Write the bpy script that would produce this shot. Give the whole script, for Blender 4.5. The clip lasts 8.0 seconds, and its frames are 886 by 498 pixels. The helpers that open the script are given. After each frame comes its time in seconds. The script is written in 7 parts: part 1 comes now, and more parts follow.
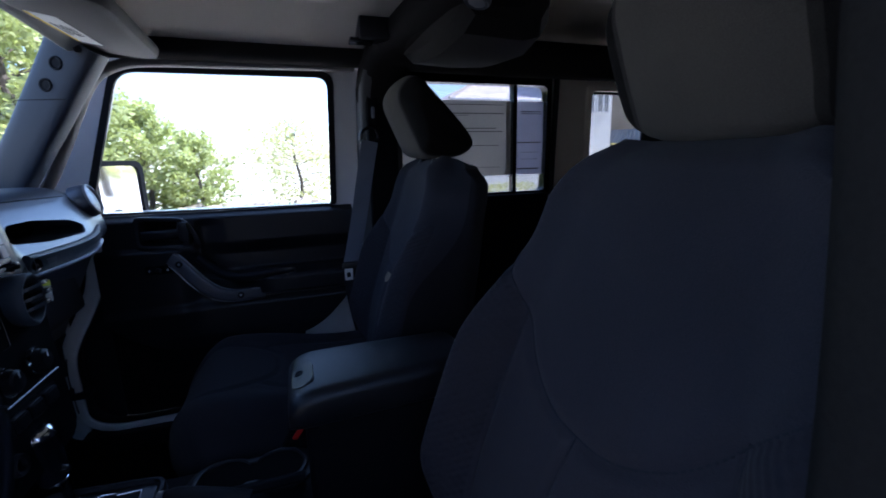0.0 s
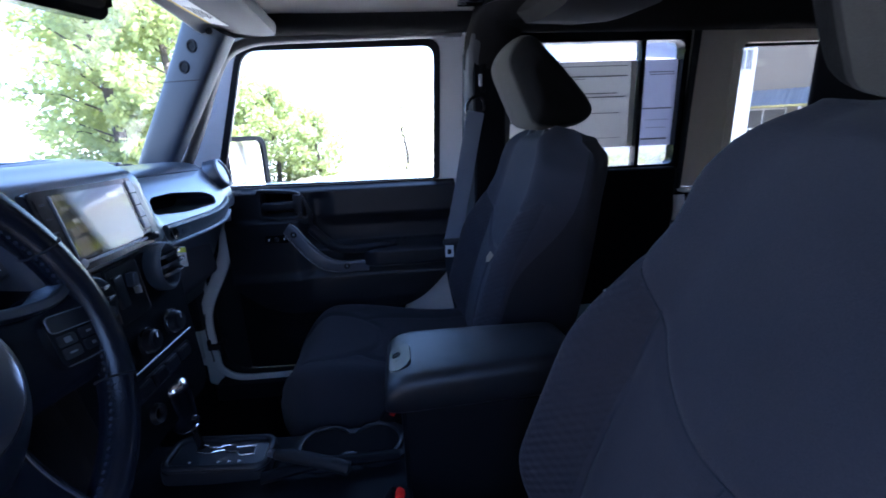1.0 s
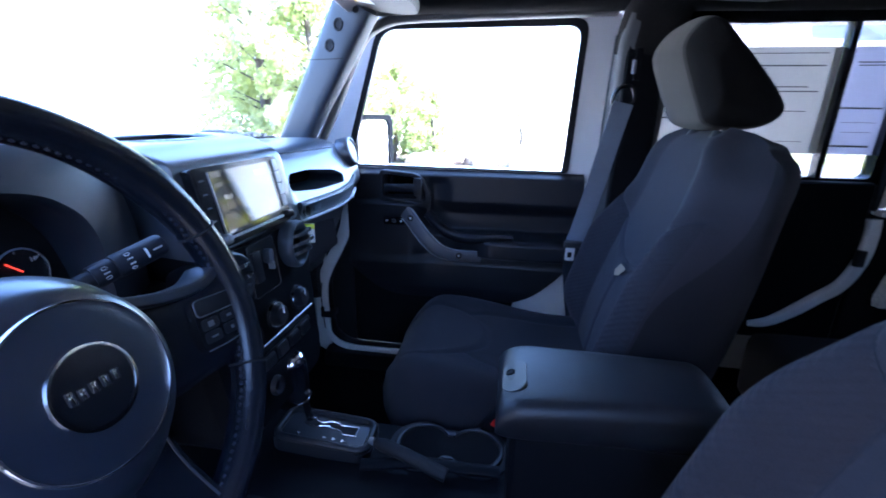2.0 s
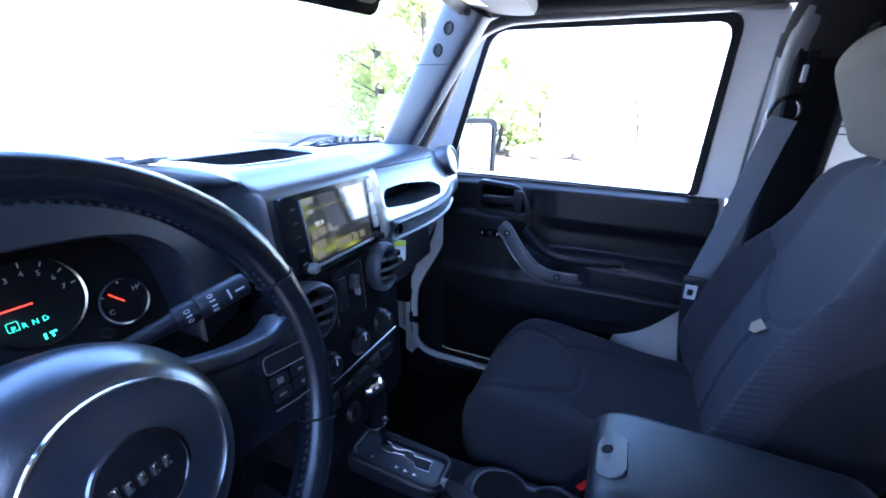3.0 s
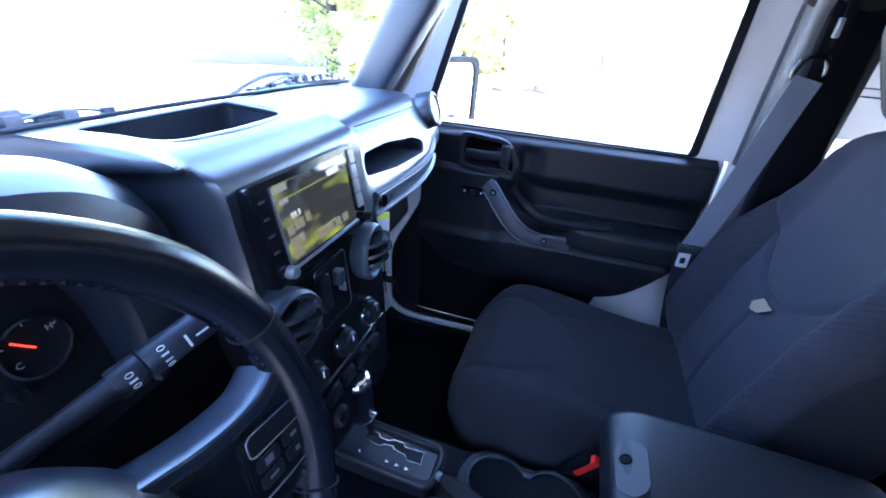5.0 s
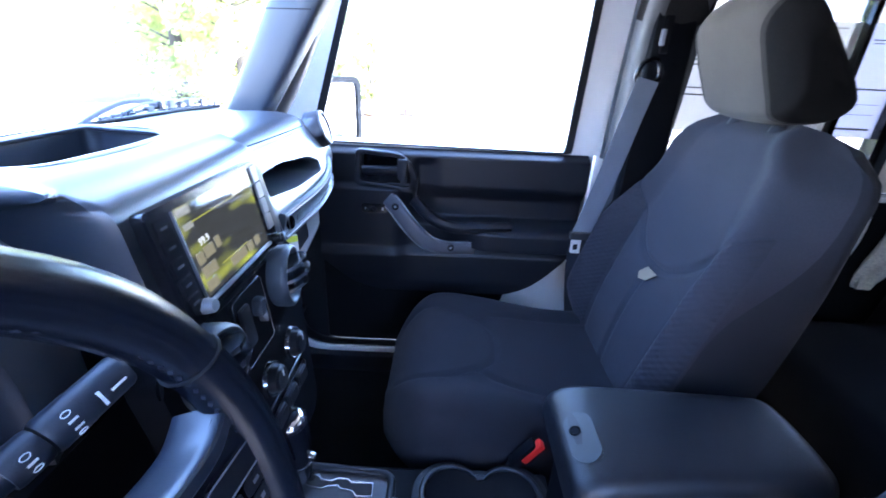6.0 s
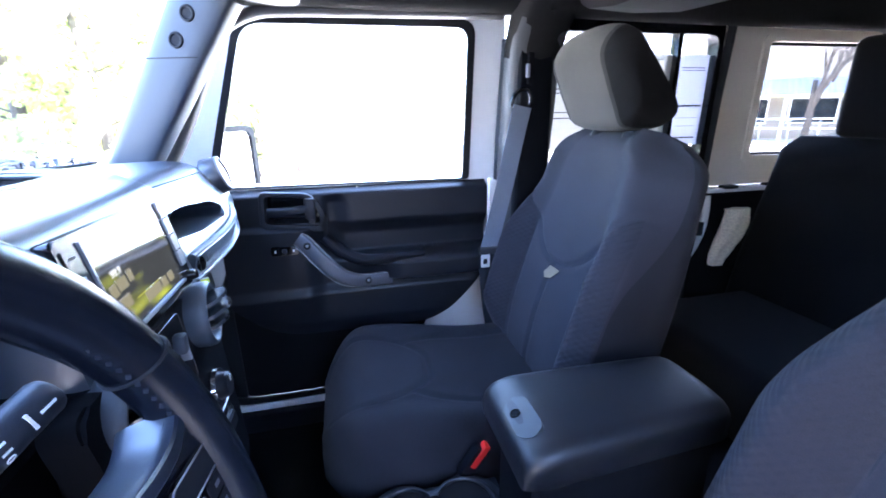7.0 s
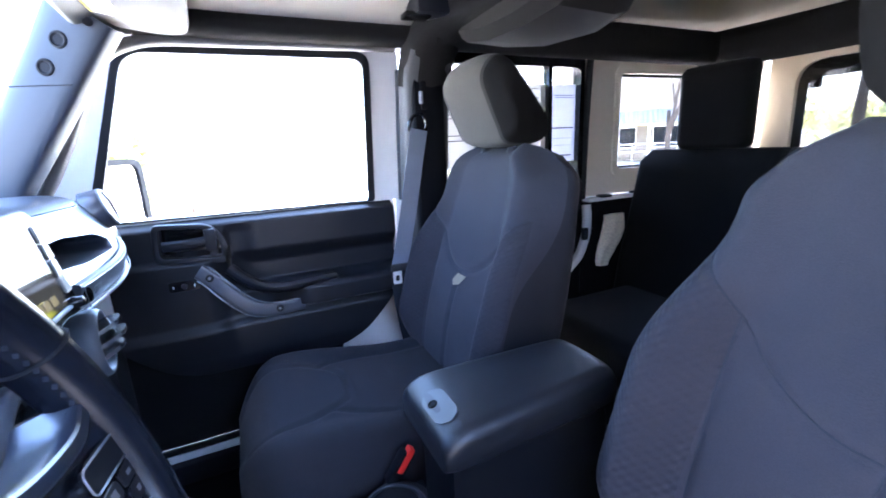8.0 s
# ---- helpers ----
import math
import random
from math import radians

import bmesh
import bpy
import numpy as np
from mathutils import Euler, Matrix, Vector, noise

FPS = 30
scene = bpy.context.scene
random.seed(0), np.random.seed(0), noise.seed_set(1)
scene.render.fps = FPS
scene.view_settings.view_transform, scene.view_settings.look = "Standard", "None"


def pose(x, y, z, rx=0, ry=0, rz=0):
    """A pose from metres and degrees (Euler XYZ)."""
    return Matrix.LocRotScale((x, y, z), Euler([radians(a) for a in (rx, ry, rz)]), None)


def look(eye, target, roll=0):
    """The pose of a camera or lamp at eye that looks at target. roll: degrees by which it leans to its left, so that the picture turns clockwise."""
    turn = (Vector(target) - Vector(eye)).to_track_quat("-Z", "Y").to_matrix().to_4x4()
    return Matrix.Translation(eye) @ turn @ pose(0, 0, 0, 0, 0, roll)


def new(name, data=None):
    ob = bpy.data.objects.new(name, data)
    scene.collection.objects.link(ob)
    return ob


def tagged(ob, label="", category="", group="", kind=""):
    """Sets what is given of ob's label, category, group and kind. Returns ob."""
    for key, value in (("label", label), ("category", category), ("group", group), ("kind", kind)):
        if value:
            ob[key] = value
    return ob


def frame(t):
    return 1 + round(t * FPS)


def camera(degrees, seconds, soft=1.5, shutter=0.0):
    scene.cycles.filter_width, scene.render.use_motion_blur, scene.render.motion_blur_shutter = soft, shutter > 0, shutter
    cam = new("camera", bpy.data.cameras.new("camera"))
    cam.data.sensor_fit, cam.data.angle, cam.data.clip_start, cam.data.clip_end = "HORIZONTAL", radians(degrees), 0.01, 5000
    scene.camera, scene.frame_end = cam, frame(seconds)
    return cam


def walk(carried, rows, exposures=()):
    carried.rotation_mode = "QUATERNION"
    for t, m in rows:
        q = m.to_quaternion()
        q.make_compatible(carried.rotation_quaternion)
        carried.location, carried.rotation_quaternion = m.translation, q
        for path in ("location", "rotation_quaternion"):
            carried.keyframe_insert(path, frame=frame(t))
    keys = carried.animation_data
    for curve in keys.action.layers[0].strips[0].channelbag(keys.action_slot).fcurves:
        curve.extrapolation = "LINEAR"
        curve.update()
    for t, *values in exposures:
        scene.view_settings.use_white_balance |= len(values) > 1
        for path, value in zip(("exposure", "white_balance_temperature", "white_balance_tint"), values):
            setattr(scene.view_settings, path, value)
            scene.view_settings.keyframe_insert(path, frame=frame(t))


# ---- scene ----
cam = camera(92.1, 8.0, soft=1.7, shutter=0.3)
PATH = [
    (0, (-0.158, -0.698, 1.387), (0.463, 1.158, 0.972), -1.4),
    (0.5, (-0.145, -0.666, 1.388), (0.238, 1.242, 0.927), -2.3),
    (1, (-0.151, -0.633, 1.389), (0.006, 1.29, 0.864), -2.4),
    (1.5, (-0.172, -0.603, 1.397), (-0.224, 1.317, 0.839), -1.4),
    (2, (-0.198, -0.566, 1.41), (-0.499, 1.316, 0.806), 0.8),
    (3.5, (-0.223, -0.449, 1.484), (-1.038, 1.232, 0.77), 1.6),
    (4, (-0.239, -0.423, 1.501), (-1.047, 1.211, 0.677), 1.9),
    (5.5, (-0.346, -0.39, 1.474), (-0.585, 1.36, 0.535), 4.2),
    (6, (-0.358, -0.403, 1.46), (-0.359, 1.426, 0.649), 2.7),
    (6.5, (-0.37, -0.425, 1.439), (-0.155, 1.437, 0.742), 1.2),
    (7, (-0.378, -0.448, 1.425), (0.043, 1.413, 0.823), -1.0),
    (7.5, (-0.389, -0.47, 1.419), (0.231, 1.348, 0.861), -2.1),
    (8, (-0.381, -0.501, 1.397), (0.425, 1.268, 0.927), -2.9),
]
EXPOSURES = [(0.0, 1.9, 5450, 20), (0.5, 2.6, 5350, 20), (1.0, 3.2, 5200, 20), (2.0, 4.05, 5100, 20), (3.5, 4.65, 5200, 20), (5.5, 4.9, 5300, 20), (6.5, 5.28, 5500, 20), (8.0, 5.32, 5800, 20)]
walk(cam, [(t, look(eye, target, roll)) for t, eye, target, roll in PATH], EXPOSURES)

# ---- world, sun ----
world = bpy.data.worlds.new("world")
scene.world = world
world.use_nodes = True
wn = world.node_tree.nodes
sky = wn.new("ShaderNodeTexSky")
sky.sky_type = "NISHITA"
sky.sun_disc = False
sky.sun_elevation, sky.sun_rotation = radians(48), radians(82)
world.node_tree.links.new(sky.outputs["Color"], wn["Background"].inputs["Color"])
wn["Background"].inputs["Strength"].default_value = 0.15
sun = new("sun", bpy.data.lights.new("sun", "SUN"))
sun.data.energy, sun.data.angle, sun.data.color = 5.0, radians(0.5), (1.0, 0.95, 0.87)
# the sun stands behind the car, a little to the driver's side
sun.matrix_world = look((6.0, -0.85, 6.7), (0, 0, 0))


# ---- materials ----
def mat(name, base, rough=0.5, metal=0.0, grain=120.0, bump=0.1, var=0.15, stain=3.0, spec=0.5, coat=0.0, sheen=0.0, dist=0.001):
    """A surface with fine grain in its relief and two scales of variation in its colour and gloss."""
    m = bpy.data.materials.new(name)
    m.use_nodes = True
    n, k = m.node_tree.nodes, m.node_tree.links
    p = n["Principled BSDF"]
    p.inputs["Metallic"].default_value = metal
    p.inputs["Specular IOR Level"].default_value = spec
    p.inputs["Coat Weight"].default_value = coat
    p.inputs["Coat Roughness"].default_value = rough * 0.7
    p.inputs["Sheen Weight"].default_value = sheen
    tc = n.new("ShaderNodeTexCoord")
    a, b = n.new("ShaderNodeTexNoise"), n.new("ShaderNodeTexNoise")
    a.inputs["Scale"].default_value, a.inputs["Detail"].default_value = stain, 5
    b.inputs["Scale"].default_value, b.inputs["Detail"].default_value = grain, 3
    k.new(tc.outputs["Object"], a.inputs["Vector"])
    k.new(tc.outputs["Object"], b.inputs["Vector"])
    add = n.new("ShaderNodeMath")
    add.operation = "ADD"
    k.new(a.outputs["Fac"], add.inputs[0])
    k.new(b.outputs["Fac"], add.inputs[1])
    ramp = n.new("ShaderNodeMapRange")
    ramp.inputs["From Min"].default_value, ramp.inputs["From Max"].default_value = 0.6, 1.4
    ramp.inputs["To Min"].default_value, ramp.inputs["To Max"].default_value = 1 - var, 1 + var
    k.new(add.outputs[0], ramp.inputs["Value"])
    mul = n.new("ShaderNodeVectorMath")
    mul.operation = "SCALE"
    mul.inputs[0].default_value = base
    k.new(ramp.outputs["Result"], mul.inputs["Scale"])
    k.new(mul.outputs["Vector"], p.inputs["Base Color"])
    rr = n.new("ShaderNodeMapRange")
    rr.inputs["From Min"].default_value, rr.inputs["From Max"].default_value = 0.3, 0.7
    rr.inputs["To Min"].default_value, rr.inputs["To Max"].default_value = max(rough - 0.03, 0.02), min(rough + 0.03, 1)
    k.new(a.outputs["Fac"], rr.inputs["Value"])
    k.new(rr.outputs["Result"], p.inputs["Roughness"])
    if bump:
        bp = n.new("ShaderNodeBump")
        bp.inputs["Strength"].default_value, bp.inputs["Distance"].default_value = bump, dist
        k.new(b.outputs["Fac"], bp.inputs["Height"])
        k.new(bp.outputs["Normal"], p.inputs["Normal"])
    return m


def weave(name, base, scale=420.0, bump=0.5, quilt=0.0, deep=0.0012):
    """Woven seat cloth: fine threads, lint and, where asked, a quilted pattern of small lozenges."""
    m = mat(name, base, rough=0.92, grain=700, bump=0, var=0.22, stain=6, spec=0.05, sheen=0.05)
    n, k = m.node_tree.nodes, m.node_tree.links
    p, tc = n["Principled BSDF"], n["Texture Coordinate"]
    fine = n.new("ShaderNodeTexNoise")
    fine.inputs["Scale"].default_value, fine.inputs["Detail"].default_value = scale * 1.6, 2
    k.new(tc.outputs["Object"], fine.inputs["Vector"])
    heights = [(fine, 1.6)]
    for turn in (40, -40) if quilt else ():
        mp = n.new("ShaderNodeMapping")
        mp.inputs["Rotation"].default_value = (radians(turn), 0, 0)
        w = n.new("ShaderNodeTexWave")
        w.inputs["Scale"].default_value = quilt
        w.bands_direction = "Z"
        w.inputs["Distortion"].default_value = 0.15
        k.new(tc.outputs["Object"], mp.inputs["Vector"])
        k.new(mp.outputs["Vector"], w.inputs["Vector"])
        heights.append((w, 2.2))
    prev = None
    for w, amount in heights:
        mm = n.new("ShaderNodeMath")
        mm.operation = "MULTIPLY_ADD"
        k.new(w.outputs["Fac"], mm.inputs[0])
        mm.inputs[1].default_value = amount
        if prev:
            k.new(prev.outputs[0], mm.inputs[2])
        prev = mm
    bp = n.new("ShaderNodeBump")
    bp.inputs["Strength"].default_value, bp.inputs["Distance"].default_value = bump, deep
    k.new(prev.outputs[0], bp.inputs["Height"])
    k.new(bp.outputs["Normal"], p.inputs["Normal"])
    return m


def glass(name, tint=(0.93, 0.96, 0.95), gloss=1.0):
    """A clean pane: clear straight through, mirroring more at a slant."""
    m = bpy.data.materials.new(name)
    m.use_nodes = True
    n, k = m.node_tree.nodes, m.node_tree.links
    n.remove(n["Principled BSDF"])
    t, g, mix = n.new("ShaderNodeBsdfTransparent"), n.new("ShaderNodeBsdfGlossy"), n.new("ShaderNodeMixShader")
    t.inputs["Color"].default_value = (*tint, 1)
    g.inputs["Roughness"].default_value = 0.01
    lw, pw, ml = n.new("ShaderNodeLayerWeight"), n.new("ShaderNodeMath"), n.new("ShaderNodeMath")
    lw.inputs["Blend"].default_value = 0.5
    pw.operation, ml.operation = "POWER", "MULTIPLY_ADD"
    pw.inputs[1].default_value, ml.inputs[1].default_value, ml.inputs[2].default_value = 5.0, 0.9 * gloss, 0.025 * gloss
    k.new(lw.outputs["Facing"], pw.inputs[0])
    k.new(pw.outputs[0], ml.inputs[0])
    k.new(ml.outputs[0], mix.inputs[0])
    k.new(t.outputs[0], mix.inputs[1])
    k.new(g.outputs[0], mix.inputs[2])
    k.new(mix.outputs[0], n["Material Output"].inputs["Surface"])
    return m


def paper(name, base):
    """A paper sheet that lets part of the daylight through from behind."""
    m = mat(name, base, 0.85, grain=160, bump=0.1, var=0.10, stain=9, spec=0.1)
    n, k = m.node_tree.nodes, m.node_tree.links
    t, mix = n.new("ShaderNodeBsdfTranslucent"), n.new("ShaderNodeMixShader")
    t.inputs["Color"].default_value = (*base, 1)
    mix.inputs[0].default_value = 0.60
    k.new(n["Principled BSDF"].outputs[0], mix.inputs[1])
    k.new(t.outputs[0], mix.inputs[2])
    k.new(mix.outputs[0], n["Material Output"].inputs["Surface"])
    return m


def glow(name, colour, strength):
    m = bpy.data.materials.new(name)
    m.use_nodes = True
    p = m.node_tree.nodes["Principled BSDF"]
    p.inputs["Base Color"].default_value = (0.01, 0.01, 0.01, 1)
    p.inputs["Roughness"].default_value = 0.12
    p.inputs["Emission Color"].default_value = (*colour, 1)
    p.inputs["Emission Strength"].default_value = strength
    return m


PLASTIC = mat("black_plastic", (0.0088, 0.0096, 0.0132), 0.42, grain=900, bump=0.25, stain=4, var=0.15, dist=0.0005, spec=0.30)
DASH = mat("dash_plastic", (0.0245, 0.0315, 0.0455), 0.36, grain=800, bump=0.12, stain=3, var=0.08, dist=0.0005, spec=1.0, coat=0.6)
# black plastic darkened for shade low in the cabin; wing mirrors share it
SHADOWBLACK = mat("dimmed_black_plastic", (0.0050, 0.0056, 0.0072), 0.5, grain=900, bump=0.3, stain=4, var=0.15, dist=0.0006, spec=0.05)
# console plastic kept lighter on its top faces, where light falls
DECK = mat("toplit_deck_plastic", (0.0090, 0.0105, 0.0140), 0.42, grain=900, bump=0.25, stain=4, var=0.15, dist=0.0006, spec=0.3)
HUB = mat("hub_vinyl", (0.0110, 0.0155, 0.0275), 0.32, grain=900, bump=0.2, stain=5, var=0.12, dist=0.0006, spec=1.0, coat=0.3)
TRIM = mat("pillar_plastic", (0.034, 0.042, 0.055), 0.45, grain=700, bump=0.25, stain=3, var=0.08, dist=0.0006)
HEADER = mat("warm_grey_plastic", (0.20, 0.19, 0.175), 0.6, grain=600, bump=0.3, stain=3, var=0.08, dist=0.0006)
VISOR = mat("visor_vinyl", (0.085, 0.080, 0.072), 0.75, grain=500, bump=0.35, stain=4, var=0.07, dist=0.0006)
SATIN = mat("satin_silver_plastic", (0.26, 0.27, 0.29), 0.34, metal=0.5, grain=600, bump=0.06, var=0.06)
STRAP = mat("grey_rubber_strap", (0.070, 0.071, 0.082), 0.36, grain=800, bump=0.2, var=0.08)
GLOSS = mat("gloss_black", (0.007, 0.0075, 0.0095), 0.12, grain=300, bump=0.0, var=0.1)
RUBBER = mat("black_rubber", (0.011, 0.0115, 0.0135), 0.65, grain=400, bump=0.2, spec=0.2)
LEATHER = mat("wheel_leather", (0.0062, 0.0078, 0.0128), 0.25, grain=900, bump=0.2, stain=8, var=0.12, dist=0.0006, spec=0.34)
VINYL = mat("armrest_vinyl", (0.0085, 0.0096, 0.0128), 0.40, grain=600, bump=0.5, stain=5, var=0.12, dist=0.0008, spec=0.4)
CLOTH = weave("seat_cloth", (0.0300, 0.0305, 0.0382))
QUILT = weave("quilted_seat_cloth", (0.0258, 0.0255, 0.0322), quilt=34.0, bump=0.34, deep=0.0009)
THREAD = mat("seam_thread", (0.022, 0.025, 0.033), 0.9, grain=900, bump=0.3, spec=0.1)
# seat cloth darkened for shade on the seats' sides, backs and cushions
SHADECLOTH = weave("shaded_seat_cloth", (0.0180, 0.0182, 0.0228))
# dash plastic darkened for shade inside the hood; the stalks share it
HOODIN = mat("hood_shade_plastic", (0.0140, 0.0175, 0.0265), 0.45, grain=800, bump=0.2, stain=3, var=0.12, dist=0.0006, spec=0.5)
POST = mat("post_cover_plastic", (0.060, 0.060, 0.062), 0.6, grain=600, bump=0.3, stain=3, var=0.12, dist=0.0006, spec=0.3)
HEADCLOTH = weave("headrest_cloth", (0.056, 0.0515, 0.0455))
# headrest cloth darkened for the sides' shade, with a half-tone edge strip
HEADSIDE = weave("headrest_shade_cloth", (0.0095, 0.0090, 0.0088))
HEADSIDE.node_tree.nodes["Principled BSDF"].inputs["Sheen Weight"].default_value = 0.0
HEADEDGE = weave("headrest_halftone_cloth", (0.0220, 0.0205, 0.0190))
LATCHGREY = mat("latch_plastic", (0.0130, 0.0155, 0.0205), 0.40, grain=800, bump=0.12, stain=4, var=0.1, dist=0.0005)
PAINT = mat("white_body_paint", (0.80, 0.80, 0.80), 0.22, grain=40, bump=0.02, var=0.03, coat=0.6)
# front seat cloth blackened to carry the shade at the rear bench
BENCH = weave("shaded_bench_cloth", (0.0098, 0.0092, 0.0100))
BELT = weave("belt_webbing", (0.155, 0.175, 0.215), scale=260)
PADDING = mat("roll_bar_padding", (0.0185, 0.0175, 0.0168), 0.95, grain=300, bump=0.5, var=0.2, spec=0.02)
LINER = mat("pale_headliner", (0.66, 0.61, 0.54), 0.9, grain=500, bump=0.4, var=0.08)
HARDTOP = mat("hardtop_inner_shell", (0.70, 0.63, 0.52), 0.6, grain=200, bump=0.35, var=0.06)
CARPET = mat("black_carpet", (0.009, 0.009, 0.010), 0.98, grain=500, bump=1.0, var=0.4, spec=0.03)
CHROME = mat("chrome", (0.86, 0.87, 0.88), 0.08, metal=1.0, grain=50, bump=0.0, var=0.02)
DARKSATIN = mat("dark_satin_plastic", (0.030, 0.034, 0.042), 0.20, grain=600, bump=0.05, var=0.08, spec=1.0)
STEEL = mat("bright_steel", (0.62, 0.62, 0.64), 0.25, metal=1.0, grain=400, bump=0.05, var=0.06)
RED = mat("red_plastic", (0.62, 0.02, 0.015), 0.4, grain=200, bump=0.05, var=0.06)
WHITE_INK = mat("white_ink", (0.75, 0.75, 0.75), 0.6, bump=0)
PAPER = mat("white_paper", (0.78, 0.77, 0.72), 0.8, grain=200, bump=0.1, var=0.05)
STICKER = paper("sticker_paper", (0.62, 0.60, 0.56))
STICKER2 = paper("lavender_sticker_paper", (0.60, 0.60, 0.66))
PRINT = mat("grey_print", (0.10, 0.095, 0.09), 0.8, grain=200, bump=0.0, var=0.2)
# pale colour of the sun patch on the rear side panel
BEIGE = mat("beige_sunpatch", (0.86, 0.78, 0.62), 0.95, grain=160, bump=1.0, var=0.30, spec=0.1)
# light tan of the sun patch on the passenger backrest
TAN = mat("tan_sun_fleck", (0.20, 0.155, 0.105), 0.8, grain=200, bump=0.2, var=0.15)
SEALGREY = mat("grey_seal_rubber", (0.115, 0.106, 0.100), 0.6, grain=500, bump=0.2, var=0.12, dist=0.0006)
GLASS = glass("clear_glass")
TINTED = glass("tinted_glass", (0.56, 0.57, 0.58))
DEEPTINT = glass("deep_tinted_glass", (0.27, 0.28, 0.285))
MIRROR = mat("mirror_silver", (0.9, 0.9, 0.9), 0.03, metal=1.0, bump=0, var=0.0)


# ---- tools ----
def link(name, bm, material, parent=None, label="", angle=35):
    bmesh.ops.recalc_face_normals(bm, faces=bm.faces)
    me = bpy.data.meshes.new(name)
    bm.to_mesh(me)
    bm.free()
    me.polygons.foreach_set("use_smooth", [True] * len(me.polygons))
    me.set_sharp_from_angle(angle=radians(angle))
    for m in (material if isinstance(material, (list, tuple)) else [material]):
        me.materials.append(m)
    ob = new(name, me)
    if parent:
        ob.parent = parent
        ob.matrix_parent_inverse = parent.matrix_world.inverted()
    if label:
        ob["label"] = label
    return ob


def part(name, bm, material, parent, label="", angle=35):
    return link(name, bm, material, parent, label, angle)


def thing(name, label, category, group="", kind="", at=(0, 0, 0)):
    ob = new(name)
    ob.location = at
    bpy.context.view_layer.update()
    return tagged(ob, label, category, group, kind)


def box(bm, x0, x1, y0, y1, z0, z1, r=0.0, seg=2, m=None):
    """A box between two corners with its edges rounded."""
    made = bmesh.ops.create_cube(bm, size=1.0)["verts"]
    bmesh.ops.scale(bm, vec=(x1 - x0, y1 - y0, z1 - z0), verts=made)
    bmesh.ops.translate(bm, vec=((x0 + x1) / 2, (y0 + y1) / 2, (z0 + z1) / 2), verts=made)
    if m is not None:
        bmesh.ops.transform(bm, matrix=m, verts=made)
    if r:
        edges = list({e for v in made for e in v.link_edges})
        bmesh.ops.bevel(bm, geom=edges, offset=r, segments=seg, affect="EDGES", profile=0.6)
    return bm


def disc(r, n=40):
    """A round outline."""
    return [(r * math.cos(2 * math.pi * i / n), r * math.sin(2 * math.pi * i / n)) for i in range(n)]


def rbox(*a, **k):
    return box(bmesh.new(), *a, **k)


def loft(rings, closed=True, caps=True, bm=None):
    """Skin over rings of points; each ring has the same count."""
    bm = bm or bmesh.new()
    vs = [[bm.verts.new(p) for p in ring] for ring in rings]
    n = len(rings[0])
    for a, b in zip(vs, vs[1:]):
        for i in range(n if closed else n - 1):
            j = (i + 1) % n
            bm.faces.new((a[i], a[j], b[j], b[i]))
    if caps and closed:
        bm.faces.new(vs[0][::-1])
        bm.faces.new(vs[-1])
    return bm


def smooth(points, steps=6, closed=False):
    """A Catmull-Rom curve through the points."""
    P = [Vector(p) for p in points]
    n = len(P)
    out = []
    for i in range(n if closed else n - 1):
        a, b, c, d = (P[(i + o) % n] if closed else P[min(max(i + o, 0), n - 1)] for o in (-1, 0, 1, 2))
        for s in range(steps):
            t = s / steps
            out.append(0.5 * (2 * b + (c - a) * t + (2 * a - 5 * b + 4 * c - d) * t * t + (3 * b - a - 3 * c + d) * t ** 3))
    if not closed:
        out.append(P[-1])
    return out


def sweep(path, w, h=None, side=(0, 0, 1), n=10, power=2.0, closed=False, bm=None, taper=None):
    """A bar with a rounded section, w across and h thick, along a path; side is kept for the width."""
    h = w if h is None else h
    P = [Vector(p) for p in path]
    rings = []
    for i, p in enumerate(P):
        if closed:
            d = P[(i + 1) % len(P)] - P[i - 1]
        else:
            d = P[min(i + 1, len(P) - 1)] - P[max(i - 1, 0)]
        d.normalize()
        s = Vector(side)
        s = (s - s.dot(d) * d).normalized()
        u = d.cross(s)
        k = taper[i] if taper else 1.0
        ring = []
        for j in range(n):
            a = 2 * math.pi * (j + 0.5) / n
            c, e = math.cos(a), math.sin(a)
            ring.append(p + s * (w / 2 * k * math.copysign(abs(c) ** (2 / power), c)) + u * (h / 2 * k * math.copysign(abs(e) ** (2 / power), e)))
        rings.append(ring)
    if closed:
        rings.append(rings[0])
        return loft(rings, caps=False, bm=bm) if bm else weld(loft(rings, caps=False))
    return loft(rings, bm=bm)


def weld(bm, d=1e-5):
    bmesh.ops.remove_doubles(bm, verts=bm.verts, dist=d)
    return bm


def turned(profile, m, n=32, bm=None):
    """A turned body: profile of (radius, height) about the z axis of m."""
    rings = [[m @ Vector((r * math.cos(2 * math.pi * i / n), r * math.sin(2 * math.pi * i / n), z)) for i in range(n)] for r, z in profile]
    if profile[0][0] > 0.002:
        return loft(rings + rings[:1], caps=False, bm=bm) if bm else weld(loft(rings + rings[:1], caps=False))
    return loft(rings, bm=bm)


def axis(at, normal, up=(0, 0, 1)):
    """A pose whose z axis is the normal and whose y axis is as near up as it can be."""
    z = Vector(normal).normalized()
    y = Vector(up)
    y = (y - y.dot(z) * z).normalized()
    x = y.cross(z)
    m = Matrix((x, y, z)).transposed().to_4x4()
    m.translation = Vector(at)
    return m


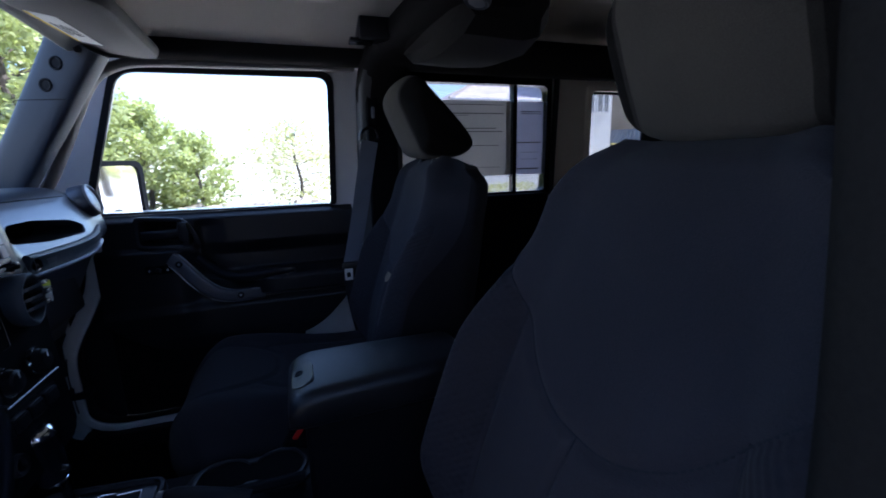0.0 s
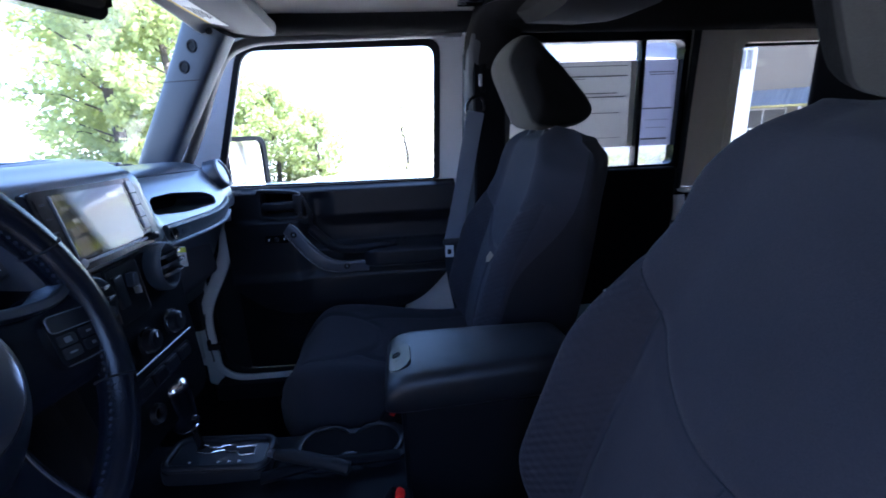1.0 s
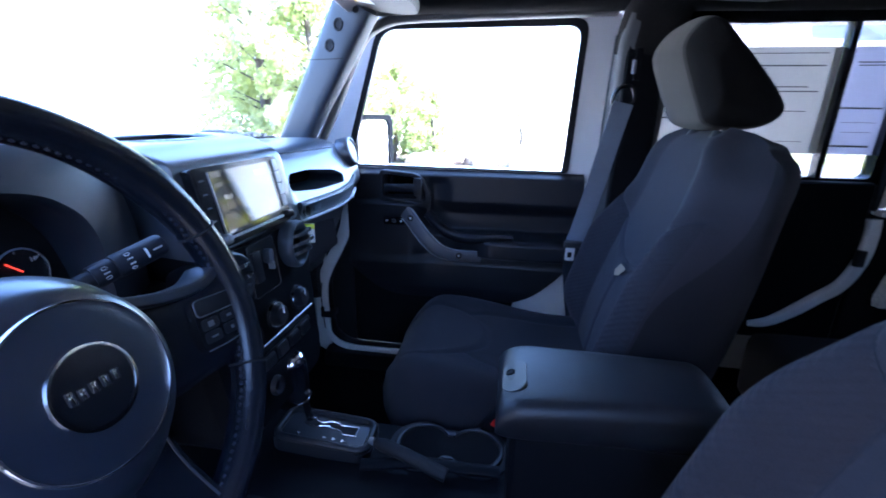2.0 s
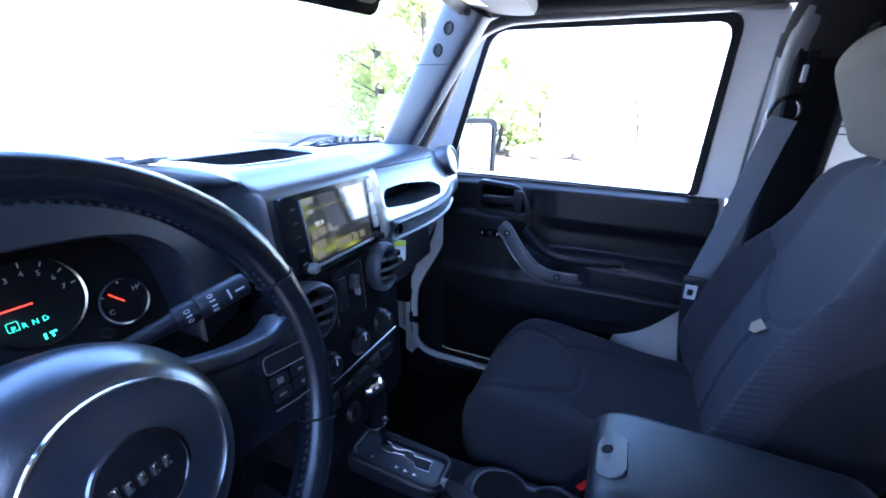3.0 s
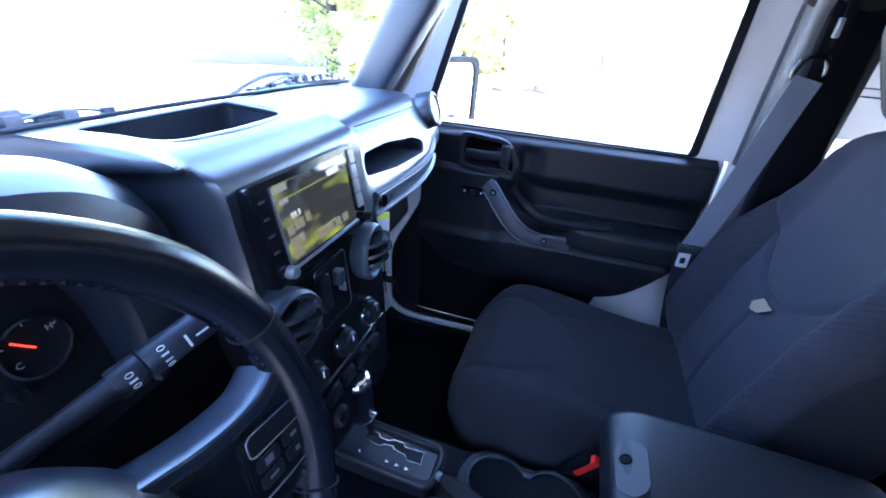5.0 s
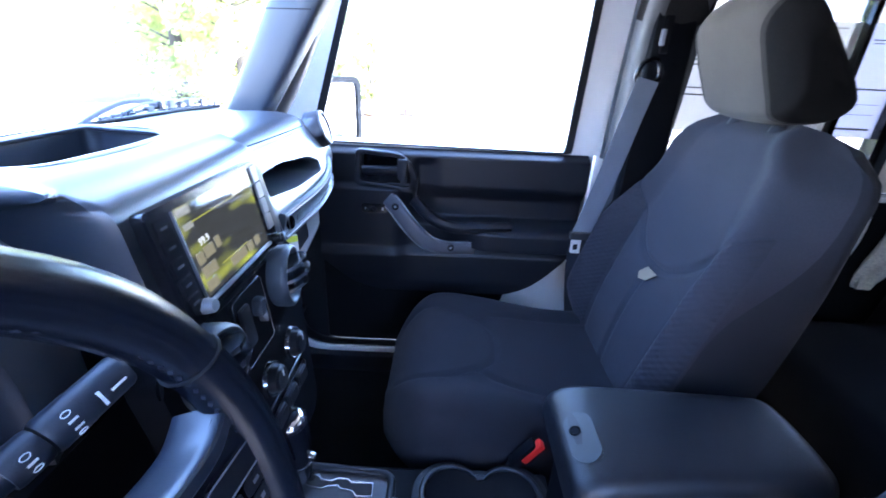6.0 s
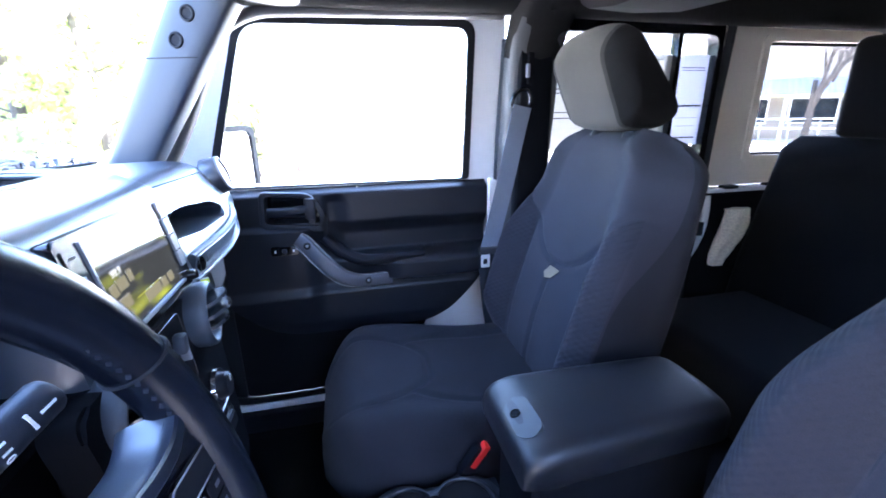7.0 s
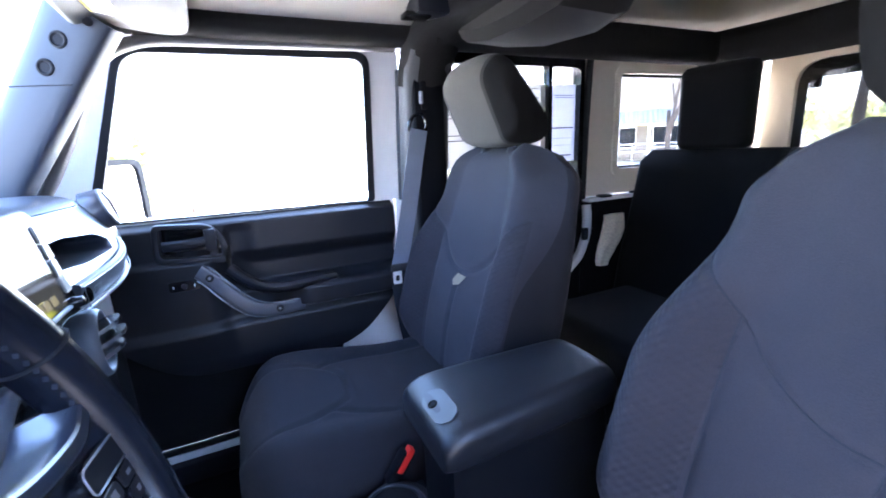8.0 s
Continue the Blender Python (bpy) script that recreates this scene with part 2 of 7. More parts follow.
def plate(outline, m, depth, r=0.0, bm=None):
    """A flat plate of an outline in m's x and y, with its depth behind m's z = 0."""
    bm = bm or bmesh.new()
    top = [bm.verts.new(m @ Vector((x, y, 0))) for x, y in outline]
    low = [bm.verts.new(m @ Vector((x, y, -depth))) for x, y in outline]
    f = bm.faces.new(top)
    bm.faces.new(low[::-1])
    n = len(top)
    for i in range(n):
        bm.faces.new((top[i], low[i], low[(i + 1) % n], top[(i + 1) % n]))
    if r:
        bmesh.ops.bevel(bm, geom=list(f.edges), offset=r, segments=2, affect="EDGES")
    return bm


def rounded(w, h, r, n=5, cx=0.0, cy=0.0):
    """The outline of a rectangle with round corners."""
    out = []
    for sx, sy, a0 in ((1, 1, 0), (-1, 1, 90), (-1, -1, 180), (1, -1, 270)):
        for i in range(n + 1):
            a = radians(a0 + 90 * i / n)
            out.append((cx + sx * (w / 2 - r) + r * math.cos(a), cy + sy * (h / 2 - r) + r * math.sin(a)))
    return out


def sstep(a, b, x):
    t = min(max((x - a) / (b - a), 0), 1)
    return t * t * (3 - 2 * t)


def frame_band(outer, inner, m, depth, bm=None):
    """A flat ring between two outlines with the same count of points, with depth."""
    bm = bm or bmesh.new()
    n = len(outer)
    o0 = [bm.verts.new(m @ Vector((x, y, 0))) for x, y in outer]
    i0 = [bm.verts.new(m @ Vector((x, y, 0))) for x, y in inner]
    o1 = [bm.verts.new(m @ Vector((x, y, -depth))) for x, y in outer]
    i1 = [bm.verts.new(m @ Vector((x, y, -depth))) for x, y in inner]
    for i in range(n):
        j = (i + 1) % n
        bm.faces.new((o0[i], o0[j], i0[j], i0[i]))
        bm.faces.new((o1[j], o1[i], i1[i], i1[j]))
        bm.faces.new((o0[j], o0[i], o1[i], o1[j]))
        bm.faces.new((i0[i], i0[j], i1[j], i1[i]))
    return bm


def bmesh_round(ob, r):
    """Round the sharp edges of a finished part."""
    bm = bmesh.new()
    bm.from_mesh(ob.data)
    edges = [e for e in bm.edges if len(e.link_faces) == 2 and e.calc_face_angle(0) > radians(50)]
    bmesh.ops.bevel(bm, geom=edges, offset=r, segments=2, affect="EDGES", profile=0.6)
    bm.to_mesh(ob.data)
    bm.free()
    ob.data.polygons.foreach_set("use_smooth", [True] * len(ob.data.polygons))
    ob.data.set_sharp_from_angle(angle=radians(40))
    return ob


def words(name, text, size, m, material, parent, depth=0.0004, label="", align="CENTER"):
    """Raised writing in the built-in font, turned into a mesh."""
    cu = bpy.data.curves.new(name, "FONT")
    cu.body, cu.size, cu.extrude, cu.align_x, cu.align_y = text, size, depth, align, "CENTER"
    cu.resolution_u = 2
    tmp = bpy.data.objects.new(name, cu)
    scene.collection.objects.link(tmp)
    bpy.context.view_layer.update()
    me = bpy.data.meshes.new_from_object(tmp.evaluated_get(bpy.context.evaluated_depsgraph_get()))
    bpy.data.objects.remove(tmp)
    me.transform(m)
    me.materials.clear()
    me.materials.append(material)
    ob = new(name, me)
    ob.parent = parent
    ob.matrix_parent_inverse = parent.matrix_world.inverted()
    if label:
        ob["label"] = label
    return ob


def carve(ob, bm, angle=40):
    """Cut the shape bm out of a part."""
    me = bpy.data.meshes.new("cutter")
    bmesh.ops.recalc_face_normals(bm, faces=bm.faces)
    bm.to_mesh(me)
    bm.free()
    tool = new("cutter", me)
    mod = ob.modifiers.new("cut", "BOOLEAN")
    mod.object, mod.operation, mod.solver = tool, "DIFFERENCE", "EXACT"
    bpy.context.view_layer.update()
    done = bpy.data.meshes.new_from_object(ob.evaluated_get(bpy.context.evaluated_depsgraph_get()))
    ob.modifiers.clear()
    old = ob.data
    ob.data = done
    done.name = old.name
    bpy.data.objects.remove(tool)
    bpy.data.meshes.remove(old)
    ob.data.polygons.foreach_set("use_smooth", [True] * len(ob.data.polygons))
    ob.data.set_sharp_from_angle(angle=radians(angle))
    return ob


# ---- the vehicle's shell ----
def round_poly(points, radii, n=5):
    """An outline with each corner rounded by its own radius."""
    out = []
    k = len(points)
    for i, (p, r) in enumerate(zip(points, radii)):
        p, a, b = Vector(p), Vector(points[i - 1]), Vector(points[(i + 1) % k])
        u, v = (a - p).normalized(), (b - p).normalized()
        s, e = p + u * r, p + v * r
        for j in range(n + 1):
            t = j / n
            out.append(tuple((1 - t) ** 2 * s + 2 * t * (1 - t) * p + t * t * e))
    return out


def side_pose(y, s=1):
    """x along the car to the rear, y up, z towards the cabin, at the side wall y."""
    return Matrix(((1, 0, 0, 0), (0, 0, -s, s * y), (0, 1, 0, 0), (0, 0, 0, 1)))


def structure(name, bm, material, label, category, angle=35):
    return tagged(link(name, bm, material, None, "", angle), label, category, "", "structure")


# floor with the transmission tunnel
bm = bmesh.new()
prof = [(-0.74, 0.62), (-0.62, 0.57), (-0.24, 0.56), (-0.17, 0.62), (-0.13, 0.74), (0.13, 0.74), (0.17, 0.62), (0.24, 0.56), (0.62, 0.57), (0.74, 0.62), (0.74, 0.50), (-0.74, 0.50)]
rings = [[(x, y, z + (0.10 if x < -0.95 else 0.0)) for y, z in prof] for x in (-1.12, -0.98, -0.80, -0.4, 0.0, 0.4)]
loft(rings, bm=bm)
structure("floor", bm, CARPET, "black carpeted car floor with a raised tunnel", "floor")
structure("floor_rear", rbox(0.40, 1.84, -0.74, 0.74, 0.52, 0.66, r=0.01), CARPET, "black carpeted rear floor of the car", "floor")
structure("firewall", rbox(-1.16, -1.02, -0.76, 0.76, 0.45, 1.30, r=0.01), PLASTIC, "dark bulkhead behind the dashboard", "wall")

for s, word in ((1, "right"), (-1, "left")):
    # kick panel ahead of the door and the lower side wall behind the front door
    structure("wall_kick_" + word, box(rbox(-1.02, -0.80, *sorted((s * 0.64, s * 0.74)), 0.822, 1.30, r=0.015), -1.02, -0.936, *sorted((s * 0.642, s * 0.74)), 0.55, 0.84, r=0.010), PLASTIC, "black plastic kick panel in the footwell", "wall")
    # painted flange round the front door opening
    pts = [(-0.685, 1.19), (-0.694, 1.118), (-0.711, 1.05), (-0.742, 0.985), (-0.775, 0.925), (-0.794, 0.875), (-0.799, 0.825), (-0.797, 0.768), (-0.793, 0.710), (-0.778, 0.672), (-0.728, 0.644), (-0.62, 0.640), (-0.40, 0.643), (-0.15, 0.645), (0.08, 0.645)]
    path = smooth([(x, s * 0.668, z) for x, z in pts], 5)
    bm = sweep(path, 0.018, 0.038, side=(0, 1, 0), n=14, power=4, taper=[1 - 0.42 * sstep(0.80, 0.66, p.z) for p in path])
    structure("trim_door_opening_" + word, bm, PAINT, "white painted flange round the door opening", "trim")
    bm = sweep(smooth([(x + 0.020, s * 0.682, z + 0.012) for x, z in pts], 5), 0.03, 0.014, side=(0, 1, 0), n=10)
    structure("trim_door_seal_" + word, bm, RUBBER, "black rubber door seal", "trim")
    bm = sweep(smooth([(x - 0.002, s * 0.6575, z) for x, z in pts[5:9]], 5), 0.003, 0.004, side=(0, 1, 0), n=6)
    structure("trim_flange_bead_" + word, bm, RUBBER, "dark joint along the door flange", "trim")
    bm = rbox(-0.800, -0.762, *sorted((s * 0.650, s * 0.700)), 0.752, 0.772, r=0.005)
    box(bm, -0.804, -0.794, *sorted((s * 0.650, s * 0.668)), 0.752, 0.788, r=0.004)
    structure("trim_door_check_" + word, bm, RUBBER, "black door check strap across the flange", "trim")
    structure("sill_" + word, rbox(-0.80, 0.12, *sorted((s * 0.64, s * 0.78)), 0.56, 0.632, r=0.012), PLASTIC, "black plastic scuff plate on the door sill", "sill")
    bm = rbox(-0.838, -0.792, *sorted((s * 0.690, s * 0.750)), 0.60, 1.25, r=0.006)
    structure("pillar_hinge_" + word, box(bm, -0.934, -0.852, *sorted((s * 0.697, s * 0.748)), 0.694, 0.826, r=0.006), PAINT, "white painted hinge pillar ahead of the door", "pillar")
    # added filler that keeps bright daylight out of the hinge gap
    structure("trim_hinge_gap_" + word, rbox(-0.800, -0.700, *sorted((s * 0.699, s * 0.752)), 0.60, 1.24, r=0.004), RUBBER, "black filler in the gap between hinge pillar and door", "trim")
    # A pillar with its plastic cover
    path = smooth([(-0.850, s * 0.628, 1.30), (-0.80, s * 0.612, 1.375), (-0.728, s * 0.592, 1.48), (-0.655, s * 0.572, 1.59), (-0.605, s * 0.556, 1.665)], 5)
    path = [p + Vector((0.012, -0.005 * s, 0.0018)) for p in path]
    wide = Vector((1, -0.35 * s, 0.2))
    swell = [0.86 + 0.28 * i / (len(path) - 1) for i in range(len(path))]
    structure("pillar_front_" + word, sweep(path, 0.106, 0.05, side=wide, n=20, power=4.5, taper=swell), TRIM, "blue-grey plastic cover of the windscreen pillar", "pillar")

    def on_cover(z, across, out):
        """A point on the pillar cover's inner face and its normal."""
        i = min(range(1, len(path) - 1), key=lambda j: abs(path[j].z - z))
        d = (path[i + 1] - path[i - 1]).normalized()
        p = path[i] + d * ((z - path[i].z) / d.z)
        w = (wide - wide.dot(d) * d).normalized()
        u = d.cross(w)
        if u.y * s > 0:
            u = -u
        return p + u * (0.025 * swell[i] + out) + w * across, u

    bm = bmesh.new()
    for z in (1.612, 1.566):
        c, u = on_cover(z, -0.004, -0.001)
        turned([(0.0001, 0.0010), (0.0090, 0.0012), (0.0120, 0.0036), (0.0145, 0.0030), (0.0155, 0.0010), (0.0155, -0.004), (0.0001, -0.004)], axis(c, u), 24, bm)
    structure("trim_pillar_screws_" + word, bm, RUBBER, "two dark screw covers on the windscreen pillar", "trim")
    ends = [on_cover(1.537 + 0.55 * k, k, -0.0005)[0] for k in (-0.050, 0.046)]
    structure("trim_pillar_joint_" + word, sweep(ends, 0.002, 0.002, side=(0, 0, 1), n=6), RUBBER, "dark joint across the pillar cover", "trim")
    path = smooth([(-0.815, s * 0.668, 1.27), (-0.745, s * 0.640, 1.345), (-0.690, s * 0.628, 1.437), (-0.654, s * 0.622, 1.509), (-0.620, s * 0.618, 1.572), (-0.592, s * 0.620, 1.608), (-0.548, s * 0.626, 1.632), (-0.490, s * 0.632, 1.643), (-0.340, s * 0.642, 1.648), (0.030, s * 0.652, 1.655)], 6)
    structure("trim_pillar_seal_" + word, sweep(path, 0.034, 0.024, side=(0, 1, 0), n=14, power=2.6), SEALGREY, "grey rubber seal beside the windscreen pillar", "trim")
    # roof side rail and middle pillar of the roll cage, wrapped in padding
    path = smooth([(-0.60, s * 0.585, 1.685), (-0.45, s * 0.615, 1.690), (-0.2, s * 0.62, 1.690), (0.10, s * 0.62, 1.692)], 6)
    structure("roll_bar_side_" + word, sweep(path, 0.10, 0.085, side=(0, 1, 0), n=16, power=2.6), PADDING, "black padded side bar of the roll cage", "roll bar")
    path = smooth([(0.085, s * 0.655, 0.60), (0.090, s * 0.650, 0.95), (0.092, s * 0.645, 1.25), (0.094, s * 0.628, 1.45), (0.096, s * 0.614, 1.57), (0.104, s * 0.595, 1.635)], 6)
    structure("roll_bar_hoop_" + word, sweep(smooth([(0.098, s * 0.622, 1.55), (0.104, s * 0.602, 1.625), (0.128, s * 0.550, 1.694), (0.170, s * 0.44, 1.724), (0.195, s * 0.25, 1.732), (0.200, 0.0, 1.735)], 6), 0.140, 0.096, side=(1, 0, 0), n=18, power=3), PADDING, "black padded hoop of the roll cage over the middle posts", "roll bar")
    structure("roll_bar_middle_" + word, sweep(path, 0.130, 0.085 if s > 0 else 0.112, side=(1, 0, 0), n=18, power=4), POST if s > 0 else PADDING, "dark grey plastic cover of the middle roll cage post", "roll bar")
    path = smooth([(0.10, s * 0.57, 1.690), (0.5, s * 0.57, 1.685), (1.0, s * 0.565, 1.680), (1.18, s * 0.56, 1.672), (1.255, s * 0.56, 1.61), (1.30, s * 0.57, 1.40), (1.36, s * 0.58, 0.9)], 6)
    structure("roll_bar_rear_" + word, sweep(path, 0.10, 0.105, side=(0, 1, 0), n=16, power=3), PADDING, "black padded rear bar of the roll cage", "roll bar")
    structure("trim_pillar_strip_" + word, sweep(smooth([(0.040, s * 0.682, 1.25), (0.043, s * 0.672, 1.42), (0.047, s * 0.655, 1.60)], 5), 0.030, 0.016, side=(1, 0, 0), n=10, power=3), TRIM, "grey plastic strip beside the door frame", "trim")
    # hardtop side with its quarter window
    m = side_pose(0.722, s)
    outer = round_poly([(0.738, 1.185), (1.86, 1.185), (1.80, 1.72), (0.738, 1.72)], [0.002, 0.01, 0.05, 0.002], 6)
    inner = round_poly([(0.917, 1.280), (1.47, 1.270), (1.42, 1.622), (0.921, 1.620)], [0.02, 0.05, 0.06, 0.02], 6)
    structure("wall_rear_" + word, frame_band(outer, inner, m, 0.035), HARDTOP, "off-white inner side of the hardtop", "wall")
    lip = round_poly([(0.893, 1.255), (1.50, 1.245), (1.45, 1.646), (0.897, 1.644)], [0.03, 0.06, 0.07, 0.03], 6)
    structure("trim_quarter_window_" + word, frame_band(lip, inner, side_pose(0.716, s), 0.006), HARDTOP, "raised off-white lip round the quarter window", "trim")
    structure("window_quarter_" + word, plate(inner, side_pose(0.742, s), 0.004), TINTED, "tinted rear quarter window pane", "window")
    seal = round_poly([(0.925, 1.288), (1.46, 1.278), (1.412, 1.614), (0.929, 1.612)], [0.02, 0.05, 0.06, 0.02], 6)
    structure("trim_quarter_seal_" + word, frame_band(inner, seal, side_pose(0.738, s), 0.01), RUBBER, "black seal of the quarter window", "trim")
    structure("trim_hardtop_edge_" + word, sweep([(0.745, s * 0.712, 1.18), (0.757, s * 0.716, 1.45), (0.757, s * 0.70, 1.70)], 0.018, 0.03, side=(1, 0, 0), n=8), RUBBER, "dark joint at the hardtop's front edge", "trim")
    structure("wall_side_rear_" + word, rbox(0.735, 1.84, *sorted((s * 0.69, s * 0.78)), 0.60, 1.172, r=0.012), CARPET, "black carpeted rear side panel", "wall")
    structure("trim_rail_" + word, rbox(0.745, 1.60, *sorted((s * 0.675, s * 0.712)), 1.170, 1.184, r=0.004), PAINT, "white rail below the quarter window with a black clip", "trim")
    bm = bmesh.new()
    for cx in (0.80, 0.97, 1.14):
        box(bm, cx, cx + 0.05, *sorted((s * 0.668, s * 0.70)), 1.182, 1.192, r=0.003)
    structure("trim_rail_clips_" + word, bm, RUBBER, "black clips on the rail", "trim")
    # outer side
    structure("body_outer_" + word, rbox(0.74, 1.86, *sorted((s * 0.785, s * 0.80)), 0.60, 1.20, r=0.01), PAINT, "white painted outer body side", "body")
    structure("body_cowl_side_" + word, rbox(-1.10, -0.83, *sorted((s * 0.745, s * 0.79)), 0.60, 1.28, r=0.02), PAINT, "white painted cowl side", "body")

structure("roll_bar_cross", sweep(smooth([(1.20, -0.57, 1.674), (1.235, -0.3, 1.676), (1.24, 0, 1.677), (1.235, 0.3, 1.676), (1.20, 0.57, 1.674)], 5), 0.12, 0.12, side=(0, 0, 1), n=16, power=3), PADDING, "black padded cross bar of the roll cage", "roll bar")
bm = bmesh.new()
rings = []
for x in (-0.72, -0.66, -0.55, 0.0, 0.8, 1.5, 1.86):
    rings.append([(x, y, 1.83 - 0.17 * abs(y / 0.765) ** 9 - 0.05 * sstep(-0.55, -0.72, x)) for y in np.linspace(-0.765, 0.765, 41)])
loft(rings, closed=False, bm=bm)
structure("roof_outer", bm, PAINT, "white painted outer skin of the roof", "roof")
# tailgate with its window
m = Matrix(((0, 0, -1, 1.80), (1, 0, 0, 0), (0, 1, 0, 0), (0, 0, 0, 1)))
outer = round_poly([(-0.72, 1.19), (0.72, 1.19), (0.70, 1.76), (-0.70, 1.76)], [0.01] * 4, 6)
inner = round_poly([(-0.60, 1.26), (0.60, 1.26), (0.60, 1.665), (-0.60, 1.665)], [0.04, 0.04, 0.10, 0.10], 6)
structure("wall_tailgate", frame_band(outer, inner, m, 0.04), HARDTOP, "off-white inner frame round the rear window", "wall")
structure("window_rear", plate(inner, Matrix.Translation((0.03, 0, 0)) @ m, 0.004), DEEPTINT, "dark tinted rear window pane", "window")
inner2 = round_poly([(-0.565, 1.285), (0.565, 1.285), (0.565, 1.635), (-0.565, 1.635)], [0.03, 0.03, 0.08, 0.08], 6)
structure("trim_rear_window", frame_band(inner, inner2, Matrix.Translation((0.022, 0, 0)) @ m, 0.008), GLOSS, "black printed border of the rear window", "trim")
structure("trim_rear_wiper", box(rbox(1.775, 1.80, 0.30, 0.54, 1.590, 1.640, r=0.012), 1.77, 1.80, 0.50, 0.57, 1.55, 1.60, r=0.01), GLOSS, "black wiper motor cover on the rear window", "trim")
structure("wall_tailgate_lower", rbox(1.80, 1.86, -0.74, 0.74, 0.60, 1.19, r=0.01), PLASTIC, "black lower tailgate", "wall")

# roof: front panels with pale lining, hardtop shell behind, windscreen header
bm = bmesh.new()
rings = []
for x in np.linspace(-0.62, 0.20, 9):
    rings.append([(x, y, 1.765 - 0.12 * abs(y / 0.64) ** 4 - 0.02 * sstep(-0.45, -0.62, x)) for y in np.linspace(-0.60, 0.60, 25)])
loft(rings, closed=False, bm=bm)
bmesh.ops.solidify(bm, geom=bm.faces[:], thickness=-0.03)
structure("ceiling", bm, LINER, "pale fabric lining of the front roof panels", "ceiling")
bm = bmesh.new()
rings = []
for x in np.linspace(0.20, 1.84, 12):
    rings.append([(x, y, 1.785 - 0.075 * abs(y / 0.73) ** 5) for y in np.linspace(-0.735, 0.735, 25)])
loft(rings, closed=False, bm=bm)
bmesh.ops.solidify(bm, geom=bm.faces[:], thickness=-0.03)
structure("ceiling_rear", bm, HARDTOP, "off-white ribbed inner shell of the rear roof", "ceiling")
bm = bmesh.new()
for y in (-0.30, 0.0, 0.30):
    box(bm, 0.45, 1.70, y - 0.02, y + 0.02, 1.768, 1.79, r=0.008)
structure("ceiling_ribs", bm, HARDTOP, "off-white stiffening ribs of the rear roof", "ceiling")
bm = bmesh.new()
box(bm, -0.30, -0.04, 0.10, 0.44, 1.745, 1.762, r=0.007)
structure("ceiling_latch_panel", bm, LINER, "raised pale pad in the front roof panel", "ceiling")
for s in (1, -1):
    lt = thing("roof_latch", "black roof panel latch on the pale ceiling", "latch", group="roof latches", at=(0.06, s * 0.49, 1.72))
    part("body", rbox(0.022, 0.100, *sorted((s * 0.448, s * 0.528)), 1.686, 1.740, r=0.006), PLASTIC, lt)
    part("lever", rbox(0.000, 0.062, *sorted((s * 0.468, s * 0.508)), 1.680, 1.692, r=0.004), GLOSS, lt)
path = smooth([(-0.595, -0.60, 1.668), (-0.605, -0.3, 1.70), (-0.608, 0.0, 1.708), (-0.605, 0.3, 1.70), (-0.595, 0.60, 1.668)], 6)
structure("windscreen_header", sweep(path, 0.075, 0.06, side=(0.8, 0, 0.6), n=14, power=3.5), HEADER, "warm grey plastic windscreen header", "header")
bm = bmesh.new()
q = [(-0.955, -0.66, 1.30), (-0.955, 0.66, 1.30), (-0.612, 0.585, 1.70), (-0.612, -0.585, 1.70)]
loft([[(-0.955 - 0.02 * (1 - (k / 8 - 1) ** 2), 0.66 * (k / 8 - 1), 1.30) for k in range(17)], [(-0.622, 0.585 * (k / 8 - 1), 1.70) for k in range(17)]], closed=False, bm=bm)
structure("windscreen", bm, GLASS, "clear windscreen pane", "window")
for name in ("windscreen", "window_rear", "window_quarter_right", "window_quarter_left"):
    bpy.data.objects[name].visible_shadow = False
path = smooth([(-0.900, -0.64, 1.338), (-0.938, -0.3, 1.340), (-0.950, 0, 1.341), (-0.938, 0.3, 1.340), (-0.900, 0.64, 1.338)], 6)
structure("trim_windscreen_seal", sweep(path, 0.007, 0.008, n=8), RUBBER, "black seal along the windscreen's foot", "trim")
# cowl and bonnet
bm = bmesh.new()
rings = []
for x, z, w in ((-1.00, 1.275, 0.70), (-1.06, 1.27, 0.70), (-1.12, 1.255, 0.695), (-1.5, 1.235, 0.66), (-2.0, 1.19, 0.62), (-2.25, 1.14, 0.59), (-2.33, 1.06, 0.58), (-2.34, 0.8, 0.58)):
    rings.append([(x, w * t, z - 0.05 * abs(t) ** 4) for t in np.linspace(-1, 1, 21)])
loft(rings, closed=False, bm=bm)
structure("bonnet", bm, PAINT, "white painted bonnet ahead of the windscreen", "bonnet")
for s, word in ((1, "right"), (-1, "left")):
    bm = bmesh.new()
    rings = [[(x, s * (0.60 + 0.32 * t), z - 0.10 * t ** 4) for t in np.linspace(0, 1, 8)] for x, z in ((-1.10, 0.98), (-1.25, 1.02), (-1.7, 1.02), (-2.2, 0.98), (-2.35, 0.85))]
    loft(rings, closed=False, bm=bm)
    structure("fender_" + word, bm, PAINT, "white painted front wing", "wing")


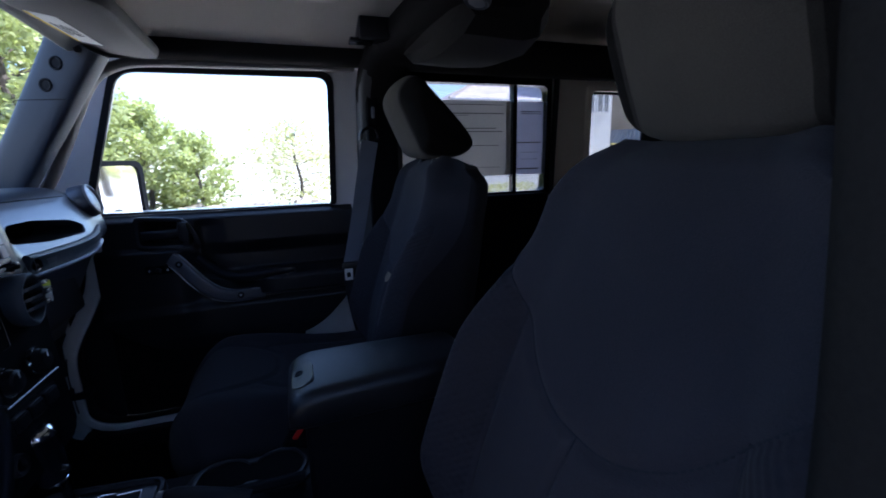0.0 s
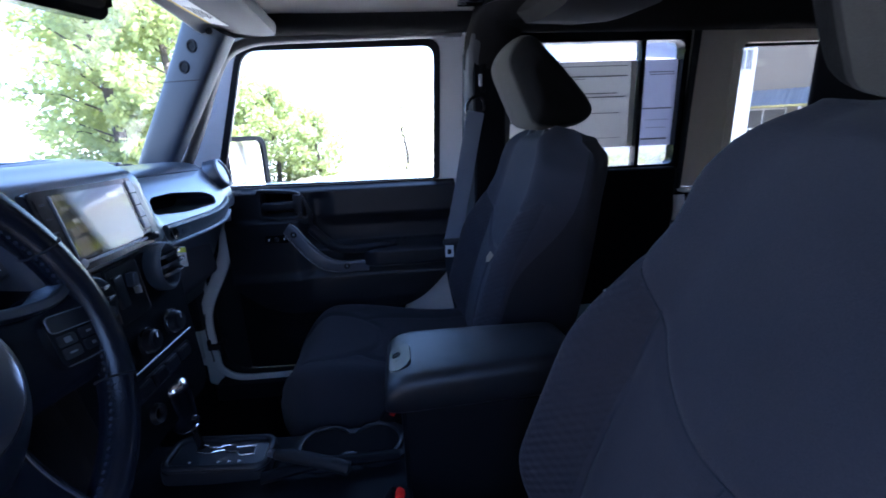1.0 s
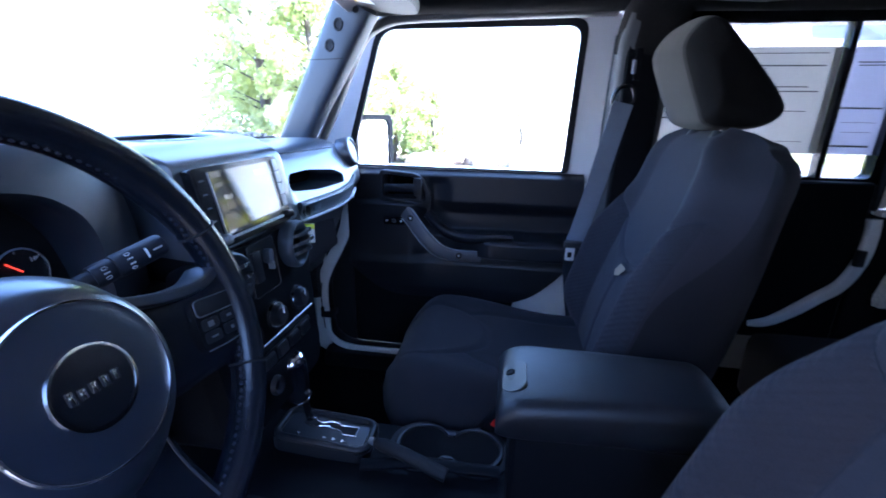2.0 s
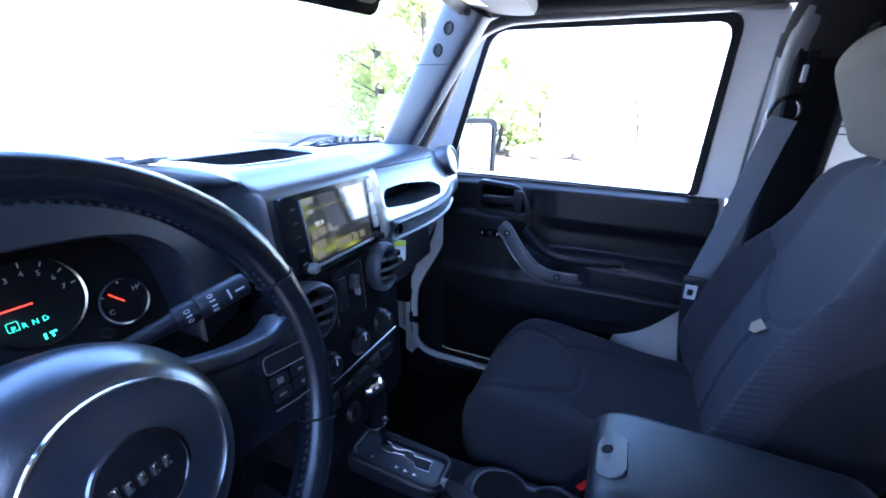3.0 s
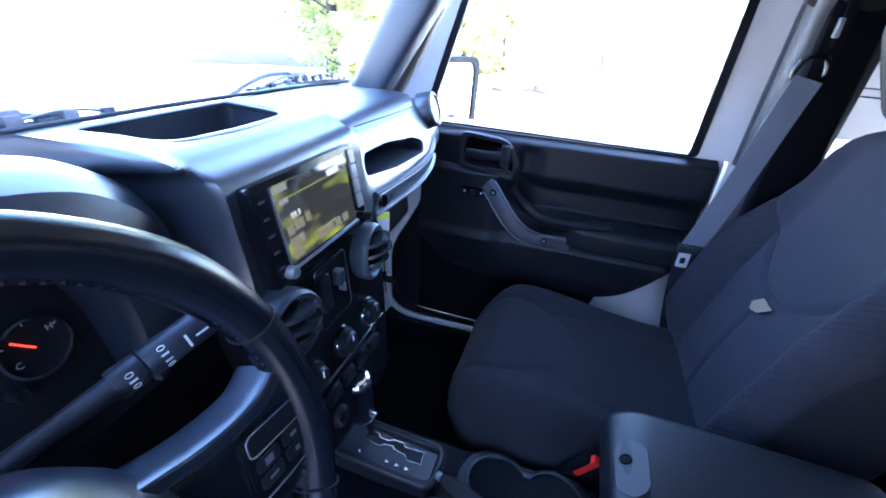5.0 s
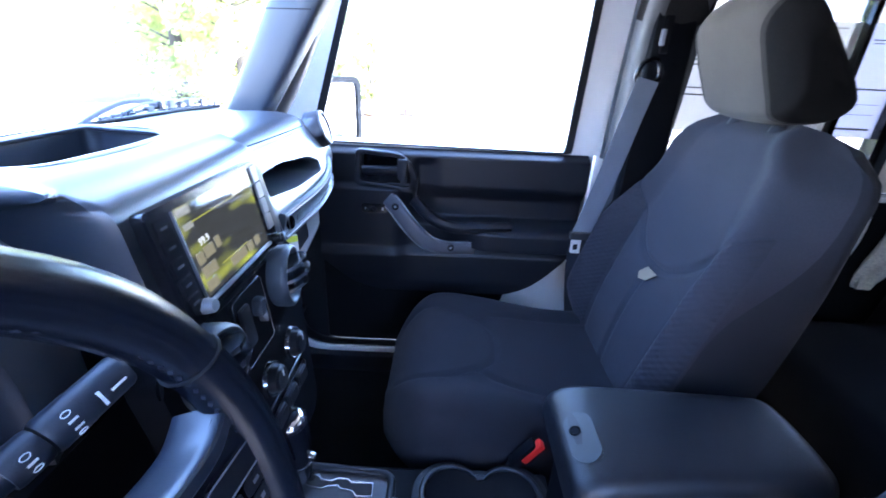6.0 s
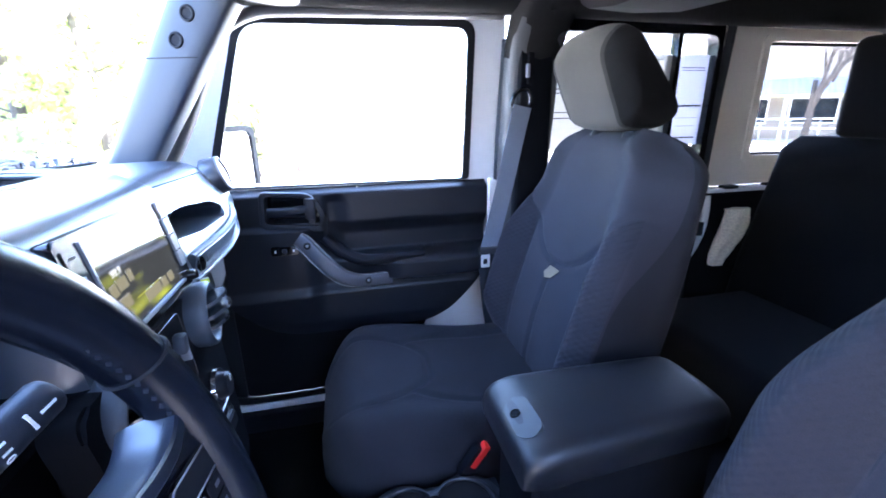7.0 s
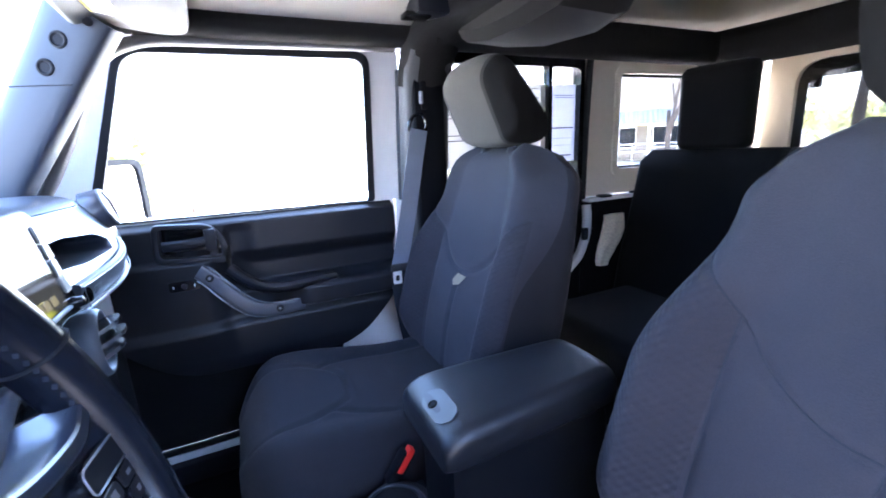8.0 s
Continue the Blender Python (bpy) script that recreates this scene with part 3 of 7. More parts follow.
# ---- the front door on the passenger's side ----
def panel_depth(x, z):
    """How far the door lining stands off into the cabin, as y."""
    y = 0.690
    y -= 0.028 * sstep(1.252, 1.235, z)                                   # rolled top edge
    y += 0.026 * sstep(1.168, 1.122, z) * sstep(-0.48, -0.38, x) * sstep(1.055, 1.080, z)   # shelf recess
    arm = sstep(-0.365, -0.24, x) * sstep(1.078, 1.066, z) * sstep(0.995, 1.015, z)
    y -= 0.062 * arm                                                       # armrest ledge
    y -= 0.014 * sstep(1.00, 0.97, z) * sstep(0.845, 0.90, z)               # lower bulge
    y -= 0.020 * sstep(-0.44, -0.50, x) * sstep(1.165, 1.15, z) * sstep(0.90, 1.0, z)
    y += 0.012 * sstep(-0.445, -0.425, x) * sstep(-0.36, -0.42, x) * sstep(1.24, 1.21, z) * sstep(1.12, 1.16, z)
    # the dish behind the release lever, cut short at its upper rear corner
    corner = sstep(0.008, -0.002, (x + 0.472) * 0.74 + (z - 1.232) * 0.67)
    y += 0.044 * sstep(-0.583, -0.575, x) * sstep(-0.446, -0.454, x) * sstep(1.166, 1.172, z) * sstep(1.240, 1.234, z) * corner
    return y


def panel_foot(x):
    """The lower edge of the lining."""
    z = 0.855
    if x < -0.50:
        z += 0.10 * ((-0.50 - x) / 0.18) ** 2.2
    if x > -0.19:
        z += 0.155 * ((x + 0.19) / 0.19) ** 1.6
    return z


def front_door():
    door = thing("front_door", "closed white passenger door with a black plastic lining", "door", at=(-0.35, 0.72, 0.64))
    bm = bmesh.new()
    nx, nz = 200, 120
    grid = []
    for i in range(nx + 1):
        x = -0.685 + 0.685 * i / nx
        z0 = panel_foot(x)
        grid.append([bm.verts.new((x, panel_depth(x, z0 + (1.252 - z0) * j / nz), z0 + (1.252 - z0) * j / nz)) for j in range(nz + 1)])
    for i in range(nx):
        for j in range(nz):
            bm.faces.new((grid[i][j], grid[i + 1][j], grid[i + 1][j + 1], grid[i][j + 1]))
    edge = [e for e in bm.edges if e.is_boundary]
    ext = bmesh.ops.extrude_edge_only(bm, edges=edge)["geom"]
    for v in ext:
        if isinstance(v, bmesh.types.BMVert):
            v.co.y = 0.712
    part("lining", bm, PLASTIC, door, angle=50)
    # painted metal behind the lining, and the outer skin
    metal = round_poly([(-0.70, 0.66), (0.02, 0.66), (0.02, 1.25), (-0.70, 1.25)], [0.06, 0.08, 0.01, 0.01])
    part("inner_metal", plate(metal, side_pose(0.714), 0.02), PAINT, door, "white painted metal of the door")
    skin = round_poly([(-0.82, 0.66), (0.03, 0.66), (0.03, 1.255), (-0.82, 1.255)], [0.08, 0.08, 0.01, 0.01])
    part("outer_skin", plate(skin, side_pose(0.760), 0.02), PAINT, door, "white painted outer skin")
    low = round_poly([(-0.72, 0.650), (-0.235, 0.650), (-0.165, 0.86), (-0.45, 0.90), (-0.72, 1.05)], [0.05, 0.05, 0.03, 0.03, 0.01])
    part("lower_cover", plate(low, side_pose(0.706), 0.006), CARPET, door, "dark lower door cover")
    rear = round_poly([(-0.245, 0.66), (0.015, 0.66), (0.015, 1.02), (-0.06, 0.965), (-0.165, 0.868)], [0.02] * 5)
    # corner turned 22 degrees towards the windscreen so that it renders brighter
    part("rear_corner", plate(rear, Matrix.Translation((-0.10, 0, 0)) @ Matrix.Rotation(radians(-22), 4, "Z") @ Matrix.Translation((0.10, 0, 0)) @ side_pose(0.682), 0.01), PAINT, door, "bare white painted corner of the door")
    # window frame, seal and pane
    op = [(-0.703, 1.262), (-0.050, 1.258), (-0.032, 1.642), (-0.584, 1.640)]
    inner = round_poly(op, [0.012, 0.012, 0.035, 0.045], 6)
    outer = round_poly([(-0.850, 1.252), (0.050, 1.252), (0.055, 1.662), (-0.650, 1.662)], [0.01, 0.01, 0.03, 0.06], 6)
    part("window_frame", frame_band(outer, inner, side_pose(0.694), 0.045), PAINT, door, "white painted window frame")
    seal = round_poly([(-0.688, 1.2595), (-0.062, 1.2555), (-0.045, 1.631), (-0.578, 1.629)], [0.012, 0.012, 0.035, 0.045], 6)
    part("window_seal", frame_band(round_poly([(-0.709, 1.257), (-0.044, 1.253), (-0.026, 1.649), (-0.588, 1.647)], [0.012, 0.012, 0.04, 0.05], 6), seal, side_pose(0.690), 0.012), RUBBER, door, "black rubber window seal")
    part("pane", plate(inner, side_pose(0.718), 0.004), GLASS, door).visible_shadow = False
    # inside release with its dished surround
    bez = round_poly([(-0.592, 1.160), (-0.436, 1.142), (-0.430, 1.190), (-0.462, 1.243), (-0.586, 1.252)], [0.016, 0.016, 0.03, 0.03, 0.016])
    hole = round_poly([(-0.578, 1.172), (-0.450, 1.158), (-0.446, 1.188), (-0.472, 1.232), (-0.574, 1.240)], [0.012, 0.012, 0.025, 0.025, 0.012])
    b = part("release_surround", frame_band(bez, hole, side_pose(0.651), 0.022), PLASTIC, door)
    bmesh_round(b, 0.0035)
    part("release_dish", plate(hole, side_pose(0.7025), 0.004), GLOSS, b)
    part("release_lever", box(sweep(smooth([(-0.57, 0.652, 1.199), (-0.52, 0.645, 1.201), (-0.47, 0.648, 1.203)], 4), 0.024, 0.012, n=12, power=3), -0.482, -0.456, 0.640, 0.674, 1.178, 1.232, r=0.006), PLASTIC, b, "black plastic pull lever")
    part("lock_button", rbox(-0.475, -0.458, 0.645, 0.674, 1.166, 1.180, r=0.003), PLASTIC, b, "small black lock slide")
    # pull handle: strap on two screws
    path = smooth([(-0.503, 0.626, 1.136), (-0.484, 0.618, 1.120), (-0.458, 0.606, 1.090), (-0.430, 0.603, 1.058), (-0.400, 0.604, 1.032), (-0.366, 0.610, 1.018), (-0.335, 0.618, 1.013), (-0.300, 0.624, 1.012), (-0.276, 0.630, 1.010)], 5)
    h = part("pull_handle", sweep(path, 0.036, 0.016, side=(0.6, 0, 1), n=16, power=3.4), STRAP, door, "grey rubber pull handle")
    rim = [p + Vector((0.014, -0.004, 0.016)) for p in path[2:-3]]
    part("handle_rim", sweep(rim, 0.0024, 0.0024, n=6), SATIN, h)
    rim = [p + Vector((-0.013, -0.004, -0.016)) for p in path[2:-3]]
    part("handle_rim", sweep(rim, 0.0024, 0.0024, n=6), SATIN, h)
    for c in ((-0.482, 0.608, 1.121), (-0.339, 0.609, 1.016)):
        part("screw", turned([(0.0001, 0.0025), (0.0035, 0.0025), (0.0042, 0.0045), (0.0085, 0.0040), (0.0095, 0.0), (0.0001, -0.002)], axis(c, (0, -1, 0)), 18), RUBBER, h, "dark screw cup")
        part("screw_head", turned([(0.0001, 0.0042), (0.0030, 0.0040), (0.0036, 0.0025), (0.0001, 0.0020)], axis(c, (0, -1, 0)), 14), SATIN, h, "pale screw head")
    # upper roll of the armrest, in front of the ledge
    path = smooth([(-0.44, 0.660, 1.125), (-0.405, 0.648, 1.092), (-0.365, 0.636, 1.070), (-0.318, 0.628, 1.064), (-0.250, 0.630, 1.066), (-0.19, 0.640, 1.066)], 5)
    part("armrest_roll", sweep(path, 0.03, 0.05, side=(0, 0.3, 1), n=14), PLASTIC, door)
    yk = panel_depth(-0.540, 1.103) - 0.005
    sw = part("mirror_switch", plate(rounded(0.066, 0.024, 0.006, 4, -0.540, 1.103), side_pose(yk), 0.012, r=0.003), GLOSS, door, "black switch plate")
    part("knob", turned([(0.0001, 0.004), (0.006, 0.004), (0.007, 0.0), (0.0001, 0.0)], axis((-0.540, yk, 1.103), (0, -1, 0)), 16), PLASTIC, sw)
    for cx in (-0.562, -0.518):
        part("mark", rbox(cx - 0.0015, cx + 0.0015, yk - 0.0006, yk + 0.001, 1.100, 1.106), WHITE_INK, sw, "small white mark")
    return door


front_door()


def rear_door(s):
    door = thing("rear_door", "closed white rear door with a black lining and sliding window" if s > 0 else "closed white rear door on the driver's side", "door", at=(0.44, s * 0.72, 0.64))
    part("lining", rbox(0.14, 0.72, *sorted((s * 0.68, s * 0.735)), 0.80, 1.255, r=0.012, seg=3), SHADOWBLACK, door)
    part("outer_skin", rbox(0.035, 0.738, *sorted((s * 0.745, s * 0.79)), 0.64, 1.25, r=0.01), PAINT, door, "white painted outer skin")
    m = side_pose(0.708, s)
    inner = round_poly([(0.160, 1.264), (0.716, 1.262), (0.724, 1.632), (0.180, 1.632)], [0.02, 0.02, 0.03, 0.06], 6)
    outer = round_poly([(0.080, 1.245), (0.738, 1.245), (0.742, 1.672), (0.10, 1.672)], [0.01, 0.01, 0.02, 0.04], 6)
    part("window_frame", frame_band(outer, inner, m, 0.04), GLOSS, door, "black window frame")
    bar = part("window_divider", rbox(0.586, 0.602, *sorted((s * 0.708, s * 0.740)), 1.26, 1.635, r=0.003), GLOSS, door, "black upright window bar")
    p = part("pane", plate(round_poly([(0.160, 1.264), (0.594, 1.262), (0.594, 1.632), (0.180, 1.632)], [0.02, 0.002, 0.002, 0.06], 6), side_pose(0.728, s), 0.004), TINTED, door)
    p.visible_shadow = False
    p = part("pane", plate(round_poly([(0.594, 1.264), (0.716, 1.262), (0.724, 1.632), (0.594, 1.632)], [0.002, 0.02, 0.03, 0.002], 6), side_pose(0.732, s), 0.004), TINTED, door)
    p.visible_shadow = False
    part("latch_post", sweep(smooth([(0.728, s * 0.672, 1.165), (0.729, s * 0.667, 1.12), (0.722, s * 0.664, 1.056), (0.695, s * 0.666, 0.984), (0.65, s * 0.670, 0.939), (0.60, s * 0.676, 0.891), (0.55, s * 0.684, 0.854), (0.50, s * 0.690, 0.840)], 5), 0.030, 0.024, side=(1, 0, 0), n=12, power=4), PAINT, door, "white painted door edge with its latch")
    part("latch", rbox(0.700, 0.722, *sorted((s * 0.648, s * 0.664)), 1.040, 1.085, r=0.004), PLASTIC, door, "black door latch")


rear_door(1)
rear_door(-1)


def window_sticker(x0, x1, y, material, label, rows, margin):
    """A price sheet pasted on the inner side of a rear pane, with lines of print that cannot be read."""
    z0, z1 = 1.322, 1.580
    s = thing("window_sticker", label, "sticker", group="sheets on the rear window", at=(x0, y, z0))
    part("sheet", plate(round_poly([(x0, z0), (x1, z0), (x1, z1), (x0, z1)], [0.003] * 4, 3), side_pose(y), 0.0006), material, s)
    if margin:
        part("margin", rbox(x1 - 0.018, x1 - 0.001, y - 0.0010, y - 0.0004, z0 + 0.003, z1 - 0.003), PAPER, s, "white blank margin")
    w = x1 - x0
    for z, a, b, tall in rows:
        part("print_line", rbox(x0 + a * w, x0 + b * w, y - 0.0012, y - 0.0005, z - tall / 2, z + tall / 2), PRINT, s)


window_sticker(0.176, 0.585, 0.7265, STICKER, "grey paper price sheet pasted on the sliding rear window",
               [(1.566, 0.04, 0.93, 0.0020), (1.537, 0.30, 0.93, 0.0034), (1.530, 0.30, 0.60, 0.0016), (1.487, 0.05, 0.86, 0.0028), (1.476, 0.05, 0.92, 0.0030), (1.428, 0.30, 0.88, 0.0020), (1.424, 0.05, 0.28, 0.0030), (1.408, 0.02, 0.30, 0.0034), (1.352, 0.30, 0.90, 0.0014)], True)
window_sticker(0.608, 0.720, 0.7305, STICKER2, "lavender-grey printed paper sheet pasted on the rear door window",
               [(1.545, 0.18, 0.90, 0.0030), (1.538, 0.20, 0.92, 0.0024), (1.437, 0.06, 0.92, 0.0040), (1.402, 0.15, 0.85, 0.0012), (1.378, 0.20, 0.80, 0.0012), (1.343, 0.06, 0.85, 0.0050)], False)


def driver_door():
    """The driver's door stands open, swung forward on its hinges."""
    door = thing("driver_door", "white driver's door standing wide open", "door", at=(-0.82, -0.79, 0.64))
    m = Matrix.Translation((-0.82, -0.79, 0)) @ Matrix.Rotation(radians(-72), 4, "Z") @ Matrix.Translation((0.82, 0.76, 0))
    part("lining", rbox(-0.685, 0.0, -0.712, -0.665, 0.86, 1.245, r=0.015, seg=3, m=m), PLASTIC, door)
    skin = round_poly([(-0.82, 0.66), (0.03, 0.66), (0.03, 1.255), (-0.82, 1.255)], [0.08, 0.08, 0.01, 0.01])
    part("outer_skin", plate(skin, m @ side_pose(0.730, -1), 0.03), PAINT, door, "white painted outer skin")
    inner = round_poly([(-0.703, 1.262), (-0.050, 1.258), (-0.032, 1.634), (-0.588, 1.632)], [0.012, 0.012, 0.035, 0.045], 6)
    outer = round_poly([(-0.780, 1.252), (0.022, 1.252), (0.030, 1.655), (-0.630, 1.655)], [0.01, 0.01, 0.03, 0.06], 6)
    part("window_frame", frame_band(outer, inner, m @ side_pose(0.700, -1), 0.045), PAINT, door, "white painted window frame")
    part("pull_handle", sweep([m @ p for p in smooth([(-0.50, -0.64, 1.14), (-0.43, -0.62, 1.06), (-0.36, -0.62, 1.02), (-0.28, -0.65, 1.01)], 5)], 0.04, 0.016, side=(0.6, 0, 1), n=12, power=3), STRAP, door)


driver_door()


# ---- front seats ----
PIVOT = Vector((-0.011, 0.0, 0.86))


def front_seat(y0, extra, label, rise=0.0, rest=(0, 0, 0), shift=0.0, wide=1.0, head=0.130):
    """A bucket seat: the backrest leans back by 16 degrees and extra more."""
    seat = thing("front_seat", label, "car seat", group="front seats", at=(-0.2, y0, 0.60))
    lean = radians(16)
    up, fwd = Vector((math.sin(lean), 0, math.cos(lean))), Vector((-math.cos(lean), 0, math.sin(lean)))
    turn = Matrix.Translation((shift, y0, 0)) @ Matrix.Translation(PIVOT) @ Matrix.Rotation(radians(extra), 4, "Y") @ Matrix.Translation(-PIVOT)

    def half(h):
        """Half the front's width at the height h along the backrest; the shoulders are round."""
        return wide * (0.205 + 0.030 * sstep(-0.05, 0.12, h) - 0.012 * sstep(0.24, 0.345, h) - 0.042 * sstep(0.30, 0.47, h) - 0.067 * sstep(0.47, 0.568, h))

    def shell(h):
        """Half the back's width."""
        return wide * (0.205 + 0.022 * sstep(-0.05, 0.12, h) - 0.012 * sstep(0.34, 0.52, h) - 0.048 * max(0.0, (h - 0.475) / 0.087) ** 2.6)

    # seams: the U below the shoulders, the inner edges of the bolsters, a pleat at the waist
    lines = [smooth([(h, t, 0) for h, t in line], 6) for line in (
        [(0.405, -0.97), (0.372, -0.80), (0.340, -0.62), (0.295, -0.42), (0.266, -0.2), (0.260, 0), (0.266, 0.2), (0.295, 0.42), (0.340, 0.62), (0.372, 0.80), (0.405, 0.97)],
        [(0.345, -0.63), (0.28, -0.60), (0.18, -0.58), (0.08, -0.57), (-0.04, -0.56)],
        [(0.345, 0.63), (0.28, 0.60), (0.18, 0.58), (0.08, 0.57), (-0.04, 0.56)],
        [(0.258, 0.0), (0.20, 0.02), (0.12, 0.02), (0.0, 0.0)])]
    dots = np.array([(p.x, half(p.x) * p.y) for line in lines for a, b in zip(line, line[1:]) for p in (a, a.lerp(b, 0.33), a.lerp(b, 0.67))])

    def groove(h, t):
        d = np.min((dots[:, 0] - h) ** 2 + (dots[:, 1] - half(h) * t) ** 2)
        return 0.0068 * math.exp(-d / 0.0065 ** 2) - 0.0016 * math.exp(-d / 0.016 ** 2)

    def depth(h, t):
        """The front surface's standing-off at t, from -1 to 1 across."""
        b = (0.058 * sstep(-0.02, 0.10, h) * (1 - 0.75 * sstep(0.26, 0.44, h))) * sstep(0.55, 0.86, abs(t))
        belly = 0.012 * math.exp(-((h - 0.16) / 0.12) ** 2) * (1 - t * t)
        return b + belly - 0.040 * sstep(0.50, 0.57, h) ** 2 - 0.034 * max(0.0, (abs(t) - 0.80) / 0.20) ** 2.2 - 0.012 * sstep(0.05, -0.06, h) - groove(h, t)

    def lift(h):
        return h + rise * sstep(0.20, 0.56, h)

    def at(h, t, off=0.0):
        return turn @ (PIVOT + up * lift(h) + fwd * (depth(h, t) + off) + Vector((0, half(h) * t, 0)))

    hs = list(np.linspace(-0.06, 0.49, 111)) + [0.50, 0.515, 0.53, 0.54, 0.55, 0.557, 0.562]
    rings = []
    for h in hs:
        ring = [at(h, t) for t in np.linspace(-1, 1, 91)]
        back = -0.165 + 0.035 * sstep(0.15, 0.55, h) + 0.022 * sstep(0.53, 0.563, h)
        w, v = half(h), shell(h)
        low = -0.035 * sstep(0.48, 0.56, h)
        drop = 0.022 * sstep(0.47, 0.562, h)
        f = 0.06 + 0.72 * sstep(0.22, 0.46, h)
        sides = (f * 0.5, f, f + (1 - f) / 3, f + (1 - f) * 2 / 3)
        for k in sides:
            ring.append(turn @ (PIVOT + up * lift(h) + fwd * (depth(h, 1) * (1 - k) + (back + 0.05) * k + low * k * (1 - k)) - up * drop * k + Vector((0, w + (v - w) * k ** 0.8, 0))))
        for t in np.linspace(1, -1, 21):
            k = back + 0.045 * max(0.0, (abs(t) - 0.72) / 0.28) ** 2
            ring.append(turn @ (PIVOT + up * (lift(h) - drop * max(0.0, (abs(t) - 0.4) / 0.6) ** 2) + fwd * k + Vector((0, v * t, 0))))
        for k in reversed(sides):
            ring.append(turn @ (PIVOT + up * lift(h) + fwd * (depth(h, -1) * (1 - k) + (back + 0.05) * k + low * k * (1 - k)) - up * drop * k + Vector((0, -w - (v - w) * k ** 0.8, 0))))
        rings.append(ring)
    bm = loft(rings)
    # quilted bolsters below the seam, plain cloth elsewhere, sides and back darkened for shade
    bm.faces.ensure_lookup_table()
    for i in range(len(rings) - 1):
        h = (hs[i] + hs[i + 1]) / 2
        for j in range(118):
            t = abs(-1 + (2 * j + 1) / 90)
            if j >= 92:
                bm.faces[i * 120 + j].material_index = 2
            elif j < 90 and t > 0.59 and h < np.interp(t, (0.5, 0.62, 0.80, 0.97), (0.315, 0.340, 0.372, 0.405)):
                bm.faces[i * 120 + j].material_index = 1
    b = part("backrest", bm, [CLOTH, QUILT, SHADECLOTH], seat, "dark grey cloth backrest with quilted side bolsters", 60)
    for pts in lines:
        part("seam", sweep([at(p.x, p.y, 0.0004) for p in pts], 0.0024, 0.0024, n=6), THREAD, b)
    # headrest: a wedge that leans forward, on two posts
    prof = smooth([(0.072, 0, 1.525), (0.088, 0, 1.560), (0.118, 0, 1.575), (0.148, 0, 1.552), (0.204, 0, 1.500), (0.258, 0, 1.444), (0.271, 0, 1.414), (0.240, 0, 1.392), (0.175, 0, 1.386), (0.130, 0, 1.394), (0.112, 0, 1.425), (0.088, 0, 1.478)], 4, closed=True)
    cen = Vector((0.142, 0, 1.48))
    rings = []
    for q in np.linspace(-90, 90, 37):
        k = math.sin(radians(q))
        sc = 0.36 + 0.64 * max(0.0, 1 - abs(k) ** 3.6) ** 0.45
        sh = 0.010 * (1 - k * k)
        rings.append([turn @ (cen + Vector(rest) + (p - cen) * sc + Vector((-sh, head * k * (1 - 1.5 * max(p.x - 0.11, 0)), 0))) for p in prof])
    bm = loft(rings)
    bm.faces.ensure_lookup_table()
    across = len(prof)
    # shade goes into the colour: half-tone edge first, then the dark sides
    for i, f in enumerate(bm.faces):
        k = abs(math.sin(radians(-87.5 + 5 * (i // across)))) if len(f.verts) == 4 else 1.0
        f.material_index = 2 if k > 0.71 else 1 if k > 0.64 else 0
    part("headrest", bm, [HEADCLOTH, HEADEDGE, HEADSIDE], seat, "grey cloth headrest, its sides darkened for shade", 60)
    for sy in (-0.055, 0.055):
        part("post", sweep([turn @ (Vector((0.172, sy, 1.33)) + Vector(rest)), turn @ (Vector((0.172, sy, 1.42)) + Vector(rest))], 0.012, n=10, side=(1, 0, 0)), CHROME, seat, "chrome headrest post")
        part("post_collar", turned([(0.001, 0.014), (0.012, 0.014), (0.015, 0.0), (0.001, 0.0)], turn @ axis((0.166 + rest[0], sy, 1.372 + rest[2] * 0.5), (0.2, 0, 1)), 14), PLASTIC, seat)
    # cushion
    xs = list(np.linspace(-0.462, -0.43, 8)) + list(np.linspace(-0.425, 0.03, 86))

    def ch(x):
        return 0.228 * (1 - 0.55 * max(0.0, (-0.30 - x) / 0.17) ** 3.2)

    clines = [smooth([(x, t, 0) for x, t in line], 6) for line in (
        [(-0.44, -0.62), (-0.38, -0.58), (-0.31, -0.47), (-0.262, -0.33), (-0.240, -0.20), (-0.236, 0.0), (-0.240, 0.20), (-0.262, 0.33), (-0.31, 0.47), (-0.38, 0.58), (-0.44, 0.62)],
        [(-0.285, -0.40), (-0.24, -0.50), (-0.16, -0.57), (0.02, -0.60)], [(-0.285, 0.40), (-0.24, 0.50), (-0.16, 0.57), (0.02, 0.60)])]
    cdots = np.array([(p.x, ch(p.x) * p.y) for line in clines for a, b in zip(line, line[1:]) for p in (a, a.lerp(b, 0.33), a.lerp(b, 0.67))])

    def ctop(x, t):
        d = np.min((cdots[:, 0] - x) ** 2 + (cdots[:, 1] - ch(x) * t) ** 2)
        z = 0.915 - 0.038 * sstep(-0.36, -0.05, x) - 0.10 * max(0.0, (-0.36 - x) / 0.106) ** 2.4
        z -= 0.0066 * math.exp(-d / 0.0068 ** 2) - 0.0016 * math.exp(-d / 0.016 ** 2)
        return z + 0.010 * sstep(0.50, 0.76, abs(t)) - 0.060 * max(0.0, (abs(t) - 0.70) / 0.30) ** 2.6

    rings = []
    for x in xs:
        w = ch(x)
        ring = [Vector((x, y0 + w * t, ctop(x, t))) for t in np.linspace(-1, 1, 87)]
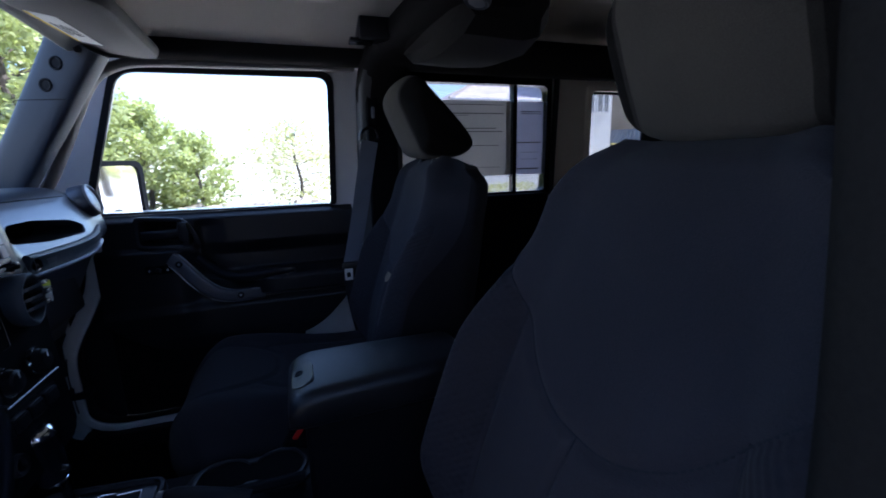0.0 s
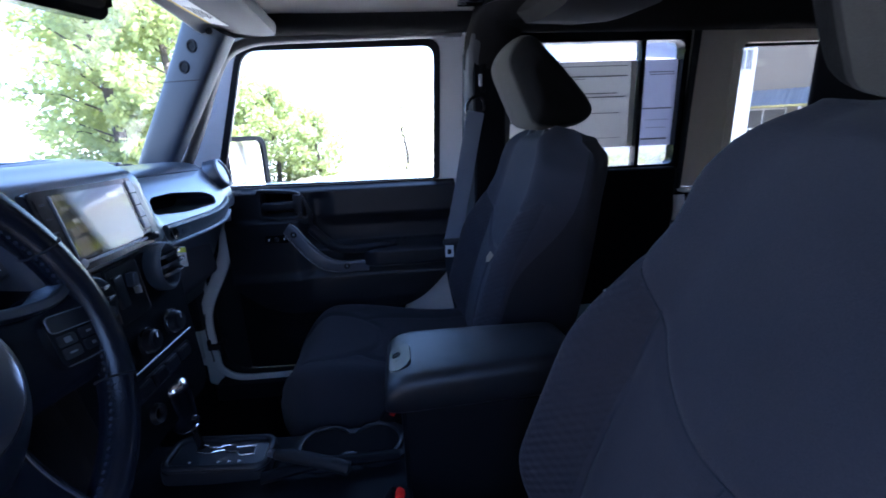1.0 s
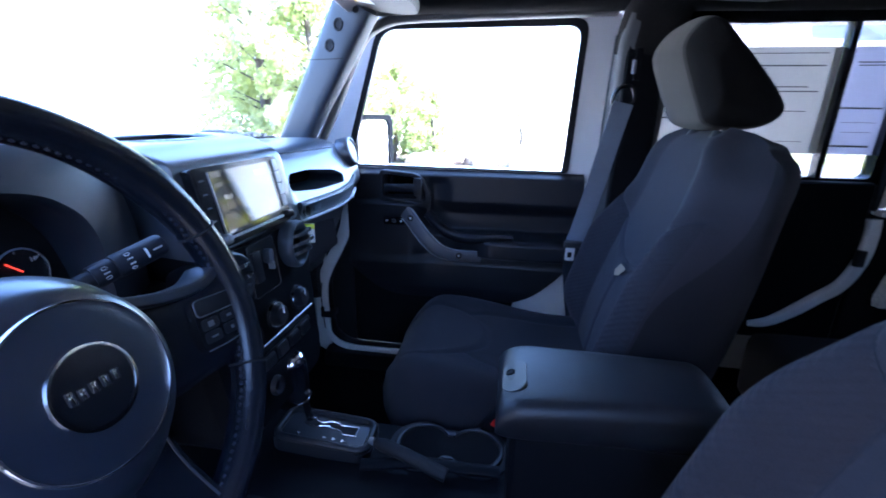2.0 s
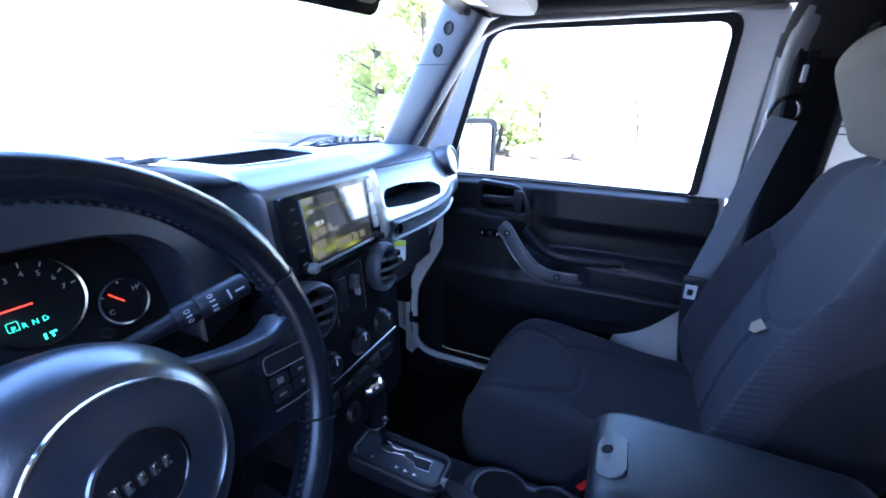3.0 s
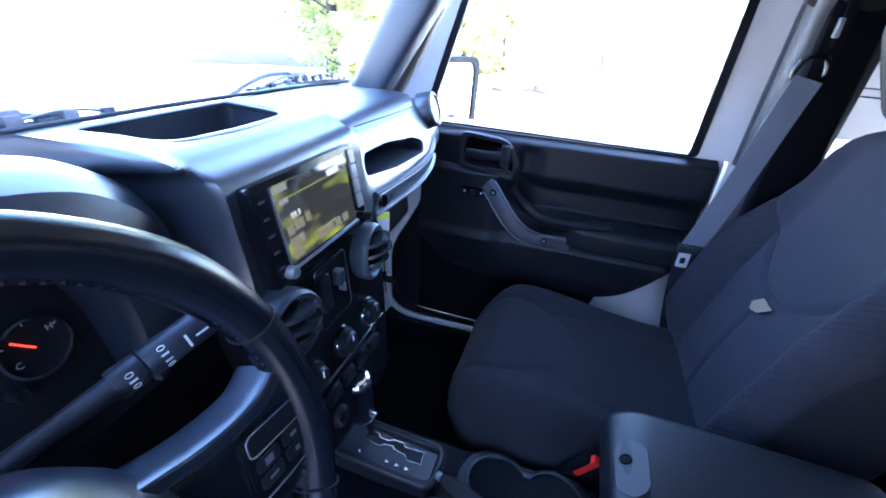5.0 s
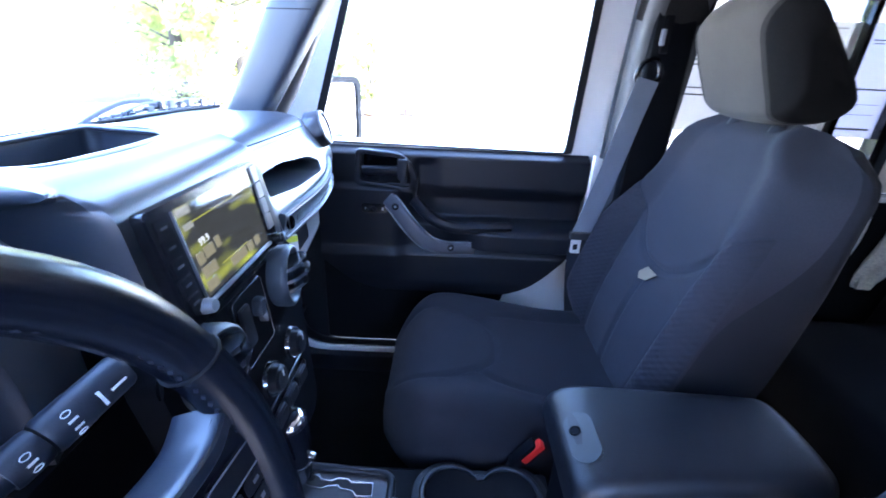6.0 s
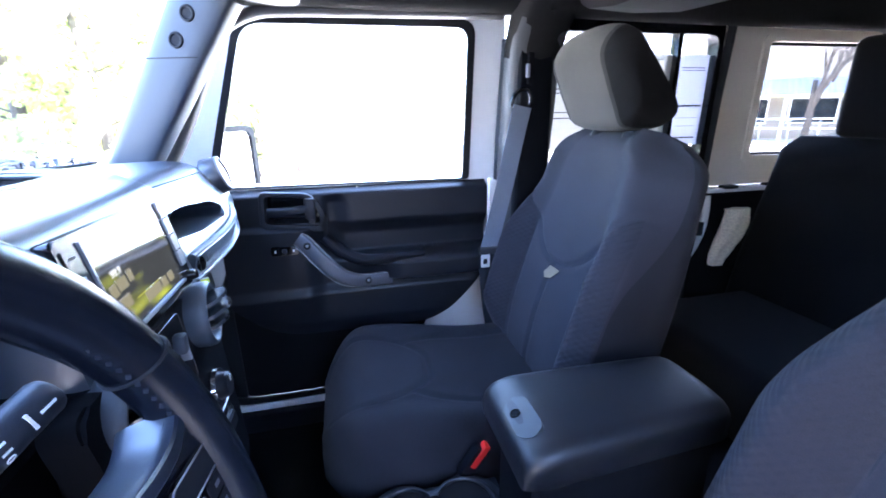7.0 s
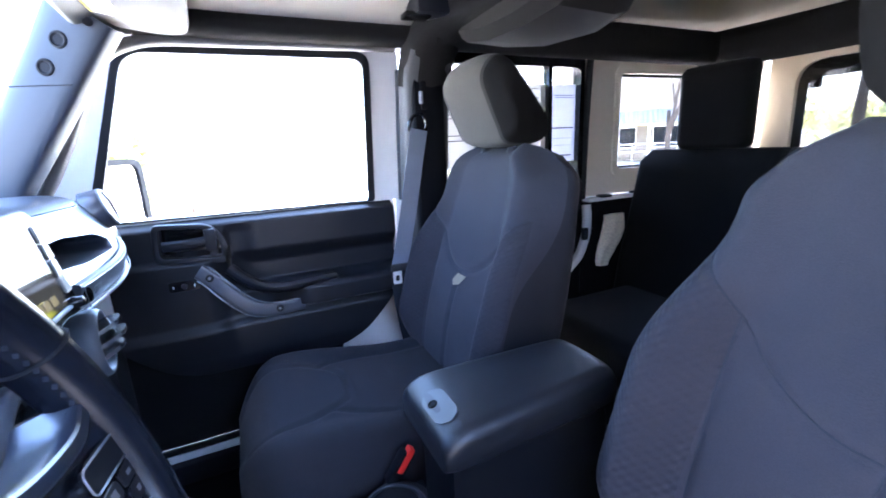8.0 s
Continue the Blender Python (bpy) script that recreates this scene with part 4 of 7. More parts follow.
        ring += [Vector((x, y0 + w * 1.01 * t, z)) for t, z in ((1, 0.82), (0.97, 0.76), (0.6, 0.745), (-0.6, 0.745), (-0.97, 0.76), (-1, 0.82))]
        rings.append(ring)
    # the cushion wears the darkened cloth, for the shade on it
    c = part("cushion", loft(rings), SHADECLOTH, seat, "dark grey cloth seat cushion", 60)
    for pts in clines:
        part("seam", sweep([Vector((p.x, y0 + ch(p.x) * p.y, ctop(p.x, p.y) + 0.0004)) for p in pts], 0.0024, 0.0024, n=6, side=(0, 1, 0)), THREAD, c)
    # plinth and rails
    part("plinth", rbox(-0.40, 0.06, y0 - 0.20, y0 + 0.20, 0.66, 0.775, r=0.02), PLASTIC, seat)
    for sy in (-0.17, 0.17):
        part("rail", rbox(-0.42, 0.10, y0 + sy - 0.02, y0 + sy + 0.02, 0.555, 0.67, r=0.005), STEEL, seat)
    return seat


front_seat(0.360, 0.0, "dark grey cloth passenger bucket seat with a headrest")
front_seat(-0.376, 3.0, "dark grey cloth driver's bucket seat with quilted bolsters", 0.022, (0.048, -0.012, 0.020), 0.014, 1.08, 0.136)


def buckle(at, lean):
    b = thing("belt_buckle", "black seat belt buckle with a red release button", "buckle", group="belt buckles", at=at)
    m = pose(*at, *lean)
    part("stalk", sweep([m @ Vector((0, 0, -0.13)), m @ Vector((0, 0, -0.02))], 0.022, 0.014, side=(1, 0, 0), n=10), RUBBER, b)
    part("housing", rbox(-0.0125, 0.0125, -0.011, 0.011, -0.045, 0.018, r=0.005, m=m), SHADOWBLACK, b)
    part("button", rbox(-0.0058, 0.0058, -0.0135, 0.004, -0.020, 0.027, r=0.003, m=m), RED, b, "red release button")


buckle((-0.196, 0.118, 0.868), (0, 35, 0))
buckle((-0.20, -0.105, 0.855), (0, 35, 0))


# ---- rear seat ----
def rear_seat():
    seat = thing("rear_bench", "rear bench seat with upright headrests, its cloth darkened for shade", "car seat", at=(0.75, 0, 0.66))
    for y0, y1 in ((0.195, 0.665), (-0.665, 0.185)):
        rings = []
        for k, h in enumerate(np.linspace(0, 1, 15)):
            z = 0.80 + 0.545 * h
            x = 0.865 + 0.095 * h
            t = sstep(0.93, 1.0, h)
            inset = 0.02 * sstep(0.2, 1.0, h) + 0.02 * t
            o0, o1 = (y0, y1 - inset) if y0 > 0 else (y0 + inset, y1)
            pr = rounded(0.13 - 0.05 * t, o1 - o0 - 0.012 * t, 0.03, 5)
            rings.append([Vector((x + px + 0.05, (o0 + o1) / 2 + py, z)) for px, py in pr])
        part("backrest", loft(rings), BENCH, seat, "backrest cloth darkened for shade")
    part("cushion", rbox(0.46, 0.95, -0.62, 0.62, 0.66, 0.86, r=0.05, seg=4), BENCH, seat, "cushion cloth darkened for shade")
    for yc in (0.395, -0.395):
        h = part("headrest", rbox(0.955, 1.025, yc - 0.108, yc + 0.118, 1.345, 1.60, r=0.03, seg=4), BENCH, seat, "bench headrest darkened for shade")
        for sy in (-0.06, 0.06):
            part("post", sweep([(1.005, yc + sy, 1.30), (1.005, yc + sy, 1.40)], 0.012, n=8, side=(1, 0, 0)), PLASTIC, h)


rear_seat()
# a beige solid stands in for sunlight falling on the side panel
cl = thing("cloth", "beige sun patch, built as a solid shape beside the rear bench", "cloth", at=(0.88, 0.67, 0.93))
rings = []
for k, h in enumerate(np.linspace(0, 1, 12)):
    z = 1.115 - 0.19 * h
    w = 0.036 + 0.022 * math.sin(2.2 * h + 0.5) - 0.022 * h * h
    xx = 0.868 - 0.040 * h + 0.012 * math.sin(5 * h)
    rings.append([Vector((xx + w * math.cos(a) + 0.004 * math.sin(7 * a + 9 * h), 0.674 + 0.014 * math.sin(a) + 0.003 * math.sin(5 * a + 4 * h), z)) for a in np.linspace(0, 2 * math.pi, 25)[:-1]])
part("sun_patch", loft(rings), BEIGE, cl)


# ---- armrest box and centre console ----
def armrest():
    a = thing("armrest_box", "black vinyl centre armrest box with a latched lid", "armrest", at=(-0.04, 0, 0.74))
    rings = []
    xa, xb = -0.201, 0.110
    for q in list(np.linspace(0, 1, 13) ** 2 * 0.20) + list(np.linspace(0.26, 0.80, 7)) + list(1 - np.linspace(1, 0, 11) ** 2 * 0.15):
        x = xa + (xb - xa) * q
        front, rear = max(0.0, 1 - (x - xa) / 0.050), max(0.0, 1 - (xb - x) / 0.032)
        sink = 0.024 * (1 - math.sqrt(max(0.0, 1 - front ** 2))) + 0.024 * (1 - math.sqrt(max(0.0, 1 - rear ** 2)))
        w = 0.089 - 0.020 * q - 0.012 * (1 - math.sqrt(max(0.0, 1 - front ** 2.4))) - 0.012 * (1 - math.sqrt(max(0.0, 1 - rear ** 2.4)))
        top = 1.054 - sink - 0.008 * (1 - q) ** 2
        pr = [(-w, 0.996), (-w, top - 0.020)]
        pr += [(-w + 0.022 * (1 - math.cos(a)), top - 0.020 + 0.020 * math.sin(a)) for a in np.linspace(0.15, 1.5, 8)]
        pr += [(t * (w - 0.020), top + 0.0025 * (1 - t * t)) for t in np.linspace(-0.9, 0.9, 11)]
        pr += [(w - 0.022 * (1 - math.cos(a)), top - 0.020 + 0.020 * math.sin(a)) for a in np.linspace(1.5, 0.15, 8)]
        pr += [(w, top - 0.020), (w, 0.996), (w - 0.006, 0.990), (-w + 0.006, 0.990)]
        rings.append([Vector((x, y, z)) for y, z in pr])
    lid = part("lid", loft(rings), VINYL, a, "padded black vinyl lid", 50)
    m = axis((-0.1775, -0.014, 1.0458), (-0.40, 0.0, 0.917), up=(-1, 0, 0))
    part("latch_plate", plate(rounded(0.076, 0.036, 0.015), m, 0.014, r=0.0015), LATCHGREY, lid, "grey latch plate")
    part("latch_lock", turned([(0.0001, 0.0006), (0.0050, 0.0006), (0.0062, 0.0016), (0.0074, 0.0010), (0.0074, -0.002), (0.0001, -0.002)], m @ Matrix.Translation((0.010, 0.006, 0)), 20), SHADOWBLACK, lid)
    part("bin", rbox(-0.180, 0.095, -0.064, 0.064, 0.72, 0.990, r=0.02, seg=3), SHADOWBLACK, a)


armrest()


def console():
    c = thing("centre_console", "black plastic centre console with cup holders", "console", at=(-0.4, 0.03, 0.70))
    # body, solid under the painted cup wells
    bm = bmesh.new()
    rings = []
    for x in np.linspace(-0.70, -0.17, 16):
        top = 0.836 + 0.02 * sstep(-0.60, -0.72, x)
        w0, w1 = -0.115, 0.118
        rings.append([Vector((x, y, z)) for y, z in ((w0 - 0.02, 0.60), (w0, 0.75), (w0 + 0.004, top - 0.02), (w0 + 0.02, top - 0.004), (w1 - 0.02, top - 0.004), (w1 - 0.004, top - 0.02), (w1, 0.75), (w1 + 0.02, 0.60))])
    part("body", loft(rings, bm=bm), SHADOWBLACK, c)
    # shift gate: a plate sunk inside a raised rounded rim
    gm = pose(-0.504, 0.036, 0.8560, 0, 4, 0)
    pl = part("gate_plinth", plate(rounded(0.180, 0.084, 0.022, 6), gm, 0.024, r=0.003), DECK, c, "raised surround of the shift gate")
    part("gate_rim", sweep([gm @ Vector((x, y, 0.003)) for x, y in rounded(0.166, 0.072, 0.018, 8)], 0.013, 0.013, n=12, closed=True, side=gm.to_3x3() @ Vector((0, 0, 1))), DECK, pl, "rounded rim of the shift gate")
    part("gate_plate", plate(rounded(0.156, 0.062, 0.014, 6), gm @ Matrix.Translation((0, 0, 0.0012)), 0.004), LATCHGREY, pl, "black shift gate plate")
    gm = gm @ Matrix.Translation((0, 0, 0.0018))
    pts = [(-0.046, 0.006), (-0.046, 0.021), (-0.030, 0.023), (-0.026, 0.016), (-0.010, 0.015), (0.000, 0.021), (0.016, 0.021), (0.021, 0.015), (0.036, 0.017), (0.054, 0.018), (0.056, -0.004), (0.032, -0.006), (0.026, 0.002), (0.006, 0.004), (0.002, 0.009), (-0.014, 0.006), (-0.020, 0.001), (-0.034, 0.002)]
    part("gate_slot", plate(pts, gm, 0.0008), RUBBER, pl)
    edge = [gm @ Vector((x, y, 0.0003)) for x, y in pts]
    part("slot_rim", sweep(edge, 0.0022, 0.0022, n=6, closed=True), STEEL, pl, "bright chrome rim of the shift slot")
    words("gate_letter", "P", 0.0075, gm @ pose(-0.046, -0.020, 0.0004) @ pose(0, 0, 0, 0, 0, -90), WHITE_INK, pl)
    for k in range(3):
        bm = bmesh.new()
        x, y = 0.004 + 0.017 * k, -0.020
        v = [bm.verts.new(gm @ Vector(q)) for q in ((x - 0.0034, y - 0.0032, 0.0006), (x - 0.0034, y + 0.0032, 0.0006), (x + 0.0036, y, 0.0006))]
        bm.faces.new(v)
        part("gate_mark", bm, WHITE_INK, pl)
    # cup holders: one raised lip round a flat black sheet, painted as the wells' shade
    def peanut(k, z):
        out = []
        for i in range(72):
            a = 2 * math.pi * i / 72
            ca, sa = math.cos(a), math.sin(a)
            r = 0.0
            for cx in (-0.325, -0.236):
                d = cx + 0.2805
                disc = 0.045 ** 2 - (d * sa) ** 2
                if disc >= 0:
                    r = max(r, d * ca + math.sqrt(disc))
            r = max(r, 0.026) + k
            out.append(Vector((-0.2805 + r * ca, 0.055 + r * sa, z)))
        return out
    part("cup_lip", weld(loft([peanut(0.008, 0.832), peanut(0.008, 0.8405), peanut(0.006, 0.8425), peanut(0.001, 0.8425), peanut(-0.001, 0.8405), peanut(-0.001, 0.8330)], caps=False)), DECK, c, "raised rim of the cup holders")
    part("deck", loft([peanut(0.020, 0.826), peanut(0.020, 0.8355), peanut(0.016, 0.8370)]), DECK, c, "grey-black console deck")
    part("cup_well_shade", loft([peanut(-0.001, 0.8378), peanut(-0.002, 0.8374)]), CARPET, c, "flat black sheet for the shaded cup holder wells")
    part("edge_bar", sweep(smooth([(-0.42, -0.02, 0.846), (-0.33, -0.004, 0.850), (-0.26, 0.0, 0.848), (-0.19, 0.004, 0.846)], 5), 0.024, 0.016, side=(0, 1, 0), n=10), SHADOWBLACK, c)
    # shift lever
    s = thing("shift_lever", "black shift lever with a chrome-topped knob", "shift lever", at=(-0.545, 0.045, 0.86))
    part("stem", sweep([(-0.545, 0.055, 0.856), (-0.550, 0.042, 0.945)], 0.013, n=12, side=(1, 0, 0)), GLOSS, s)
    m = axis((-0.552, 0.037, 0.925), (-0.08, -0.08, 1))
    part("knob", turned([(0.001, -0.010), (0.013, -0.010), (0.0185, -0.004), (0.0215, 0.010), (0.0235, 0.035), (0.0248, 0.060), (0.0245, 0.072), (0.001, 0.073)], m, 32), LEATHER, s, "black leather knob")
    part("knob_foot", turned([(0.0125, -0.0125), (0.0160, -0.0110), (0.0165, -0.0085), (0.0140, -0.0070), (0.0125, -0.009)], m, 24), CHROME, s, "thin bright ring at the knob's foot")
    part("knob_cap", turned([(0.0135, 0.0862), (0.0165, 0.0860), (0.0205, 0.0830), (0.0238, 0.0785), (0.0250, 0.0725), (0.0240, 0.0700), (0.0135, 0.0720)], m, 32), CHROME, s, "chrome knob cap")
    part("knob_disc", turned([(0.0001, 0.0875), (0.0080, 0.0870), (0.0138, 0.0858), (0.0140, 0.0800), (0.0001, 0.0800)], m, 28), DARKSATIN, s, "dark disc on the knob's top")
    part("knob_button", turned([(0.001, 0.008), (0.005, 0.007), (0.006, 0.0), (0.001, -0.004)], axis((-0.5325, 0.030, 0.938), (1, -0.2, 0)), 14), CHROME, s)
    # parking brake lying between the seats
    b = thing("parking_brake", "black parking brake lever with a ribbed grip", "lever", at=(-0.3, -0.02, 0.85))
    path = smooth([(-0.405, 0.018, 0.860), (-0.37, 0.004, 0.864), (-0.32, -0.012, 0.860), (-0.275, -0.022, 0.850)], 6)
    part("grip", sweep(path, 0.022, 0.024, n=14, taper=[0.7 + 0.3 * sstep(0, 0.2, i / (len(path) - 1)) for i in range(len(path))]), RUBBER, b)
    part("release_button", turned([(0.001, 0.010), (0.006, 0.009), (0.007, 0.0), (0.001, 0.0)], axis((-0.408, 0.017, 0.862), (-1, 0.35, 0)), 14), SATIN, b)


console()


# ---- dashboard ----
def dash_profile(y):
    """The section of the dashboard at y, from the windscreen over the top and down the face."""
    pod = sstep(0.205, 0.135, y) if y > 0 else sstep(-0.160, -0.142, y)     # raised middle
    lip = pod if y > 0 else sstep(-0.146, -0.128, y)                        # its rear edge and face are narrower
    face = pod if y > 0 else sstep(-0.128, -0.110, y)
    drv = sstep(-0.60, -0.56, y) if y < 0 else 0.0
    side = sstep(0.50, 0.66, abs(y))
    zt = 1.346 + 0.026 * pod - 0.012 * drv * (1 - pod) - 0.016 * side
    xe = -0.662 + 0.040 * lip - 0.115 * drv * (1 - lip) - 0.03 * side
    pts = [(-1.00, 1.20), (-0.985 + 0.10 * side, 1.322), (-0.955 + 0.10 * side, 1.334), (-0.86 + 0.05 * side, 1.341 + 0.012 * pod - 0.01 * side), (min(-0.76, xe - 0.05), zt), (xe - 0.045, zt - 0.002), (xe - 0.012, zt - 0.013)]
    k = sstep(0.44, 0.62, abs(y))
    mid = [(-0.606, 1.342), (-0.597, 1.300), (-0.585, 1.225), (-0.578, 1.13), (-0.572, 1.02), (-0.590, 0.93)]
    left = [(-0.782, 1.330), (-0.788, 1.300), (-0.792, 1.250), (-0.790, 1.170), (-0.680, 1.130), (-0.660, 0.960)]
    right = [(-0.640 - 0.02 * k, 1.298), (-0.622 - 0.02 * k, 1.268), (-0.604 - 0.03 * k, 1.236), (-0.602 - 0.04 * k, 1.214), (-0.66, 1.200), (-0.77, 0.96)]
    wl = drv * (1 - face)
    low = [tuple(face * m[i] + wl * l[i] + (1 - face - wl) * r[i] for i in (0, 1)) for m, l, r in zip(mid, left, right)]
    return pts + low + [(-0.90, 0.93), (-1.02, 0.95)]


def dashboard():
    d = thing("dashboard", "black plastic dashboard with a raised middle and open top tray", "dashboard", at=(-0.8, 0, 1.0))
    ys = [-0.665 + 1.33 * i / 320 for i in range(321)]
    rings = []
    for y in ys:
        e = sstep(0.60, 0.667, abs(y)) ** 2
        c = Vector((-0.82, y, 1.18))
        pr = [Vector((x, y, z)) for x, z in dash_profile(y)]
        top = smooth(pr[:13], 6)
        ring = top + pr[13:]
        rings.append([c + (p - c) * (1 - 0.12 * e) for p in ring])
    bm = loft(rings)
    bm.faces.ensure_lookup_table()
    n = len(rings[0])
    # the lower face gets the darkened plastic, for the shade it lies in
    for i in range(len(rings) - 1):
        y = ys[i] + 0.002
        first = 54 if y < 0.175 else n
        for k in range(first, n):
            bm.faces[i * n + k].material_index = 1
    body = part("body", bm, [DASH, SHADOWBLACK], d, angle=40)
    # the open tray sunk into the top of the middle
    out = round_poly([(-0.790, -0.105), (-0.672, -0.092), (-0.664, 0.0), (-0.672, 0.092), (-0.790, 0.112)], [0.02, 0.03, 0.03, 0.03, 0.02])
    carve(body, plate(out, pose(0, 0, 1.45), 0.135))
    t = part("tray_rim", sweep([(x, y, 1.3685 + 0.06 * (-0.70 - x) * 0.05) for x, y in out], 0.007, 0.010, n=8, closed=True), DASH, d, "rim of the open dash tray")
    part("tray_mat", plate([(-0.728 + (x + 0.728) * 0.97, y * 0.97) for x, y in out], pose(0, 0, 1.3185), 0.003), TRIM, d, "grey rubber mat in the tray")
    # passenger's grab bar: an opening through the face, a black sheet as shade behind
    rec = round_poly([(0.196, 1.262), (0.30, 1.250), (0.440, 1.246), (0.462, 1.262), (0.425, 1.278), (0.30, 1.292), (0.215, 1.292)], [0.012, 0.02, 0.012, 0.012, 0.02, 0.02, 0.02])
    mface = Matrix(((0, 0, 1, -0.50), (1, 0, 0, 0), (0, 1, 0, 0), (0, 0, 0, 1)))
    carve(body, plate(rec, mface, 0.215))
    part("grab_shade", plate([(0.33 + (y - 0.33) * 0.995, 1.268 + (z - 1.268) * 0.99) for y, z in rec], Matrix.Translation((-0.206, 0, 0)) @ mface, 0.004), CARPET, d, "black sheet for the shade behind the grab bar")
    badge = smooth([(-0.5985, 0.180, 1.226), (-0.5960, 0.25, 1.224), (-0.5950, 0.36, 1.222), (-0.606, 0.46, 1.224), (-0.628, 0.545, 1.232)], 6)
    g = part("grab_bar", sweep(badge, 0.040, 0.012, side=(0.25, 0, 1), n=14, power=4), TRIM, d, "moulded passenger grab bar")
    low = [p + Vector((0.004, 0, -0.019)) for p in badge]
    part("grab_insert", sweep(low, 0.006, 0.010, side=(0, 0, 1), n=8, power=3), SATIN, g, "satin silver lip of the grab bar")
    ring = [p + Vector((0.0095, 0, 0.014)) for p in badge[1:-2]] + [p + Vector((0.0115, 0, -0.014)) for p in reversed(badge[1:-2])]
    part("grab_outline", sweep(ring, 0.0016, 0.0016, n=6, closed=True), SATIN, g, "thin bright outline of the grab bar")
    part("bolt", turned([(0.001, 0.003), (0.006, 0.003), (0.010, 0.004), (0.011, 0), (0.001, 0)], axis((-0.5910, 0.196, 1.226), (1, -0.12, 0.1)), 16), GLOSS, g)
    part("badge_mark", rbox(-0.5905, -0.5885, 0.226, 0.258, 1.219, 1.229, r=0.0005), TRIM, g)
    part("seam", sweep(smooth([(-0.655, 0.23, 1.330), (-0.652, 0.36, 1.328), (-0.655, 0.48, 1.325)], 5), 0.0025, n=6), RUBBER, d)
    # end speaker pods
    for s in (1, -1):
        m = axis((-0.636, s * 0.572, 1.310), (0.95, 0.06 * s, 0.32))
        p = part("speaker_pod", turned([(0.001, 0.0), (0.030, 0.0), (0.033, 0.003), (0.036, 0.004), (0.039, 0.0), (0.042, -0.03), (0.001, -0.06)], m, 32), DASH, d)
        part("speaker_ring", turned([(0.0315, 0.0025), (0.0335, 0.0060), (0.0365, 0.0055), (0.0385, 0.0015), (0.0365, 0.0)], m, 32), SATIN, p, "satin ring of the dash speaker")
        part("speaker_grille", turned([(0.001, 0.004), (0.020, 0.003), (0.032, 0.001), (0.033, -0.002), (0.001, -0.002)], m, 32), SATIN, p, "pale perforated speaker grille")
    # glove box lid and lower pad
    part("glove_box_lid", sweep(smooth([(-0.705, 0.17, 1.12), (-0.702, 0.36, 1.12), (-0.712, 0.56, 1.12)], 6), 0.16, 0.03, side=(-0.15, 0, 1), n=16, power=5), PLASTIC, d, "black glove box lid")
    # middle stack
    mf = axis((-0.564, 0.0, 1.12), (1, 0, 0.10))
    st = part("stack_panel", plate(round_poly([(-0.125, -0.17), (0.125, -0.17), (0.150, 0.105), (-0.150, 0.105)], [0.02] * 4), mf, 0.03, r=0.004), SHADOWBLACK, d, "black control stack panel")
    mr = axis((-0.586, 0.003, 1.2865), (1, 0, 0.20)) @ Matrix.Scale(0.93, 4)
    r = part("radio", plate(rounded(0.214, 0.116, 0.006), mr @ Matrix.Translation((0, 0, 0.006)), 0.03, r=0.002), GLOSS, d, "glossy black touchscreen radio")
    part("screen", plate(rounded(0.150, 0.092, 0.003), mr @ Matrix.Translation((0.002, 0.004, 0.0072)), 0.001), SCREEN, r, "lit radio screen with lime streaks")
    for x0, y0, w, h, mt in ((-0.062, 0.041, 0.022, 0.008, SCR_GREY), (-0.041, 0.041, 0.013, 0.008, SCR_DARK), (-0.062, 0.026, 0.016, 0.006, SCR_GREY),
                             (-0.063, -0.008, 0.012, 0.012, SCR_TAN), (-0.046, -0.006, 0.018, 0.012, SCR_TAN), (-0.028, -0.004, 0.010, 0.012, SCR_TAN), (-0.056, -0.023, 0.026, 0.012, SCR_TAN), (-0.060, -0.037, 0.020, 0.011, SCR_TAN),
                             (0.000, -0.034, 0.036, 0.011, SCR_TAN), (0.029, -0.034, 0.014, 0.011, SCR_TAN), (0.048, -0.034, 0.014, 0.011, SCR_TAN), (-0.004, 0.028, 0.106, 0.0012, SCR_YEL), (-0.004, -0.0275, 0.060, 0.0010, SCR_YEL)):
        part("screen_tile", plate(rounded(w, h, 0.0008, 2), mr @ Matrix.Translation((x0 + 0.002, y0 + 0.004, 0.0076)), 0.0003), mt, r)
    words("screen_text", "99.9", 0.011, mr @ Matrix.Translation((-0.046, 0.010, 0.0078)), SCR_WHITE, r, 0.0001)
    part("screen_mark", rbox(0.030, 0.058, 0.032, 0.040, 0.0076, 0.0079, m=mr), SCR_WHITE, r)
    part("screen_lip", plate(rounded(0.156, 0.0040, 0.001, 3), mr @ Matrix.Translation((0.002, -0.0470, 0.0095)), 0.004, r=0.001), SATIN, r, "satin silver lip below the screen")
    part("screen_lip", plate(rounded(0.0022, 0.092, 0.001, 3), mr @ Matrix.Translation((-0.0752, 0.004, 0.0085)), 0.003), SATIN, r, "satin silver edge beside the screen")
    for k in range(5):
        part("key", plate(rounded(0.021, 0.0165, 0.002, 3), mr @ Matrix.Translation((-0.0915, 0.040 - 0.0190 * k, 0.0075)), 0.003, r=0.0008), GLOSS, r)
        part("key_mark", rbox(-0.0965, -0.0870, 0.0388 - 0.0190 * k, 0.0412 - 0.0190 * k, 0.0073, 0.0078, m=mr), TRIM, r)
        if k < 4:
            part("key", plate(rounded(0.0155, 0.0200, 0.002, 3), mr @ Matrix.Translation((0.0955, 0.042 - 0.0212 * k, 0.0085)), 0.004, r=0.0008), SATIN, r, "pale radio key")
